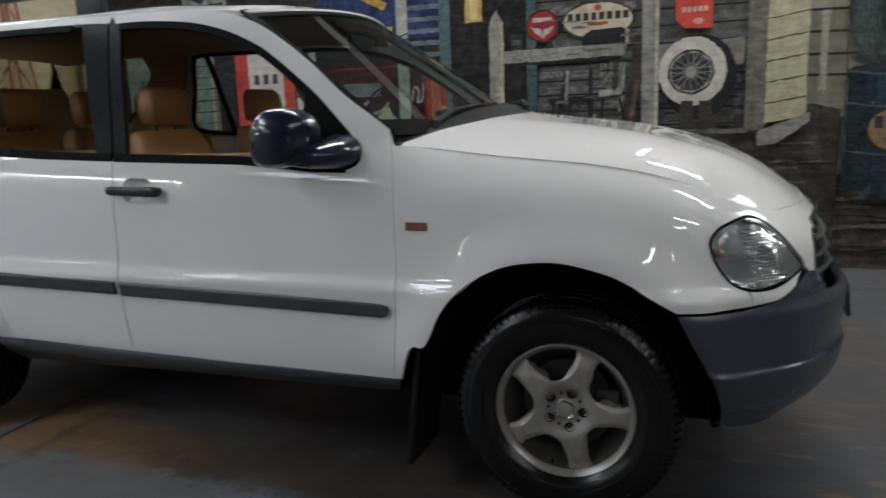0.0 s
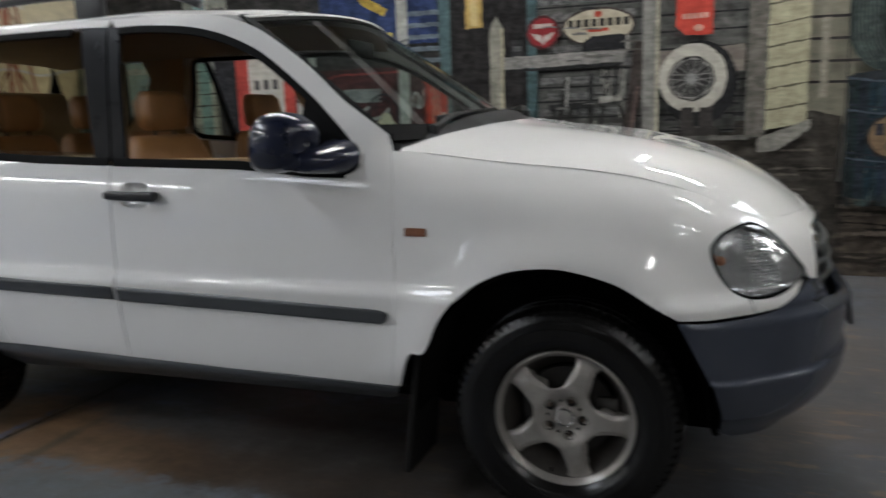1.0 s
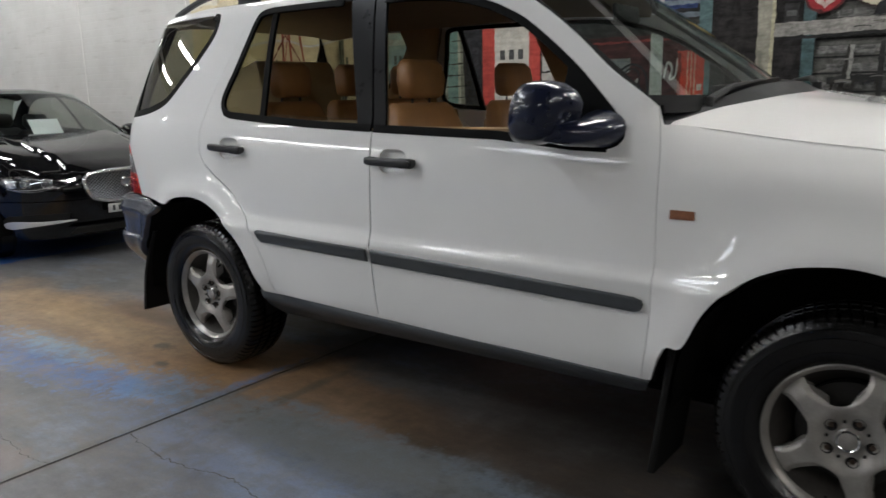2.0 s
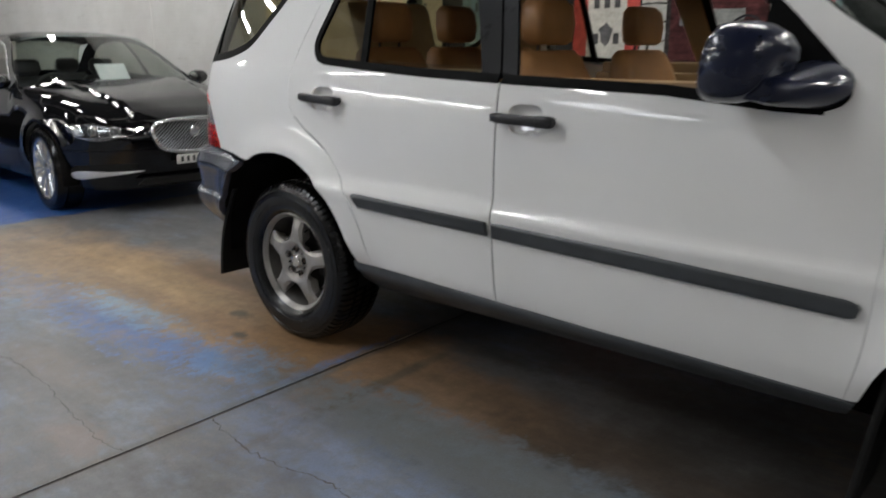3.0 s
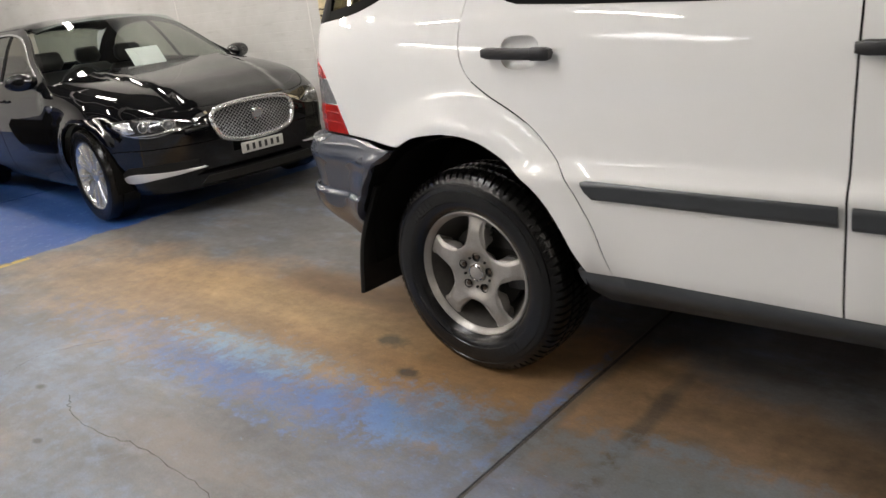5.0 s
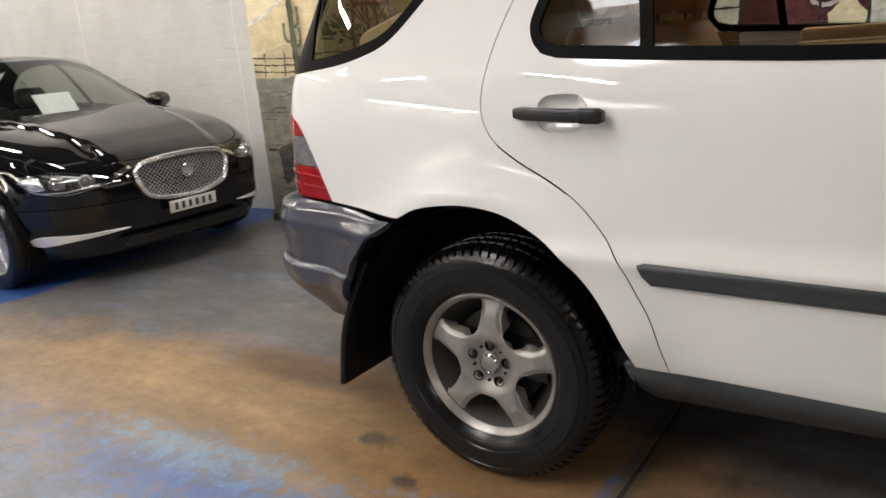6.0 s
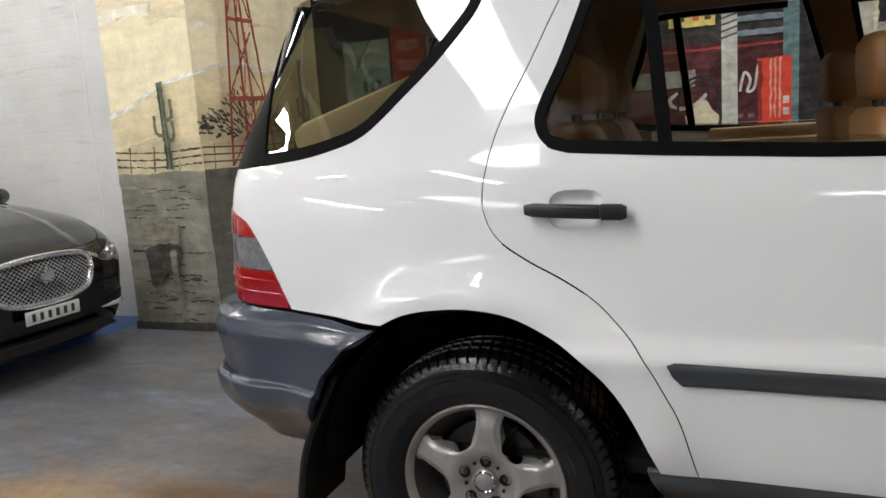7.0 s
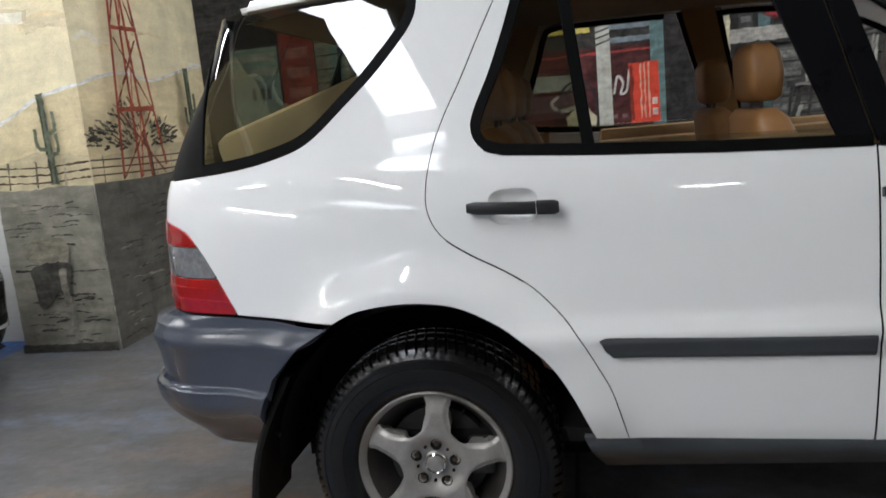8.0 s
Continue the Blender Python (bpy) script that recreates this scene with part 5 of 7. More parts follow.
def car_seat(x, y, wide=0.25, low=0.72):
    seat = child("front_seat" if x > -0.8 else "rear_seat", suv, pose(x, y, 0))
    tagged(seat, "tan leather seat with a padded headrest")
    cushion("backrest", [((0.10, low), 0.06, wide * 0.9), ((0.08, low + 0.06), 0.085, wide), ((0.03, low + 0.25), 0.08, wide), ((-0.02, low + 0.45), 0.07, wide * 0.92), ((-0.04, low + 0.53), 0.055, wide * 0.8), ((-0.045, low + 0.555), 0.03, wide * 0.7)], TAN, seat)
    cushion("cushion", [((0.30, 0.55), 0.25, wide * 0.95), ((0.30, 0.62), 0.27, wide), ((0.31, 0.68), 0.26, wide), ((0.31, 0.70), 0.22, wide * 0.85)], TAN, seat)
    t = low + 0.575
    cushion("headrest", [((-0.035, t), 0.035, wide * 0.38), ((-0.035, t + 0.015), 0.05, wide * 0.48), ((-0.035, t + 0.08), 0.055, wide * 0.52), ((-0.04, t + 0.14), 0.05, wide * 0.49), ((-0.045, t + 0.165), 0.03, wide * 0.40)], TAN, seat)
    for o in (-0.06, 0.06):
        part("headrest_post", tube(bmesh.new(), [(-0.04, o, t - 0.06), (-0.04, o, t + 0.03)], 0.006, 8), STEEL, seat)


for y in (-0.385, 0.385):
    car_seat(-0.385, y)
for y in (-0.45, 0.0, 0.45):
    car_seat(-1.16, y, 0.215, 0.735)
boxed("cargo_cover", -2.12, -1.40, -0.70, 0.70, 1.02, 1.06, TANP, suv, bevel=0.015)
boxed("folded_seat", -0.33, 0.33, -0.30, 0.30, 0.0, 0.46, CARGO, suv, "tan folded third-row seat", bevel=0.05, m=pose(-1.80, -0.02, 0.99, 0, -17))
cushion("dashboard", [((0.72, 0.8), 0.13, 0.76), ((0.70, 1.0), 0.17, 0.78), ((0.71, 1.14), 0.17, 0.78), ((0.74, 1.19), 0.13, 0.76), ((0.75, 1.20), 0.08, 0.70)], DARK, suv, "dark dashboard", 0.3)
boxed("dash_top", 0.48, 0.815, -0.735, 0.735, 1.10, 1.240, DARK, suv, bevel=0.03)
v, f = lathe([(0.178 + 0.013 * math.cos(a), 0.013 * math.sin(a)) for a in np.linspace(0, 2 * math.pi, 11)], 40)
wheel = link("steering_wheel", v, f, DARK, suv, "dark steering wheel")
wheel.matrix_basis = pose(0.36, -0.385, 1.06, 0, 0, 90) @ pose(0, 0, 0, 28)
bm = bmesh.new()
box(bm, -0.06, 0.06, -0.02, 0.03, -0.05, 0.05, 0.015)
box(bm, -0.175, 0.175, -0.008, 0.012, -0.015, 0.02, 0.006)
part("steering_hub", bm, DARK, wheel)
bm = bmesh.new()
box(bm, -0.012, 0.012, -0.12, 0.12, -0.035, 0.035, 0.012)
part("rear_view_mirror", bm, DARK, suv).matrix_basis = pose(0.36, 0, 1.62, 0, -8)

# ---- the other cars ----
BLACKP = mat("black_car_paint", (0.0025, 0.0025, 0.003), 0.5, coat=1.0, spec=0.0, var=0.1, scale=3.0, fine=900.0, rvar=0.04)
SILVERP = mat("silver_car_paint", (0.46, 0.47, 0.48), 0.30, metal=0.5, coat=1.0, var=0.04, scale=3.0, fine=900.0, rvar=0.04)
BLUEP = mat("dark_blue_car_paint", (0.004, 0.008, 0.040), 0.3, coat=0.7, spec=0.05, var=0.1, scale=3.0, fine=900.0, rvar=0.04)
WHITEPLATE = mat("white_plate", (0.48, 0.48, 0.45), 0.45, var=0.08)
PAPER = mat("white_paper", (0.80, 0.80, 0.79), 0.8, var=0.03)
BRIGHT = mat("bright_alloy", (0.66, 0.66, 0.66), 0.20, metal=0.8, var=0.06, scale=20)
POLISHED = mat("polished_trim", (0.72, 0.72, 0.72), 0.22, metal=0.35, coat=0.6, var=0.05, scale=20)
SEATB = mat("black_seat_leather", (0.02, 0.019, 0.018), 0.5, var=0.2, scale=8, fine=300, bump=0.1)
REDCAL = mat("red_caliper_paint", (0.55, 0.015, 0.012), 0.35, coat=0.5, var=0.1)


class Saloon:
    """A low four-door car, nose towards +x, its front axle over the origin."""
    def __init__(self, name, label, m, paint, nose=0.87, base=2.909, tail=1.19, half=0.935, radius=0.338, rise=0.0):
        self.ob = empty(name, label, "car", m)
        self.paint, self.base, self.radius = paint, base, radius
        end = -base - tail
        k = half / 0.935
        n = nose
        self.crown = curve([(-0.75, 1.045 + rise), (-0.4, 1.005 + rise), (0.0, 0.950 + rise), (0.35, 0.880 + rise), (n - 0.27, 0.805 + rise * 0.7), (n - 0.14, 0.745 + rise * 0.5), (n - 0.06, 0.690 + rise * 0.4), (n, 0.62)])
        self.base_inset = curve([(0.16, 0.13), (0.22, 0.075), (0.32, 0.030), (0.45, 0.010), (0.60, 0.0), (0.72, 0.006), (0.82, 0.022), (0.90, 0.046), (0.96, 0.080), (1.02, 0.115), (1.20, 0.210), (1.34, 0.300), (1.40, 0.36), (1.43, 0.41)])
        self.sh = Shell([(n, 0), (n - 0.012, 0.25 * k), (n - 0.05, 0.48 * k), (n - 0.15, 0.67 * k), (n - 0.34, 0.80 * k), (n - 0.62, 0.875 * k), (0.0, 0.905 * k), (-0.7, 0.925 * k), (-1.6, 0.935 * k), (-2.5, 0.935 * k),
                         (-base, 0.925 * k), (-base - 0.5, 0.885 * k), (end + 0.25, 0.78 * k), (end + 0.06, 0.58 * k), (end, 0.25 * k), (end - 0.005, 0)], self.inset)
        self.su = np.linspace(-0.7, self.sh.u[-1], 60)
        self.sz = np.zeros(60)
        self.sz = np.array([self.hood(*self.sh.flat(u, 0.11)) for u in self.su])
        self.un = self.sh.u[-1] - 0.002
        self.end = end

    def hood(self, x, y):
        a = abs(y) / 0.80
        return self.crown(x + 0.10 * a * a * smooth(-0.2, 0.6, x)) - 0.05 * a**6 + self.crease(x, abs(y))

    def crease(self, x, y):
        """The raised middle of the hood, with an edge that runs in towards the nose, and a fold over each wing."""
        c = 0.47 - 0.16 * x
        on = smooth(-0.75, -0.45, x) * smooth(0.82, 0.55, x)
        return on * (0.020 * smooth(c + 0.05, c - 0.03, y) + 0.003 * math.exp(-((y - c) / 0.03) ** 2))

    def inset(self, u, z):
        w = smooth(-0.75, -0.50, u)
        d = self.base_inset(z)
        if w > 0:
            zg = float(np.interp(u, self.su, self.sz))
            k = min(max((z - (zg - 0.16)) / 0.16, 0), 1.4)
            d = d * (1 - w) + w * (self.base_inset(min(z, 0.74)) + 0.10 * k**3)
        for ax in (0.0, -self.base):
            r = math.hypot(u - ax, z - self.radius)
            d -= 0.022 * math.exp(-((r - 0.385) / 0.07) ** 2) * smooth(0.30, 0.45, z)
        return d

    def put(self, name, outline, material=None, sign=-1, off=0.0, label="", parent=None, **kw):
        fn = (lambda u, z: self.sh.at(u, z, off(u, z), sign)) if callable(off) else (lambda u, z: self.sh.at(u, z, off, sign))
        kw.setdefault("step", 0.05)
        return skin(name, [tuple(q) for q in outline], fn, material or self.paint, parent or self.ob, label, centre=lambda q: Vector((min(max(q.x, -3.4), 0.1), 0, 0.6)), **kw)

    def top(self, name, outline, fn, material=None, **kw):
        kw.setdefault("step", 0.06)
        return skin(name, [tuple(q) for q in outline], fn, material or self.paint, self.ob, centre=lambda q: Vector((q.x, q.y, 0)), **kw)

    def shell(self, lamp_in, lamp_mid, lamp_out, lamp_z):
        """Panels, glass, roof. The lamp is a lens-shaped opening between two points of the front corner."""
        R = self.radius
        b = self.base
        arch = lambda cx, a0, a1: [(cx + (R + 0.035) * math.cos(a), R + (R + 0.035) * math.sin(a)) for a in np.linspace(a0, a1, 18)]
        shoulder = lambda u: float(np.interp(u, self.su, self.sz))
        self.lamp = spline([lamp_out, ((lamp_out[0] * 2 + lamp_mid[0]) / 3, lamp_out[1] * 0.35 + lamp_z[1] * 0.65), (lamp_mid[0], lamp_z[1]), ((lamp_mid[0] + lamp_in[0]) / 2, (lamp_z[1] + lamp_in[1]) / 2 + 0.012), lamp_in,
                            ((lamp_mid[0] + lamp_in[0]) / 2, (lamp_z[0] + lamp_in[1]) / 2 - 0.012), (lamp_mid[0], lamp_z[0]), ((lamp_out[0] * 2 + lamp_mid[0]) / 3, lamp_out[1] * 0.4 + lamp_z[0] * 0.6)], 5, True)
        for s in (-1, 1):
            fender = [(-0.58, 0.24), (-0.60, 0.60), (-0.62, 0.93), (-0.66, shoulder(-0.66))] + [(u, shoulder(u)) for u in np.linspace(-0.5, self.un, 44)] + [(self.un, 0.52), (0.43, 0.52)] + arch(0, 0.5, math.pi - 0.25)[0:] + [(-R - 0.04, 0.24)]
            self.put("front_wing", fender, sign=s, gap=0.002, holes=[[tuple(q) for q in self.lamp]], step=0.04)
            self.put("front_bumper", [(0.43, 0.514), (self.un, 0.514), (self.un, 0.20), (0.42, 0.19), (R + 0.05, 0.24)] + arch(0, 0.12, 0.48), sign=s, step=0.04)
            self.put("front_door", [(-0.585, 0.24), (-1.70, 0.24), (-1.72, 0.60), (-1.73, 0.985), (-0.66, 0.945), (-0.62, 0.93), (-0.60, 0.6)], sign=s, gap=0.003)
            self.put("rear_door", [(-1.705, 0.24), (-1.725, 0.60), (-1.735, 0.985), (-2.70, 1.015), (-2.72, 0.80)] + arch(-b, 0.75, 0.18) + [(-b + R + 0.06, 0.24)], sign=s, gap=0.003)
            self.put("rear_quarter_panel", [(-2.705, 1.015), (-2.725, 0.80)] + arch(-b, 0.78, math.pi - 0.2) + [(-b - R - 0.06, 0.24), (self.end + 0.3, 0.24), (self.sh.u[0] + 0.002, 0.24), (self.sh.u[0] + 0.002, 0.98), (self.end + 0.5, 1.03)], sign=s, gap=0.002)
            win = spline([(-0.83, 0.968), (-1.05, 1.12), (-1.38, 1.30), (-1.70, 1.362), (-2.1, 1.372), (-2.5, 1.335), (-2.85, 1.235), (-3.08, 1.09), (-3.0, 1.04), (-2.4, 1.018), (-1.6, 0.995)], 5, True)
            frame = [(-0.66, 0.945), (-0.95, 1.13), (-1.25, 1.31), (-1.6, 1.405), (-2.1, 1.42), (-2.6, 1.395), (-3.05, 1.27), (-3.4, 1.12), (-3.60, 1.03), (-2.70, 1.010), (-1.73, 0.982)]
            self.put("window_frame", spline(frame, 4, True), sign=s, holes=[[tuple(q) for q in win]], step=0.05)
            self.put("side_window", win, TINTED, s, -0.006, thick=0, step=0.08).visible_shadow = False
            cb = closed_band(win, 0.014)
            self.put("chrome_strip", cb["outline"], CHROME, s, 0.004, step=0.05, thick=0.008, holes=cb["holes"])
            self.put("window_pillar", [(-1.66, 0.99), (-1.72, 0.99), (-1.80, 1.37), (-1.74, 1.37)], SEAL, s, 0.001, thick=0.006)
            self.put("sill", [(-0.45, 0.235), (-b + 0.45, 0.235), (-b + 0.42, 0.17), (-0.40, 0.17)], sign=s, off=-0.012)
            # mirror
            mr = child("door_mirror", self.ob)
            rings = []
            for x, h, w in ((-0.72, 0.010, 0.02), (-0.725, 0.045, 0.075), (-0.76, 0.062, 0.100), (-0.82, 0.066, 0.105), (-0.87, 0.060, 0.098), (-0.875, 0.05, 0.085)):
                rings.append([(x - 0.03 * math.cos(a), s * (0.945 + w * math.cos(a)), 1.012 + h * math.sin(a)) for a in np.linspace(0, 2 * math.pi, 21)[:-1]])
            loft("mirror_shell", rings, self.paint, mr, angle=70)
            part("mirror_arm", tube(bmesh.new(), [(-0.80, s * 0.84, 0.955), (-0.80, s * 0.93, 0.975)], 0.03, 8, 0.6), TRIM, mr)
        rim = [self.sh.flat(u, 0.11) for u in np.linspace(-0.5, self.un, 40)]
        rim[-1] = (rim[-1][0], 0.0)
        cowl = spline([(-0.52, 0.78), (-0.46, 0.6), (-0.40, 0.3), (-0.38, 0)], 6)
        out = rim + [(x, -y) for x, y in rim[::-1][1:]] + [(x, -y) for x, y in cowl[1:]] + [tuple(q) for q in cowl[::-1][1:-1]]
        self.top("hood", out, lambda x, y: (x, y, self.hood(x, y)), step=0.04, gap=0.002)
        self.scr = lambda s, w, off=0.0: (-0.66 - 0.66 * s + 0.27 * (1 - w * w) * (1 - 0.3 * s) + off * 0.45, (0.80 - 0.21 * s) * w, 0.965 + 0.42 * s + 0.045 * s * (1 - w * w) + 0.06 * s * (1 - s) + off * 0.9)
        skin("windscreen", [(-0.03, -1), (1, -1), (1, 1), (-0.03, 1)], lambda s, w: self.scr(s, w), SALOON_SCREEN, self.ob, step=0.1, thick=0, centre=lambda q: Vector((-2, 0, 0.5))).visible_shadow = False
        roofz = lambda x, y: 1.46 - 0.055 * (abs(y) / 0.58) ** 4 - 0.055 * smooth(-1.75, -1.25, x) - 0.075 * smooth(-2.3, -2.85, x) - 0.42 * smooth(-2.75, -3.75, x) ** 1.2
        edge = [(x, self.sh.flat(x, 0.375)[1] - 0.0) for x in np.linspace(-1.33, -2.75, 16)]
        head = [(self.scr(1, w)[0], self.scr(1, w)[1]) for w in np.linspace(-0.98, 0.98, 12)]
        self.top("roof", head + edge + [(x, -y) for x, y in edge[::-1]], lambda x, y: (x, y, roofz(x, y)))
        rear = [(x, self.sh.flat(x, 0.375 - 0.2 * smooth(-2.75, -3.6, x))[1]) for x in np.linspace(-2.75, -3.65, 10)]
        self.top("rear_window", rear + [(x, -y) for x, y in rear[::-1]], lambda x, y: (x, y, roofz(x, y)), TINTED, thick=0).visible_shadow = False
        lid = [(x, self.sh.flat(x, 0.10)[1]) for x in np.linspace(-3.6, self.end + 0.12, 8)]
        self.top("boot_lid", lid + [(x, -y) for x, y in lid[::-1]], lambda x, y: (x, y, 1.045 - 0.02 * (y / 0.8) ** 4 - 0.06 * smooth(-3.7, self.end, x)))
        cw = [tuple(q) for q in cowl] + [(x, -y) for x, y in cowl[::-1][1:]] + [(self.scr(-0.02, w)[0], self.scr(-0.02, w)[1]) for w in np.linspace(-0.99, 0.99, 16)]
        self.top("cowl", cw, lambda x, y: (x, y, self.hood(x, y) - 0.025), TRIM, step=0.1)
        # inside
        boxed("dashboard", -1.05, -0.60, -0.72, 0.72, 0.72, 0.935, SEATB, self.ob, bevel=0.05)
        boxed("cabin_floor", -3.3, -0.6, -0.74, 0.74, 0.22, 0.30, UNDER, self.ob)
        boxed("engine_bay", -0.55, 0.55, -0.55, 0.55, 0.2, 0.62, UNDER, self.ob)
        for x, ys in ((-1.75, (-0.37, 0.37)), (-2.75, (-0.37, 0.37))):
            for y in ys:
                st = child("seat", self.ob, pose(x, y, 0))
                cushion("backrest", [((0.08, 0.45), 0.08, 0.24), ((0.02, 0.7), 0.08, 0.25), ((-0.05, 0.98), 0.06, 0.21), ((-0.06, 1.02), 0.03, 0.17)], SEATB, st)
                cushion("headrest", [((-0.08, 1.03), 0.03, 0.09), ((-0.08, 1.08), 0.05, 0.13), ((-0.09, 1.16), 0.045, 0.12), ((-0.09, 1.19), 0.02, 0.09)], SEATB, st)
        v, f = lathe([(0.175 + 0.014 * math.cos(a), 0.014 * math.sin(a)) for a in np.linspace(0, 2 * math.pi, 9)], 32)
        link("steering_wheel", v, f, SEATB, self.ob).matrix_basis = pose(-1.12, -0.37, 0.90, 0, 0, 90) @ pose(0, 0, 0, 22)
        for s in (-1, 1):
            for ax in (0.0, -b):
                rings = [[(ax + (R + 0.03) * math.cos(a), s * y, max(R + (R + 0.03) * math.sin(a), 0.16)) for y in (0.885, 0.5)] for a in np.linspace(-0.3, math.pi + 0.3, 20)]
                loft("wheel_housing", rings, UNDER, self.ob, closed=False)

    def wheel(self, x, y, spokes, material, twin=True, red=False, turn=0.0, spread=0.17, wide=0.011):
        R = self.radius
        w = child("wheel", self.ob, pose(x, y, R, 0, 0, 0 if y < 0 else 180))
        turned("tyre", [(R - 0.10, -0.095), (R - 0.095, -0.108), (R - 0.05, -0.120), (R - 0.018, -0.112), (R - 0.004, -0.092), (R, -0.06), (R, -0.045), (R - 0.006, -0.043), (R - 0.006, -0.036), (R, -0.034), (R, 0.09), (R - 0.1, 0.1)], 64, RUBBER, w)
        turned("rim", [(R - 0.13, 0.05), (R - 0.125, -0.06), (R - 0.112, -0.092), (R - 0.096, -0.104), (R - 0.090, -0.100), (R - 0.09, 0.05)], 64, material, w)
        turned("hub", [(0, -0.088), (0.030, -0.087), (0.045, -0.080), (0.062, -0.070), (0.07, -0.04)], 28, material, w)
        turned("brake_disc", [(0.05, -0.01), (0.165, -0.01), (0.165, 0.01)], 36, STEEL, w)
        # black disc standing in for the dark inside the wheel, where shade falls
        turned("wheel_well_shade", [(0, 0.03), (R - 0.1, 0.03)], 28, UNDER, w)
        for i in range(spokes):
            for o in ((-spread, spread) if twin else (0,)):
                a = 2 * math.pi * i / spokes + radians(turn)
                a1 = a + o * (0.5 if twin else 1)
                bm = bmesh.new()
                r0, r1 = 0.05, R - 0.105
                wd = wide if twin else 0.016
                p0, p1 = Vector((r0 * math.cos(a + o * 0.8), -0.070, r0 * math.sin(a + o * 0.8))), Vector((r1 * math.cos(a1), -0.090, r1 * math.sin(a1)))
                d = (p1 - p0).normalized()
                sd = d.cross(Vector((0, 1, 0))).normalized()
                ring = lambda p, k: [bm.verts.new(p + sd * wd * k * q + Vector((0, h, 0))) for q, h in ((-1, 0.004), (-0.6, -0.008), (0.6, -0.008), (1, 0.004), (0.7, 0.03), (-0.7, 0.03))]
                rr = [ring(p0, 1.1), ring(p0.lerp(p1, 0.5) + Vector((0, -0.006, 0)), 0.95), ring(p1, 1.15)]
                for q, t in zip(rr, rr[1:]):
                    for k in range(6):
                        bm.faces.new((q[k], q[(k + 1) % 6], t[(k + 1) % 6], t[k]))
                bm.faces.new(rr[-1][::-1])
                part("spoke", bm, material, w)
        if red:
            boxed("brake_caliper", 0.085, 0.17, -0.05, 0.01, -0.075, 0.075, REDCAL, w, "red brake caliper", bevel=0.02).matrix_basis = pose(0, 0, 0, 0, 165)

    def lamps(self, rings=2):
        for s in (-1, 1):
            hl = self.put("headlamp", self.lamp, LAMPBACK, s, -0.045, "clear headlamp with twin projectors", step=0.03, thick=0)
            self.put("lens", self.lamp, LENS, s, 0.001, parent=hl, thick=0, step=0.05).visible_shadow = False
            cb = closed_band(self.lamp, 0.010)
            self.put("lamp_rim", cb["outline"], CHROME, s, -0.003, parent=hl, step=0.04, thick=0.03, holes=cb["holes"])
            lo, hi = np.min(self.lamp, 0), np.max(self.lamp, 0)
            w, h = hi[0] - lo[0], hi[1] - lo[1]
            # bright outer corner, brow over the projectors, light blade below
            self.put("corner_reflector", [(lo[0] + 0.05 * w, lo[1] + 0.62 * h), (lo[0] + 0.20 * w, lo[1] + 0.86 * h), (lo[0] + 0.30 * w, lo[1] + 0.80 * h), (lo[0] + 0.36 * w, lo[1] + 0.30 * h), (lo[0] + 0.24 * w, lo[1] + 0.22 * h)], REFLECTOR, s, -0.016, parent=hl, step=0.03, thick=0.01)
            self.put("lamp_brow", band([(lo[0] + 0.34 * w, lo[1] + 0.90 * h), (lo[0] + 0.56 * w, lo[1] + 0.80 * h), (lo[0] + 0.80 * w, lo[1] + 0.58 * h)], 0.010), BRIGHT, s, -0.012, parent=hl, step=0.04, thick=0.01)
            self.put("lamp_blade", band([(lo[0] + 0.26 * w, lo[1] + 0.14 * h), (lo[0] + 0.56 * w, lo[1] + 0.14 * h), (lo[0] + 0.86 * w, lo[1] + 0.30 * h)], 0.009), BRIGHT, s, -0.012, parent=hl, step=0.04, thick=0.01)
            for k in np.linspace(0.47, 0.74, rings):
                u, z = lo[0] + w * k, lo[1] + h * (0.52 - 0.10 * (k - 0.47))
                p, q = Vector(self.sh.at(u, z, -0.008, s)), Vector(self.sh.at(u, z, -0.04, s))
                m = Matrix.Translation(p) @ (p - q).to_track_quat("-Y", "Z").to_matrix().to_4x4()
                turned("projector", [(0.026, 0.010), (0.030, 0.0), (0.036, 0.002), (0.040, 0.012), (0.041, 0.035)], 24, BRIGHT, hl).matrix_basis = m
                turned("projector_lens", [(0, -0.004), (0.012, -0.001), (0.020, 0.006), (0.026, 0.014)], 20, GLASSY, hl).matrix_basis = m
                part("lamp_divider", box(bmesh.new(), -0.004, 0.004, -0.002, 0.02, -0.035, 0.035, 0.001), BRIGHT, hl).matrix_basis = m @ pose(0.047, 0, 0)


# black saloon
jag = Saloon("black_saloon_car", "glossy black saloon with a chrome mesh grille", pose(-5.19, 0.47, 0, 0, 0, -3.5), BLACKP, nose=0.82)
jag.shell((0.985, 0.652), (0.66, 0.66), (0.335, 0.700), (0.597, 0.732))
jag.lamps(2)
for y in (-0.80, 0.80):
    for x, t in ((0, 10), (-2.909, 25)):
        jag.wheel(x, y, 10, BRIGHT, twin=True, turn=t)
grille_out = spline([(-0.315, 0.60), (-0.325, 0.665), (-0.28, 0.715), (-0.15, 0.735), (0, 0.740), (0.15, 0.735), (0.28, 0.715), (0.325, 0.665), (0.315, 0.60), (0.27, 0.525), (0.15, 0.490), (0, 0.482), (-0.15, 0.490), (-0.27, 0.525)], 5, True)


def jag_front(off):
    """The map from (y, z) on to the car's nose, leaning back a little."""
    def fn(y, z):
        x0 = float(np.interp(abs(y), jag.sh.y[::-1][:140], jag.sh.x[::-1][:140]))
        return (x0 + off - 0.28 * max(z - 0.60, 0) ** 1.2 + 0.008, y, z)
    return fn


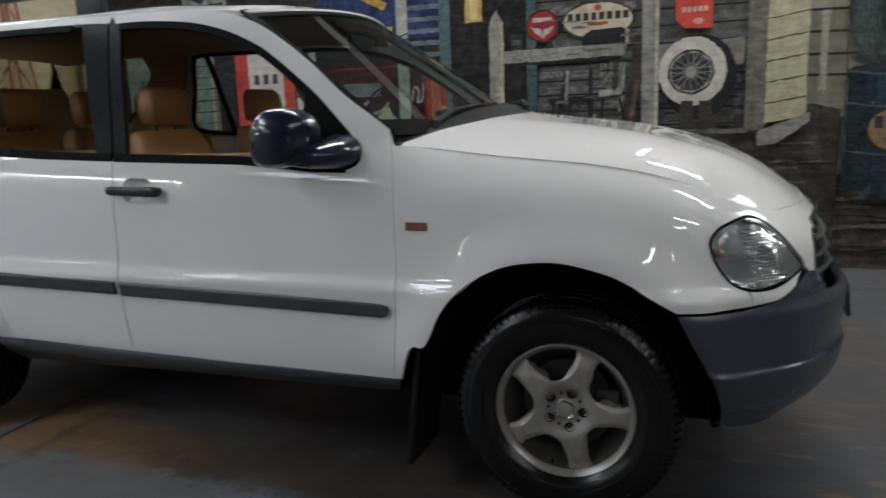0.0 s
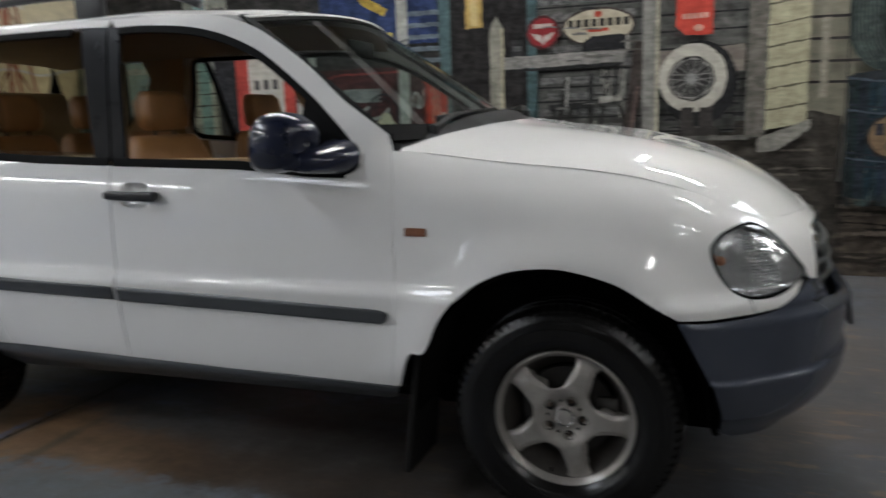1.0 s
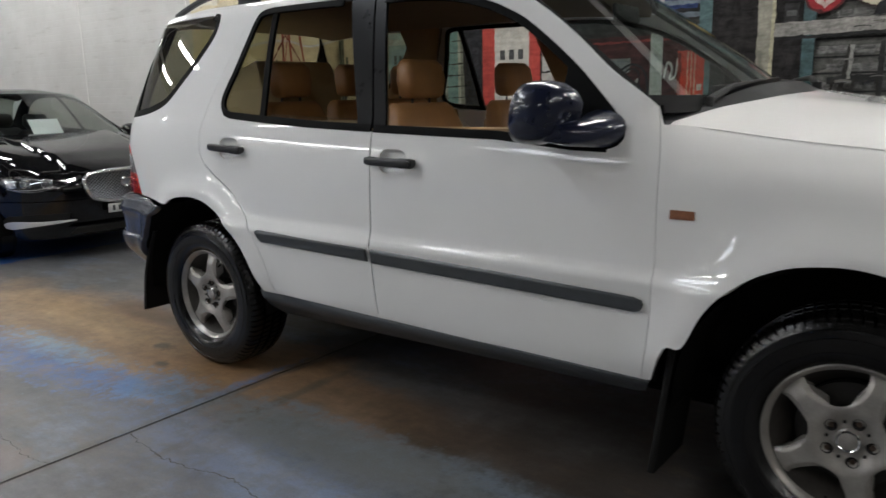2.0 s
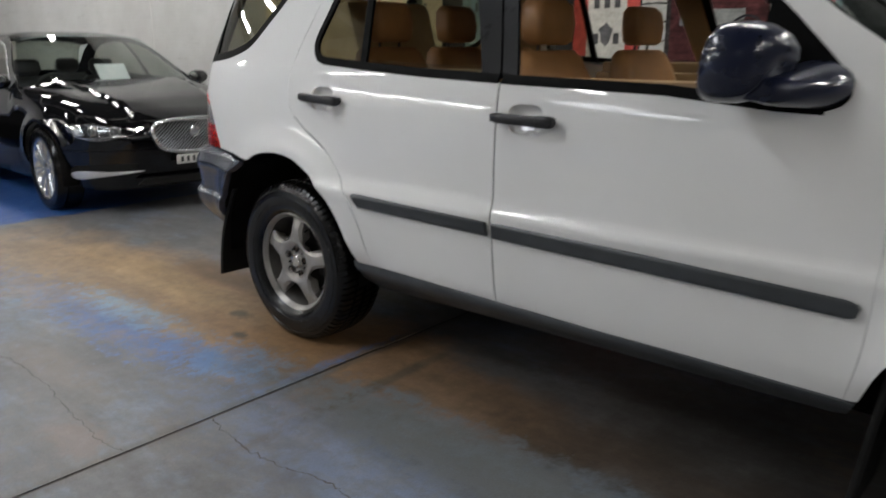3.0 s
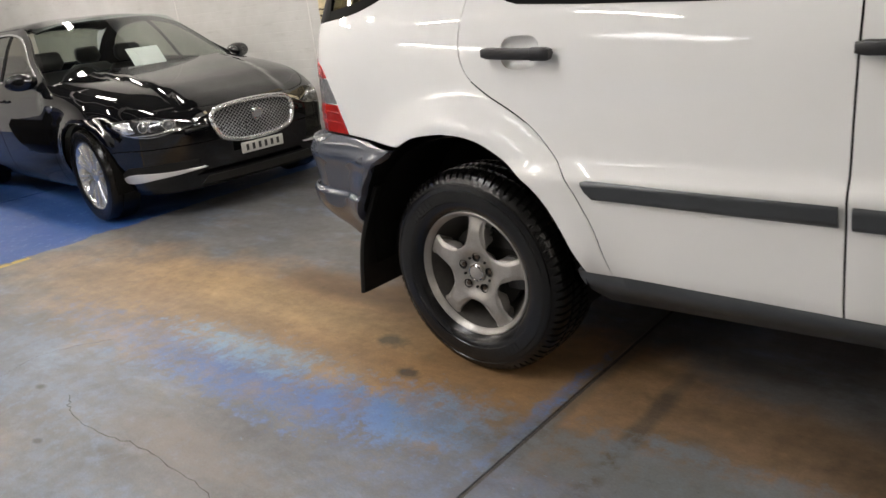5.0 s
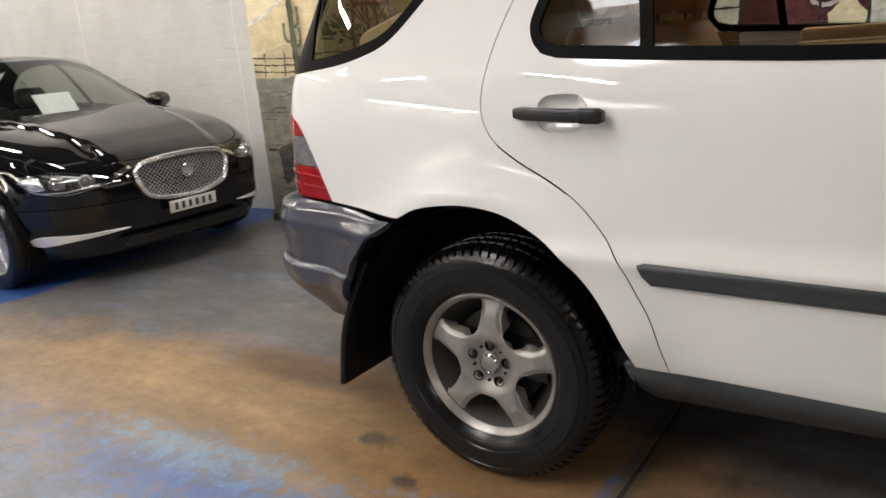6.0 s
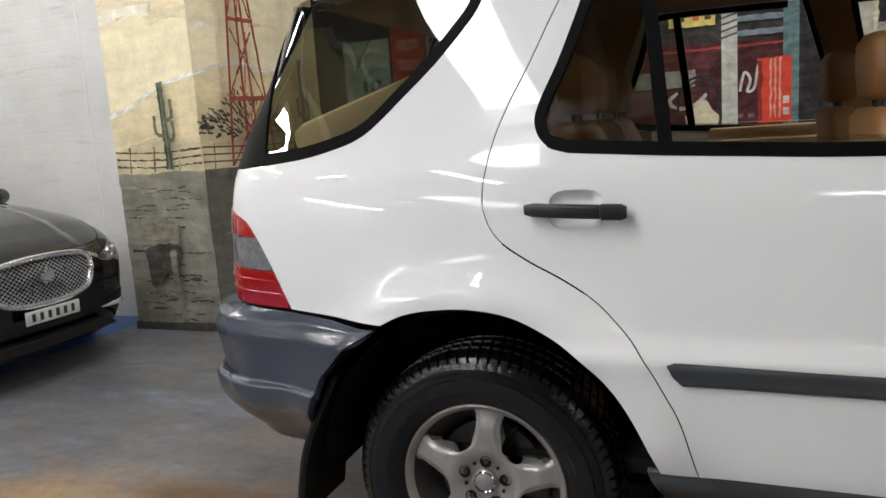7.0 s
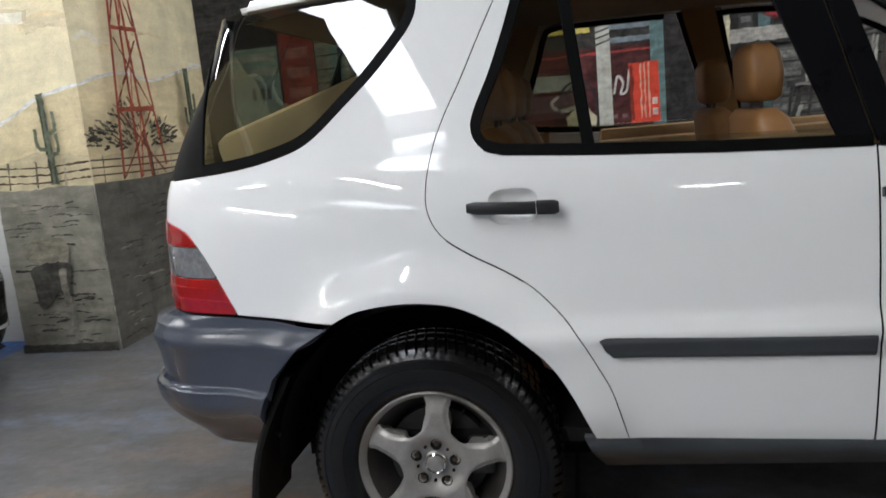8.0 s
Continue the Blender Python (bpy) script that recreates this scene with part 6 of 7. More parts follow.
back_of = lambda q: Vector((-1, 0, 0.6))
grille = skin("grille", grille_out, jag_front(0.006), DARK, jag.ob, "dark oval grille with a chrome mesh", step=0.05, centre=back_of)
bm = bmesh.new()
tube(bm, [jag_front(0.016)(*q) for q in grille_out] + [jag_front(0.016)(*grille_out[0])], 0.017, 8)
part("chrome_surround", bm, BRIGHT, grille)
go = np.array(grille_out)
bm = bmesh.new()
for dirn in (-1, 1):
    for i in range(-24, 25):
        pts = [(t, 0.61 + dirn * (t - i * 0.030) * 0.85) for t in np.linspace(-0.32, 0.32, 60)]
        ok = inside(go, np.array(pts))
        run = [p for p, k in zip(pts, ok) if k]
        if len(run) > 3:
            tube(bm, [jag_front(0.012)(*p) for p in run[::3] + [run[-1]]], 0.0025, 4)
tagged(part("chrome_mesh", bm, MESHM, grille), kind="stuff")
e = jag_front(0.03)(0, 0.64)
turned("round_badge", [(0, -0.016), (0.030, -0.014), (0.036, -0.018), (0.044, -0.014), (0.046, 0.0)], 28, CHROME, grille).matrix_basis = pose(*e, 0, 0, 90) @ pose(0, 0, 0, 14)
plate = boxed("number_plate", -0.004, 0.004, -0.172, 0.172, -0.038, 0.038, WHITEPLATE, jag.ob, "white number plate with dark bars", bevel=0.003)
plate.matrix_basis = pose(jag_front(0.03)(0, 0.42)[0] + 0.004, 0.0, 0.425, 0, 4)
for k in range(6):
    y = -0.125 + k * 0.05
    boxed("plate_bar", 0.0042, 0.0055, y - 0.011, y + 0.011, -0.022, 0.022, TRIM, plate)
for s in (-1, 1):
    jag.put("bumper_vent", [(0.34, 0.335), (0.45, 0.40), (0.75, 0.415), (0.98, 0.41), (0.96, 0.375), (0.70, 0.335), (0.45, 0.315)], DARK, s, 0.003, step=0.04, thick=0.006)
    jag.put("chrome_blade", spline([(0.36, 0.318), (0.48, 0.352), (0.72, 0.352), (1.02, 0.350), (0.70, 0.318), (0.45, 0.288)], 4, True), POLISHED, s, 0.012, "polished chrome bumper blade", step=0.03)
    jag.put("brow_strip", band([(0.985, 0.668), (1.03, 0.690), (1.10, 0.705)], 0.022), CHROME, s, 0.006, step=0.04)
    jag.put("wing_vent", [(-0.50, 0.78), (-0.42, 0.80), (-0.40, 0.83), (-0.50, 0.82)], CHROME, s, 0.004, step=0.05)
    for u0, z0 in ((-1.42, 0.86), (-2.42, 0.885)):
        part("door_handle", tube(bmesh.new(), [jag.sh.at(u0 - k * 0.2, z0, 0.02 + 0.012 * math.sin(math.pi * k), s) for k in np.linspace(0, 1, 7)], 0.012, 8), BLACKP, jag.ob)
skin("lower_grille", [(-0.42, 0.29), (0.42, 0.29), (0.48, 0.24), (-0.48, 0.24)], jag_front(0.012), DARK, jag.ob, step=0.06, centre=back_of)
sheet = boxed("paper_sheet", -0.105, 0.105, -0.15, 0.15, 0, 0.002, PAPER)
tagged(sheet, "white paper sheet leaning on the dashboard behind the windscreen", "paper", "papers")
sheet.matrix_world = jag.ob.matrix_world @ pose(-0.72, 0.04, 1.062, 0, 56, 8)

# silver saloon behind it
silver = Saloon("silver_saloon_car", "silver saloon with a paper behind its windscreen", pose(-10.45, 0.66, 0, 0, 0, 3), SILVERP, nose=0.80, base=2.75, tail=1.1, half=0.88)
silver.shell((0.92, 0.66), (0.66, 0.66), (0.42, 0.70), (0.575, 0.755))
silver.lamps(2)
for y in (-0.77, 0.77):
    for x in (0, -2.75):
        silver.wheel(x, y, 7, BRIGHT, twin=False)
copy_thing(sheet, silver.ob.matrix_world @ pose(-0.74, -0.05, 1.072, 0, 56, -5))
for s in (-1, 1):
    silver.put("fog_lamp", spline([(0.42, 0.36), (0.52, 0.40), (0.62, 0.38), (0.60, 0.33), (0.48, 0.32)], 4, True), DARK, s, 0.003, step=0.03)
skin("grille", [(-0.30, 0.60), (-0.34, 0.70), (0.34, 0.70), (0.30, 0.60), (0.2, 0.50), (-0.2, 0.50)], lambda y, z: (0.80 - 0.2 * y * y - 0.25 * max(z - 0.6, 0), y, z), DARK, silver.ob, step=0.06, centre=back_of)

# dark blue coupe parked across
blue = Saloon("dark_blue_coupe_car", "dark blue coupe with black alloy wheels and red brake calipers", pose(-7.45, -1.39, 0, 0, 0, 80), BLUEP, nose=0.74, rise=-0.09, base=2.76, tail=1.05, half=0.92, radius=0.345)
blue.shell((0.80, 0.61), (0.60, 0.615), (0.40, 0.640), (0.562, 0.668))
blue.lamps(2)
TWOTONE = mat("machined_dark_alloy", (0.50, 0.50, 0.51), 0.28, metal=0.6, var=0.1, scale=20)
for y in (-0.80, 0.80):
    for x in (0, -2.76):
        blue.wheel(x, y, 5, TWOTONE, twin=True, red=True, turn=18, spread=0.36, wide=0.015)
for s in (-1, 1):
    blue.put("bumper_vent", [(0.46, 0.30), (0.54, 0.48), (0.76, 0.47), (0.80, 0.28)], DARK, s, 0.004, step=0.05)
    blue.put("bumper_blade", band([(0.44, 0.235), (0.7, 0.225), (0.95, 0.22)], 0.012), CHROME, s, 0.02, step=0.05, thick=0.01)
skin("grille", [(-0.40, 0.44), (-0.46, 0.62), (-0.40, 0.70), (0.40, 0.70), (0.46, 0.62), (0.40, 0.44), (0.3, 0.36), (-0.3, 0.36)], lambda y, z: (0.75 - 0.22 * y * y - 0.25 * max(z - 0.6, 0), y, z), DARK, blue.ob, step=0.06, centre=back_of)

# ---- the murals ----
_paints = {}


def brushed(col, var, scale):
    """Wall paint laid on by brush: blotches, long strokes across, fine bristle marks, and the wall's own grain."""
    m, nodes, links, b = nodes_of("mural_paint")
    nt = m.node_tree
    blot, grain = noise_node(nt, scale * 1.6, 8, 0.72), noise_node(nt, 120, 3, 0.6)
    blot.inputs["Distortion"].default_value = 0.7
    stroke = noise_node(nt, scale * 2.2, 3.5, 0.55, stretch=(0.7, 0.7, 3.2), shift=(4, 2, 7))
    drip = noise_node(nt, scale * 2.0, 6, 0.7, stretch=(2.2, 2.2, 0.7), shift=(1, 9, 3))
    dark, light = [c * max(1 - 1.3 * var, 0.12) for c in col], [min(c * (1 + 1.2 * var), 0.9) for c in col]
    c = ramp_node(nt, blot.outputs["Fac"], 0.33, 0.67, (*dark, 1), (*light, 1)).outputs["Color"]
    for n, k in ((stroke, 0.6), (drip, 0.3)):
        c = mix_node(nt, 1.0, c, ramp_node(nt, n.outputs["Fac"], 0.36, 0.62, (1 - 1.3 * var * k,) * 3 + (1,), (1 + 0.5 * var * k,) * 3 + (1,)).outputs["Color"], "MULTIPLY")
    c = mix_node(nt, 1.0, c, ramp_node(nt, grain.outputs["Fac"], 0.3, 0.7, (0.86, 0.86, 0.86, 1), (1.05, 1.05, 1.05, 1)).outputs["Color"], "MULTIPLY")
    links.new(c, b.inputs["Base Color"])
    b.inputs["Roughness"].default_value, b.inputs["Specular IOR Level"].default_value = 0.7, 0.12
    bp = nodes.new("ShaderNodeBump")
    bp.inputs["Strength"].default_value, bp.inputs["Distance"].default_value = 0.15, 0.003
    links.new(stroke.outputs["Fac"], bp.inputs["Height"])
    links.new(bp.outputs["Normal"], b.inputs["Normal"])
    return m


def tint(col, var=0.28, scale=5.0):
    """Brushed wall paint of a colour, made once."""
    key = (tuple(round(c, 3) for c in col), var, scale)
    if key not in _paints:
        _paints[key] = brushed(col, var, scale)
    return _paints[key]


hand = random.Random(23)


class Painted:
    """A painted wall face: shapes in (along, up), each a little in front of the last."""
    def __init__(self, wall, place, gain=1.0):
        self.wall, self.place, self.gain, self.layer = wall, place, gain, 0

    def poly(self, name, pts, col, lift=None, var=0.28, scale=5.0, smoothed=0):
        self.layer += 1
        lift = 0.002 + 0.00025 * self.layer if lift is None else lift
        p = [tuple(q) for q in (spline(pts, smoothed, True) if smoothed else pts)]
        size = max(max(q[0] for q in p) - min(q[0] for q in p), max(q[1] for q in p) - min(q[1] for q in p))
        if 0.12 < size < 1.6 and len(p) < 60:
            # edges drawn by an unsteady brush
            p = [(q[0] + hand.gauss(0, 0.0028), q[1] + hand.gauss(0, 0.0028)) for q in resample(p, 0.035)]
        got = delaunay_2d_cdt([Vector(q) for q in p], [], [list(range(len(p)))], 1, 1e-6)
        link(name, [self.place(q.x, q.y, lift) for q in got[0]], got[2], tint([c * self.gain for c in col], var, scale), self.wall, soft=False)

    def rect(self, name, a0, a1, z0, z1, col, **kw):
        self.poly(name, [(a0, z0), (a1, z0), (a1, z1), (a0, z1)], col, **kw)

    def oval(self, name, a, z, ra, rz, col, n=32, **kw):
        self.poly(name, [(a + ra * math.cos(t), z + rz * math.sin(t)) for t in np.linspace(0, 2 * math.pi, n + 1)[:-1]], col, **kw)

    def stroke(self, name, pts, width, col, smoothed=6, **kw):
        line = spline(pts, smoothed) if smoothed and len(pts) > 2 else [np.array(q, float) for q in pts]
        if len(line) == 2:
            line = [line[0] + (line[1] - line[0]) * k / 3 for k in range(4)]
        self.poly(name, band(line, width), col, **kw)


rnd = random.Random(11)
st = Painted(mural_wall, lambda a, z, l: (a, 3.25 - l, z), 0.82)
# ground, boards and sky
st.rect("painted_ground", -4.07, 2.74, 0, 1.12, (0.075, 0.066, 0.055), var=0.5, scale=3)
st.rect("painted_ground", 2.6, 3.6, 0.0, 0.73, (0.03, 0.027, 0.024), var=0.4)
st.rect("painted_ground", 2.75, 3.415, 0.0, 0.72, (0.092, 0.075, 0.060), var=0.5, scale=3)
st.rect("painted_ground", 3.42, 8.99, 0.0, 0.72, (0.105, 0.085, 0.068), var=0.5, scale=3)
for i in range(150):
    x, z = rnd.uniform(0.5, 6.2), rnd.uniform(0.05, 0.92 if rnd.random() < 0.4 else 0.6)
    if x > 2.6 and z > 0.58:
        continue
    w = rnd.uniform(0.10, 0.34)
    k = rnd.choice(((0.035, 0.03, 0.025), (0.15, 0.125, 0.10), (0.05, 0.042, 0.035)))
    st.stroke("earth_stroke", [(x - w, z + rnd.uniform(-0.01, 0.01)), (x, z + rnd.uniform(0, 0.03)), (x + w, z)], rnd.uniform(0.014, 0.04), k, var=0.4)
st.rect("painted_boards", -4.07, 2.10, 1.12, H, (0.105, 0.105, 0.098), var=0.42, scale=3)
for k in range(26):
    z = 1.14 + k * 0.128
    st.stroke("board_line", [(-0.4, z), (0.8, z + rnd.uniform(-0.008, 0.008)), (2.08, z)], 0.014, (0.030, 0.030, 0.030), var=0.4)
    if k < 9:
        st.rect("board_light", 0.45 + rnd.uniform(0, 0.1), 1.2 + rnd.uniform(-0.2, 0.05), z + 0.02, z + 0.075, (0.17, 0.17, 0.165), var=0.5, scale=9)
st.rect("painted_sky", 2.10, 8.99, 1.16, H, (0.27, 0.255, 0.195), var=0.2, scale=2)
st.poly("painted_hill", [(2.76, 0.72), (8.99, 0.72), (8.99, 1.30), (6, 1.26), (4, 1.20), (3, 1.22), (2.76, 1.25)], (0.20, 0.185, 0.145), var=0.3, scale=3)
st.poly("painted_ground", [(2.0, 0.0), (2.745, 0.0), (2.745, 1.22), (2.55, 1.27), (2.0, 1.2)], (0.060, 0.053, 0.045), var=0.5, scale=3)
for i in range(30):
    x, z, w = rnd.uniform(2.15, 2.6), rnd.uniform(0.1, 1.15), rnd.uniform(0.05, 0.14)
    st.stroke("earth_stroke", [(x - w, z), (x, z + rnd.uniform(0, 0.02)), (min(x + w, 2.74), z)], rnd.uniform(0.012, 0.03), rnd.choice(((0.035, 0.03, 0.025), (0.115, 0.10, 0.085), (0.045, 0.04, 0.034))), var=0.4)
# left part: fuel pumps and the shop front, seen through the car
st.rect("dark_shop_front", -4.07, -0.40, 0.9, 2.6, (0.040, 0.038, 0.036), var=0.5, scale=4)
st.rect("teal_pump", -3.80, -3.38, 0.4, 2.05, (0.30, 0.42, 0.40), var=0.2)
for z in (1.98, 1.86):
    st.rect("pump_band", -3.80, -3.40, z - 0.035, z + 0.025, (0.50, 0.52, 0.48))
st.rect("pump_dial", -3.68, -3.44, 1.58, 1.78, (0.28, 0.40, 0.42), var=0.12)
for a in (-3.62, -3.55, -3.49):
    st.rect("dial_bar", a - 0.018, a + 0.018, 1.63, 1.72, (0.05, 0.07, 0.08))
st.rect("red_pump", -3.36, -3.06, 0.4, 2.15, (0.34, 0.065, 0.05), var=0.3)
for k in range(5):
    st.rect("pump_slot", -3.31, -3.11, 1.30 + k * 0.16, 1.38 + k * 0.16, (0.42, 0.20, 0.17))
st.rect("shop_wall", -3.05, -2.55, 0.6, 2.6, (0.28, 0.29, 0.25), var=0.35)
st.rect("teal_post", -2.93, -2.80, 0.5, 2.7, (0.20, 0.32, 0.31), var=0.2)
st.rect("pale_edge", -2.80, -2.765, 0.5, 2.7, (0.46, 0.46, 0.40), var=0.2)
for k in range(12):
    st.stroke("board_line", [(-3.05, 1.05 + k * 0.11), (-2.56, 1.06 + k * 0.11)], 0.010, (0.05, 0.05, 0.05))
st.poly("dark_drape", [(-2.76, 2.4), (-2.58, 2.4), (-2.52, 1.8), (-2.50, 1.1), (-2.56, 0.8), (-2.70, 0.9)], (0.035, 0.036, 0.040), var=0.5)
st.rect("red_pump_case", -2.50, -1.86, 0.5, 2.25, (0.46, 0.075, 0.06), var=0.2)
st.rect("white_pump_face", -2.36, -1.98, 0.75, 2.18, (0.56, 0.54, 0.48), var=0.14)
for z0 in (1.62, 1.32, 1.98):
    for a in (-2.27, -2.17, -2.07):
        st.rect("pump_figure", a - 0.028, a + 0.028, z0, z0 + 0.09, (0.09, 0.09, 0.09))
st.poly("pump_emblem", [(-2.17, 1.50), (-2.10, 1.44), (-2.13, 1.34), (-2.17, 1.30), (-2.21, 1.34), (-2.24, 1.44)], (0.12, 0.12, 0.12))
for k in range(7):
    st.rect("white_weatherboard", -1.84, -1.62, 1.05 + k * 0.15, 1.185 + k * 0.15, (0.48, 0.47, 0.43), var=0.15)
st.rect("maroon_machine", -1.58, -0.08, 0.75, 1.76, (0.070, 0.022, 0.022), var=0.45, scale=4)
st.stroke("machine_trim", [(-1.52, 1.64), (-1.46, 1.70), (-1.2, 1.715), (-0.1, 1.72)], 0.018, (0.30, 0.05, 0.045))
st.rect("machine_shelf", -1.50, -0.98, 1.46, 1.58, (0.25, 0.26, 0.25), var=0.3)
st.stroke("white_flourish", [(-0.68, 1.40), (-0.65, 1.53), (-0.61, 1.48), (-0.63, 1.40), (-0.585, 1.42), (-0.565, 1.54), (-0.555, 1.58)], 0.018, (0.50, 0.49, 0.46))
st.stroke("white_flourish", [(-1.10, 1.42), (-1.16, 1.37), (-1.10, 1.31), (-0.98, 1.33), (-0.90, 1.40)], 0.026, (0.45, 0.44, 0.42))
for k in range(4):
    st.rect("pale_letter_bar", -0.70 + k * 0.075, -0.66 + k * 0.075, 1.215, 1.245, (0.14, 0.09, 0.09))
st.rect("bottle_window", -1.55, -0.42, 1.95, 2.55, (0.035, 0.055, 0.14), var=0.4)
st.poly("yellow_arc", [(-1.30, 2.52), (-1.12, 2.30), (-0.92, 2.20), (-0.88, 2.26), (-1.06, 2.36), (-1.20, 2.54)], (0.52, 0.36, 0.07))
st.poly("yellow_notice", [(-1.16, 1.88), (-0.84, 1.88), (-0.84, 2.06), (-1.16, 2.06)], (0.55, 0.45, 0.13), var=0.15)
for a, c in ((-1.07, (0.10, 0.06, 0.05)), (-0.97, (0.45, 0.10, 0.05)), (-0.89, (0.10, 0.06, 0.05))):
    st.rect("notice_shape", a - 0.022, a + 0.022, 1.92, 2.02, c)
for k in range(5):
    st.rect("grey_shelf", -0.70, -0.10, 1.78 + k * 0.10, 1.82 + k * 0.10, (0.16, 0.19, 0.22), var=0.3)
st.rect("pale_post", -0.80, -0.695, 0.7, 2.7, (0.42, 0.42, 0.38), var=0.2)
for k in range(5):
    st.stroke("post_stripe", [(-0.80, 1.78 + k * 0.045), (-0.695, 1.81 + k * 0.045)], 0.014, (0.09, 0.09, 0.09))
st.poly("cream_bottle", [(-1.05, 1.12), (-0.83, 1.12), (-0.82, 1.24), (-0.88, 1.31), (-0.90, 1.36), (-0.97, 1.36), (-0.99, 1.31), (-1.05, 1.25)], (0.50, 0.46, 0.32), var=0.15, smoothed=0)
for k in range(5):
    st.rect("bottle_bar", -1.03 + k * 0.04, -1.005 + k * 0.04, 1.135, 1.175, (0.10, 0.09, 0.07))
st.stroke("wire_chair", [(-1.10, 1.15), (-1.09, 1.42), (-0.99, 1.52), (-0.88, 1.50), (-0.82, 1.38), (-0.81, 1.15)], 0.018, (0.025, 0.025, 0.03))
st.stroke("wire_chair", [(-1.03, 1.34), (-1.02, 1.46), (-0.96, 1.49), (-0.90, 1.46), (-0.89, 1.34)], 0.014, (0.025, 0.025, 0.03))
# right part: door, lamp, porch
st.rect("dark_doorway", -0.33, 0.46, 0.85, 2.75, (0.026, 0.024, 0.024), var=0.5)
st.rect("teal_door_post", -0.40, -0.30, 0.9, 2.7, (0.10, 0.16, 0.165), var=0.3)
st.rect("red_box", -0.56, -0.345, 1.17, 1.62, (0.52, 0.055, 0.03), var=0.18)
st.rect("box_shade", -0.56, -0.535, 1.19, 1.60, (0.20, 0.03, 0.02))
for a in (-0.48, -0.45, -0.42):
    st.stroke("box_stripe", [(a, 1.20), (a, 1.61)], 0.011, (0.58, 0.30, 0.22))
for z in (1.22, 1.30):
    st.rect("box_bar", -0.40, -0.36, z, z + 0.05, (0.50, 0.42, 0.38))
st.rect("painted_lamp", -0.16, -0.01, 2.04, 2.35, (0.52, 0.36, 0.12), var=0.18)
st.rect("painted_lamp", -0.12, -0.05, 2.06, 2.35, (0.66, 0.52, 0.25), var=0.1)
st.poly("pale_post", [(0.04, 0.9), (0.165, 0.9), (0.165, 2.02), (0.11, 2.12), (0.05, 2.02)], (0.30, 0.29, 0.24), var=0.25)
st.rect("post_light", 0.145, 0.172, 0.9, 2.02, (0.46, 0.43, 0.30))
st.rect("teal_door_post", 0.37, 0.455, 0.9, 2.7, (0.075, 0.125, 0.13), var=0.3)
st.rect("oil_can", 0.235, 0.335, 1.785, 1.92, (0.045, 0.045, 0.045))
st.rect("can_label", 0.25, 0.32, 1.83, 1.87, (0.14, 0.14, 0.14))
st.poly("porch_rail", [(0.17, 1.68), (1.15, 1.70), (1.20, 1.795), (0.17, 1.785)], (0.285, 0.275, 0.255), var=0.3, scale=8)
st.poly("rail_underside", [(0.17, 1.655), (1.14, 1.675), (1.15, 1.70), (0.17, 1.68)], (0.03, 0.03, 0.03))
st.oval("red_round_sign", 0.505, 1.965, 0.137, 0.135, (0.10, 0.03, 0.03))
st.oval("red_round_sign", 0.505, 1.965, 0.120, 0.118, (0.30, 0.035, 0.04), var=0.18)
st.rect("sign_bar", 0.425, 0.585, 2.00, 2.035, (0.50, 0.42, 0.38))
st.poly("sign_wings", [(0.41, 1.965), (0.49, 1.945), (0.505, 1.90), (0.52, 1.945), (0.60, 1.965), (0.57, 1.915), (0.52, 1.885), (0.505, 1.87), (0.49, 1.885), (0.44, 1.915)], (0.52, 0.46, 0.42))
st.oval("cream_oval_sign", 0.955, 1.985, 0.292, 0.150, (0.07, 0.055, 0.05))
st.oval("cream_oval_sign", 0.955, 1.985, 0.275, 0.133, (0.50, 0.45, 0.34), var=0.14)
for k in range(8):
    a = 0.735 + k * 0.063
    st.rect("sign_letter_bar", a - 0.021, a + 0.021, 1.985, 2.045, (0.05, 0.045, 0.04))
st.rect("sign_red_bar", 0.87, 1.04, 1.945, 1.970, (0.45, 0.07, 0.04))
st.oval("sign_red_bar", 0.955, 2.08, 0.03, 0.025, (0.45, 0.07, 0.04))
st.poly("black_tool_box", [(0.83, 1.80), (1.195, 1.80), (1.20, 1.86), (1.16, 1.915), (0.90, 1.91), (0.84, 1.87)], (0.022, 0.022, 0.024), smoothed=0)
st.rect("box_edge", 1.175, 1.20, 1.79, 1.90, (0.36, 0.35, 0.32))
# chairs and tools on the porch
for pts, w, c in (([(0.60, 1.10), (0.66, 1.34), (0.70, 1.60)], 0.03, (0.035, 0.033, 0.03)), ([(0.56, 1.35), (0.90, 1.37)], 0.05, (0.03, 0.03, 0.03)), ([(0.70, 1.36), (0.71, 1.60)], 0.026, (0.30, 0.30, 0.28)),
                  ([(0.90, 1.08), (0.90, 1.62)], 0.035, (0.035, 0.035, 0.035)), ([(0.97, 1.40), (1.15, 1.42)], 0.05, (0.38, 0.37, 0.33)), ([(1.02, 1.42), (1.02, 1.64)], 0.022, (0.36, 0.35, 0.31)), ([(1.09, 1.42), (1.10, 1.64)], 0.022, (0.10, 0.10, 0.10)),
                  ([(1.15, 1.42), (1.17, 1.64)], 0.02, (0.33, 0.33, 0.30)), ([(0.62, 1.09), (0.66, 1.20)], 0.03, (0.38, 0.38, 0.34)), ([(0.93, 1.10), (0.93, 1.24)], 0.022, (0.34, 0.34, 0.30)), ([(1.13, 1.26), (1.16, 1.38)], 0.02, (0.34, 0.34, 0.30)),
                  ([(1.18, 1.06), (1.24, 1.40), (1.29, 1.85)], 0.10, (0.055, 0.045, 0.040)), ([(1.21, 1.10), (1.27, 1.5)], 0.03, (0.14, 0.10, 0.09))):
    st.stroke("porch_chair", pts, w, c, smoothed=4)
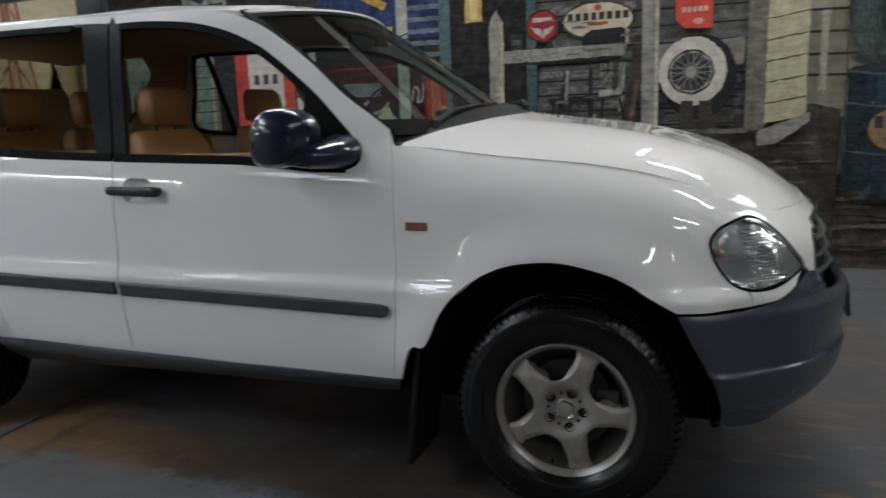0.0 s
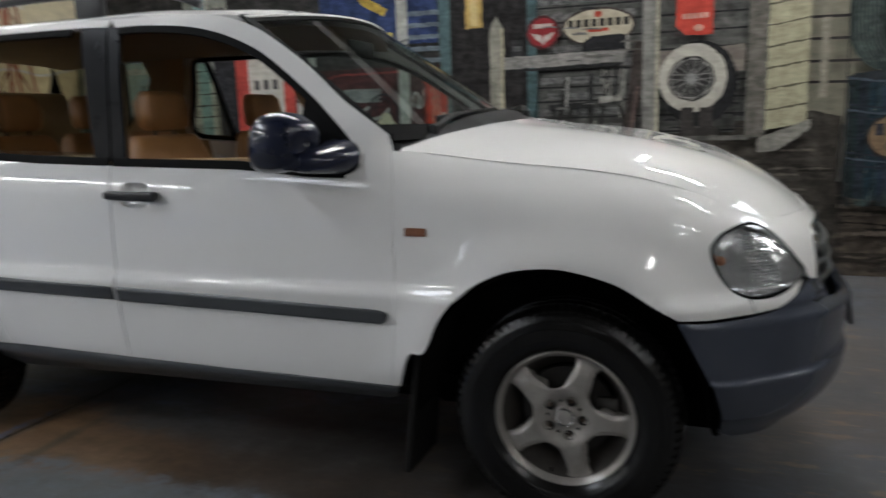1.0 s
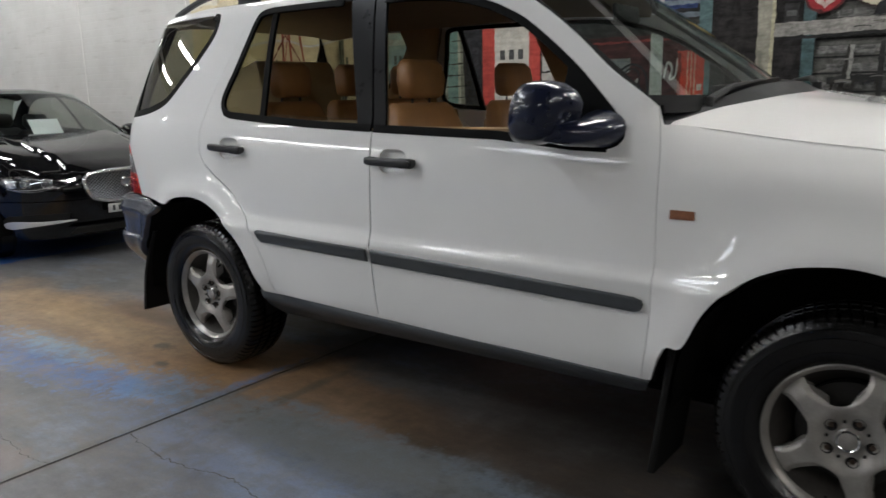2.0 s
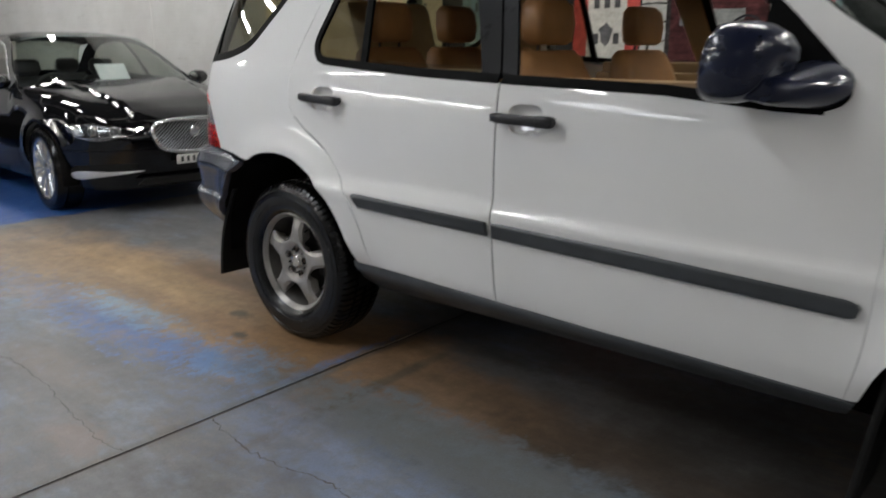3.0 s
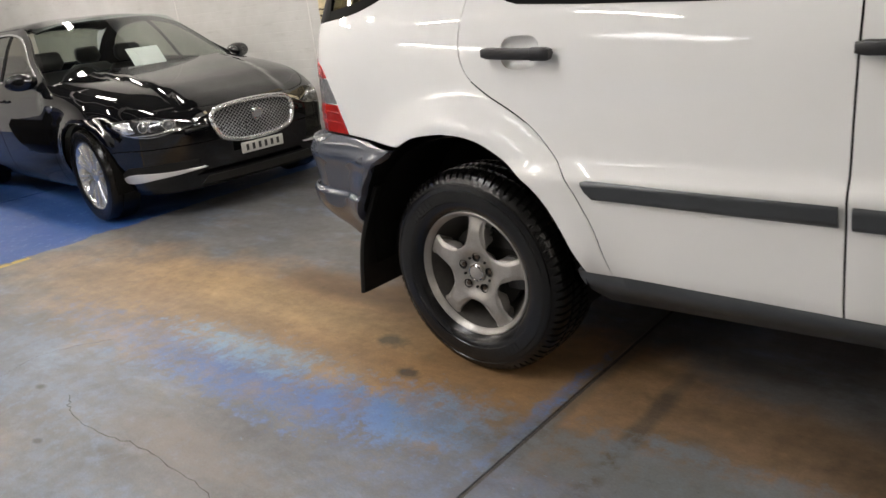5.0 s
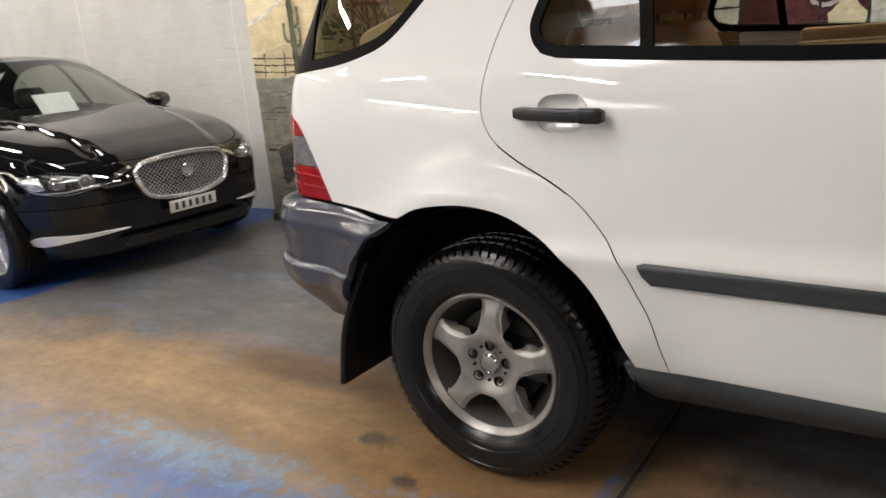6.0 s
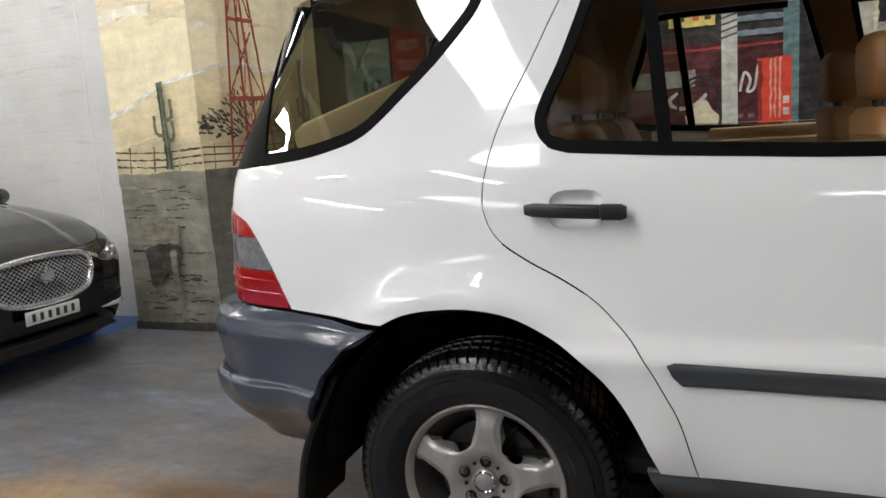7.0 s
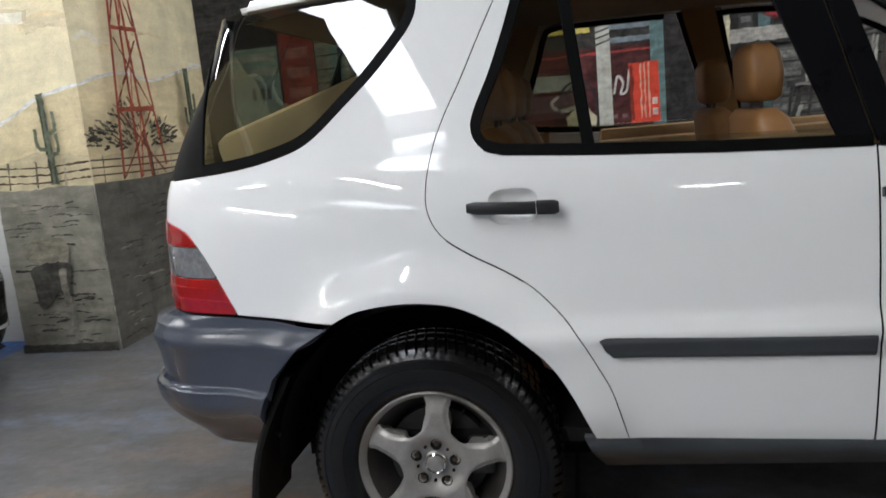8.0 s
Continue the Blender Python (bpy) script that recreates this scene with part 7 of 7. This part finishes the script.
for k in range(5):
    st.stroke("chair_spindle", [(0.985 + k * 0.036, 1.43), (0.99 + k * 0.038, 1.655)], 0.011, (0.035, 0.033, 0.03) if k % 2 else (0.27, 0.26, 0.23), smoothed=0)
for a, b in ((0.60, 0.56), (0.74, 0.70), (0.88, 0.92), (1.00, 0.97), (1.14, 1.18)):
    st.stroke("chair_leg", [(a, 1.36), (b, 1.09)], 0.020, (0.030, 0.028, 0.026), smoothed=0)
st.stroke("chair_stretcher", [(0.60, 1.20), (0.90, 1.21)], 0.014, (0.05, 0.046, 0.042), smoothed=0)
for k in range(26):
    z, a = 1.16 + rnd.random() * 1.2, rnd.uniform(0.48, 1.18)
    st.stroke("board_wear", [(a, z), (a + 0.05, z + 0.006), (a + rnd.uniform(0.08, 0.2), z)], rnd.uniform(0.006, 0.02), rnd.choice(((0.20, 0.20, 0.19), (0.04, 0.04, 0.04), (0.15, 0.145, 0.13))))
for k in range(14):
    z, a = 1.14 + rnd.random() * 0.5, rnd.choice((1.45, 1.92)) + rnd.random() * 0.08
    st.stroke("board_wear", [(a, z), (a + 0.04, z + 0.005), (a + 0.09, z)], rnd.uniform(0.006, 0.02), rnd.choice(((0.17, 0.17, 0.16), (0.035, 0.035, 0.035))))
st.rect("small_can", 1.03, 1.13, 1.08, 1.16, (0.12, 0.12, 0.12))
st.rect("porch_post", 1.305, 1.425, 1.08, 2.75, (0.24, 0.235, 0.215), var=0.25)
st.rect("post_light", 1.405, 1.432, 1.10, 2.75, (0.44, 0.42, 0.32))
st.poly("porch_back", [(1.43, 1.60), (2.06, 1.58), (2.06, 1.78), (1.43, 1.76)], (0.20, 0.175, 0.15), var=0.2)
st.rect("red_poster", 1.555, 1.825, 1.865, 2.25, (0.48, 0.065, 0.045), var=0.16)
for k in range(5):
    st.rect("poster_bar", 1.60 + k * 0.040, 1.628 + k * 0.040, 1.99, 2.03, (0.56, 0.36, 0.30))
st.oval("poster_mark", 1.72, 1.92, 0.036, 0.026, (0.50, 0.30, 0.24))
st.poly("poster_corner", [(1.555, 1.865), (1.63, 1.865), (1.555, 1.94)], (0.06, 0.05, 0.05))
# whitewall tyre and boots
st.oval("black_tyre", 1.735, 1.50, 0.275, 0.325, (0.020, 0.020, 0.021), n=40)
st.oval("white_tyre_wall", 1.685, 1.545, 0.252, 0.262, (0.50, 0.475, 0.41), n=40, var=0.14)
st.oval("tyre_hub", 1.675, 1.540, 0.160, 0.158, (0.045, 0.043, 0.042), n=36)
for r0, w, c in ((0.166, 0.012, (0.03, 0.03, 0.03)), (0.150, 0.010, (0.32, 0.31, 0.29))):
    for q in range(4):
        st.stroke("rim_ring", [(1.675 + r0 * math.cos(t), 1.54 + r0 * math.sin(t)) for t in np.linspace(q * math.pi / 2, (q + 1) * math.pi / 2 + 0.02, 9)], w, c, smoothed=0)
for k in range(26):
    a = 2 * math.pi * k / 26
    e = a + (0.55 if k % 2 else -0.55)
    st.stroke("wire_spoke", [(1.675 + 0.035 * math.cos(e), 1.545 + 0.035 * math.sin(e)), (1.675 + 0.145 * math.cos(a), 1.54 + 0.143 * math.sin(a))], 0.006, (0.24, 0.235, 0.22), smoothed=0)
st.oval("hub_centre", 1.675, 1.54, 0.042, 0.040, (0.30, 0.30, 0.29), n=16)
for a in (1.65, 1.79):
    st.poly("boot", [(a - 0.05, 1.32), (a + 0.05, 1.32), (a + 0.05, 1.18), (a + 0.11, 1.14), (a + 0.11, 1.10), (a - 0.05, 1.10)], (0.050, 0.045, 0.042))
st.rect("porch_edge", 1.43, 2.10, 1.06, 1.10, (0.16, 0.155, 0.14))
# corner post and yellow boards
st.poly("corner_post", [(2.075, 1.08), (2.215, 1.08), (2.235, 2.75), (2.085, 2.75)], (0.155, 0.145, 0.125), var=0.3)
for k in range(12):
    z = 1.13 + k * 0.155
    d = 0.045
    st.poly("yellow_board", [(2.215, z), (2.50, z + d), (2.495, z + d + 0.147), (2.218, z + 0.147)], (0.40, 0.375, 0.255), var=0.18)
    st.stroke("board_line", [(2.215, z + 0.148), (2.495, z + d + 0.149)], 0.012, (0.12, 0.11, 0.075))
st.poly("corner_stone", [(2.17, 0.965), (2.30, 0.975), (2.53, 1.14), (2.53, 1.21), (2.30, 1.12), (2.17, 1.07)], (0.25, 0.24, 0.21), var=0.25)
# fence, cactus, barrels
for z in (1.455, 1.605, 1.765, 1.92):
    st.stroke("fence_wire", [(2.50, z + 0.02), (3.3, z + 0.012), (5.5, z + 0.03), (8.5, z)], 0.020, (0.040, 0.036, 0.034))
for x in (2.60, 3.56, 4.7, 5.9, 7.1):
    st.rect("fence_post", x - 0.025, x + 0.025, 1.36, 1.93, (0.30, 0.28, 0.22), var=0.25)
cact = ((0.045, 0.060, 0.055), (0.028, 0.038, 0.036), (0.065, 0.125, 0.105))
st.poly("painted_cactus", [(2.93, 1.55), (2.84, 1.62), (2.76, 1.76), (2.75, 2.1), (2.80, 2.5), (2.92, 2.6), (3.0, 2.2), (3.05, 2.6), (3.25, 2.65), (3.40, 2.45), (3.42, 2.1), (3.36, 1.80), (3.22, 1.62), (3.10, 1.55)], cact[0], smoothed=5)
st.poly("painted_cactus", [(2.96, 1.54), (2.92, 1.8), (2.95, 2.5), (3.05, 2.6), (3.10, 2.2), (3.12, 1.8), (3.12, 1.54)], cact[1], smoothed=5)
st.poly("painted_cactus", [(3.22, 1.66), (3.34, 1.82), (3.385, 2.1), (3.36, 2.45), (3.30, 2.2), (3.26, 1.9), (3.16, 1.72)], cact[2], smoothed=5)
for k in range(7):
    a = 2.80 + k * 0.025
    st.stroke("cactus_rib", [(a + 0.08, 1.60), (a, 1.80), (a - 0.01, 2.2)], 0.007, (0.11, 0.13, 0.12))
for k in range(6):
    a = 3.15 + k * 0.035
    st.stroke("cactus_rib", [(a - 0.02, 1.62), (a + 0.03, 1.85), (a + 0.02, 2.3)], 0.007, (0.12, 0.20, 0.17))
st.stroke("cactus_stub", [(3.29, 1.54), (3.285, 1.66), (3.25, 1.72)], 0.05, (0.16, 0.19, 0.17))


def barrel(x0, x1, z0, z1, shades, rib, bow=0.035):
    k = np.linspace(0, len(shades) - 1, 26)
    shades = [tuple(np.interp(t, range(len(shades)), [c[i] for c in shades]) * rnd.uniform(0.75, 1.2) for i in range(3)) for t in k]
    n = len(shades)
    low = lambda x: z0 - bow * (1 - ((x - (x0 + x1) / 2) / ((x1 - x0) / 2)) ** 2)
    for i, c in enumerate(shades):
        a, b = x0 + (x1 - x0) * i / n, x0 + (x1 - x0) * (i + 1) / n
        st.poly("painted_barrel", [(a, low(a)), ((a + b) / 2, low((a + b) / 2)), (b + 0.004, low(b)), (b + 0.004, z1), (a, z1)], c, var=0.42, scale=6)
    st.oval("barrel_lid", (x0 + x1) / 2, z1, (x1 - x0) / 2 + 0.01, 0.04, (0.030, 0.034, 0.038))
    st.stroke("barrel_rim", [(x0 - 0.01, z1 - 0.005), ((x0 + x1) / 2, z1 - 0.045), (x1 + 0.01, z1 - 0.005)], 0.018, rib)
    for f in (0.26, 0.31, 0.36, 0.66, 0.71, 0.76):
        z = z0 + (z1 - z0) * f
        st.stroke("barrel_rib", [(x0, z + 0.015), ((x0 + x1) / 2, z - bow * 0.6), (x1, z + 0.015)], 0.013, rib if f in (0.31, 0.71) else (0.03, 0.035, 0.045))


barrel(2.765, 3.395, 0.63, 1.50, [(0.018, 0.024, 0.030), (0.026, 0.036, 0.046), (0.024, 0.038, 0.056), (0.036, 0.050, 0.066), (0.028, 0.060, 0.105), (0.055, 0.125, 0.215), (0.12, 0.21, 0.29), (0.10, 0.17, 0.22)], (0.08, 0.10, 0.125))
st.oval("orange_label", 3.105, 1.065, 0.205, 0.172, (0.045, 0.035, 0.03))
st.oval("orange_label", 3.105, 1.065, 0.188, 0.156, (0.25, 0.17, 0.10), var=0.18)
for k in range(4):
    st.rect("label_bar", 2.955 + k * 0.080, 3.012 + k * 0.080, 1.075, 1.160, (0.045, 0.045, 0.055))
words = bpy.data.curves.new("oil_word", "FONT")
words.body, words.size, words.align_x = "OIL", 0.098, "CENTER"
words_ob = bpy.data.objects.new("oil_word", words)
scene.collection.objects.link(words_ob)
bpy.context.view_layer.update()
word_mesh = bpy.data.meshes.new_from_object(words_ob.evaluated_get(bpy.context.evaluated_depsgraph_get()))
bpy.data.objects.remove(words_ob)
st.layer += 1
verts = [tuple(v.co) for v in word_mesh.vertices]
link("painted_word", [st.place(3.105 + x * 1.1, 0.962 + y, 0.002 + 0.00025 * st.layer) for x, y, _ in verts], [tuple(q.vertices) for q in word_mesh.polygons], tint((0.045, 0.045, 0.055)), mural_wall, soft=False)
barrel(3.475, 4.13, 0.63, 1.385, [(0.030, 0.030, 0.027), (0.055, 0.054, 0.042), (0.085, 0.080, 0.058), (0.060, 0.056, 0.042), (0.11, 0.095, 0.05), (0.27, 0.20, 0.045), (0.34, 0.26, 0.06), (0.22, 0.17, 0.06)], (0.16, 0.15, 0.11))
st.poly("shell_label", [(3.77, 0.865), (3.70, 0.89), (3.63, 0.97), (3.62, 1.06), (3.68, 1.13), (3.77, 1.155), (3.86, 1.13), (3.92, 1.06), (3.91, 0.97), (3.84, 0.89)], (0.32, 0.18, 0.045), var=0.15, smoothed=4)
for k in range(5):
    st.rect("label_bar", 3.675 + k * 0.042, 3.703 + k * 0.042, 1.01, 1.075, (0.16, 0.06, 0.03))
for k in range(110):
    x = rnd.uniform(2.76, 5.4)
    h = rnd.uniform(0.05, 0.15)
    st.poly("grass_tuft", [(x - 0.014, 0.56), (x + 0.014, 0.56), (x + rnd.uniform(-0.05, 0.05), 0.56 + h)], rnd.choice(((0.045, 0.06, 0.06), (0.075, 0.105, 0.10), (0.03, 0.036, 0.036))), var=0.2)
st.rect("panel_seam", 2.744, 2.752, 0, 2.5, (0.03, 0.03, 0.03))
st.rect("panel_seam", 3.415, 3.421, 0, 0.72, (0.05, 0.045, 0.04))

# desert on the pier: its front, then its side
CREAM, DUNE, SAND, EARTH = (0.76, 0.68, 0.47), (0.68, 0.58, 0.37), (0.57, 0.49, 0.32), (0.235, 0.225, 0.185)
front = Painted(pier, lambda a, z, l: (a, 1.55 - l, z))
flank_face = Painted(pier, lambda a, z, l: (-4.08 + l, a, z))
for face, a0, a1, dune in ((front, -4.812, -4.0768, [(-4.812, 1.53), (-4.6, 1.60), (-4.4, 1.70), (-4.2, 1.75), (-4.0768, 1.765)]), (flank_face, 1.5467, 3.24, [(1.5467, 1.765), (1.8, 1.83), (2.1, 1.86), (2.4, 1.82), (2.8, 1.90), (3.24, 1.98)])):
    face.rect("painted_sky", a0, a1, 1.2, H, CREAM, var=0.10, scale=2)
    for k in range(16):
        z, a = rnd.uniform(1.95, 3.6), rnd.uniform(a0, a1)
        w = min(rnd.uniform(0.12, 0.4), a - a0, a1 - a)
        if w > 0.05:
            face.stroke("cloud_stroke", [(a - w, z), (a, z + rnd.uniform(0, 0.06)), (a + w, z + rnd.uniform(-0.02, 0.03))], rnd.uniform(0.02, 0.07), rnd.choice(((0.62, 0.54, 0.37), (0.78, 0.74, 0.62), (0.68, 0.57, 0.36), (0.76, 0.66, 0.42))), var=0.12)
    top = [tuple(q) for q in spline(dune, 6)]
    face.poly("painted_dune", [(a0, 1.14)] + top + [(a1, 1.14)], DUNE, var=0.13, scale=3)
    face.stroke("dune_light", [(p[0], p[1] - 0.008) for p in top], 0.022, (0.80, 0.77, 0.68), smoothed=0)
    face.poly("painted_sand", [(a0, 1.10), (a0, 1.28), ((a0 + a1) / 2, 1.36), (a1, 1.31), (a1, 1.10)], SAND, var=0.15, scale=3)
    # the ground has a darker colour on the side face than in front
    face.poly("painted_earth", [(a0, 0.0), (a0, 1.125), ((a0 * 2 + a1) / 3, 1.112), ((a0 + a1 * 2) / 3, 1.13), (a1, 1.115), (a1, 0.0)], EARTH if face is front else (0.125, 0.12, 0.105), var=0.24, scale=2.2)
    for z in (1.165, 1.215, 1.265):
        face.stroke("fence_wire", [(a0, z + 0.01), ((a0 + a1) / 2, z - 0.008), (a1, z + 0.008)], 0.011, (0.11, 0.085, 0.06))
    for k in range(int((a1 - a0) / 0.21)):
        a = a0 + 0.12 + k * 0.21
        face.stroke("fence_stake", [(a, 1.125), (a + 0.01, 1.30)], 0.014, rnd.choice(((0.36, 0.31, 0.23), (0.16, 0.13, 0.10))))
    for k in range(80):
        a, z = rnd.uniform(a0 + 0.1, a1 - 0.1), rnd.uniform(0.06, 1.05)
        w = rnd.uniform(0.03, 0.11)
        face.stroke("earth_stroke", [(a - w, z), (a, z + rnd.uniform(0, 0.012)), (a + w, z + rnd.uniform(-0.01, 0.01))], rnd.uniform(0.004, 0.013), rnd.choice(((0.06, 0.058, 0.05), (0.24, 0.225, 0.18), (0.09, 0.085, 0.072))), var=0.4)


def cactus(face, a, z0, z1, k=1.0):
    g, d = (0.135, 0.150, 0.105), (0.055, 0.060, 0.045)
    face.stroke("painted_cactus", [(a + 0.02, z0), (a + 0.005, (z0 + z1) / 2), (a, z1 - 0.02), (a, z1)], 0.066 * k, g, var=0.3)
    face.stroke("cactus_stripe", [(a - 0.012, z0), (a - 0.014, z1 - 0.03)], 0.018 * k, d)
    face.stroke("cactus_stripe", [(a + 0.026, z0), (a + 0.018, z1 - 0.1)], 0.010 * k, d)
    for s, zb, zt in ((-1, z0 + 0.23, z0 + 0.37), (1, z0 + 0.19, z0 + 0.33), (1, z0 + 0.33, z0 + 0.47)):
        face.stroke("cactus_arm", [(a, zb), (a + s * 0.06, zb + 0.01), (a + s * 0.075, zb + 0.05), (a + s * 0.072, zt)], 0.036 * k, g, var=0.3)


cactus(front, -4.345, 1.14, 1.72, 0.72)
front.poly("painted_rock", [(-4.66, 0.66), (-4.62, 0.76), (-4.50, 0.79), (-4.36, 0.78), (-4.33, 0.70), (-4.36, 0.62), (-4.52, 0.60)], (0.22, 0.205, 0.16), smoothed=4, var=0.3)
front.poly("dark_rock", [(-4.62, 0.60), (-4.34, 0.62), (-4.35, 0.50), (-4.40, 0.36), (-4.46, 0.42), (-4.60, 0.30), (-4.63, 0.45)], (0.07, 0.066, 0.058), smoothed=3, var=0.4)
front.stroke("painted_stump", [(-4.40, 0.58), (-4.40, 0.40), (-4.36, 0.02)], 0.05, (0.215, 0.20, 0.165), var=0.35)
front.rect("skirting_dirt", -4.812, -4.0768, 0, 0.06, (0.075, 0.072, 0.065))
# bush, lattice tower, second cactus on the side
for k in range(240):
    t = rnd.uniform(-1, 1)
    a, z = 2.03 + t * 0.50, 1.38 + rnd.uniform(-0.06, 0.30) * (1 - 0.75 * abs(t))
    d = math.atan2(z - 1.30, a - 2.03) + rnd.uniform(-0.5, 0.5)
    ln = rnd.uniform(0.03, 0.075)
    flank_face.stroke("bush_leaf", [(a, z), (a + ln * math.cos(d), z + ln * 0.7 * math.sin(d))], rnd.uniform(0.008, 0.017), rnd.choice(((0.075, 0.072, 0.055), (0.13, 0.122, 0.092), (0.05, 0.048, 0.04))), smoothed=0)
flank_face.stroke("bush_trunk", [(2.12, 1.12), (2.10, 1.30), (2.06, 1.42)], 0.04, (0.07, 0.062, 0.05))
RUSTY = (0.30, 0.075, 0.045)
legs = (((1.76, 1.13), (1.93, 2.75)), ((1.96, 1.12), (1.985, 2.75)), ((2.10, 1.12), (2.00, 2.75)), ((2.30, 1.19), (2.06, 2.75)))
for (a, z), (b, t) in legs:
    flank_face.stroke("tower_leg", [(a, z), (b, t)], 0.026, RUSTY, smoothed=0, var=0.3)
for z, h in ((1.595, 0.024), (2.14, 0.022), (2.55, 0.02)):
    k = (z - 1.13) / 1.62
    flank_face.stroke("tower_rung", [(1.76 + 0.17 * k - 0.01, z), (2.30 - 0.24 * k + 0.02, z + 0.005)], h * 1.3, RUSTY, smoothed=0)
for z in (1.13, 1.62, 2.16):
    k, k2 = (z - 1.13) / 1.62, (z + 0.45 - 1.13) / 1.62
    for q in (0, 1):
        p = ((1.76 + 0.17 * k, z), (2.26 - 0.24 * k2, z + 0.45)) if q == 0 else ((2.28 - 0.24 * k, z), (1.78 + 0.17 * k2, z + 0.45))
        flank_face.stroke("tower_brace", list(p), 0.016, (0.20, 0.055, 0.035), smoothed=0)
    flank_face.stroke("tower_brace", [(1.98, z), (2.06, z + 0.45)], 0.014, (0.36, 0.10, 0.06), smoothed=0)
cactus(flank_face, 2.76, 1.24, 1.90, 1.1)
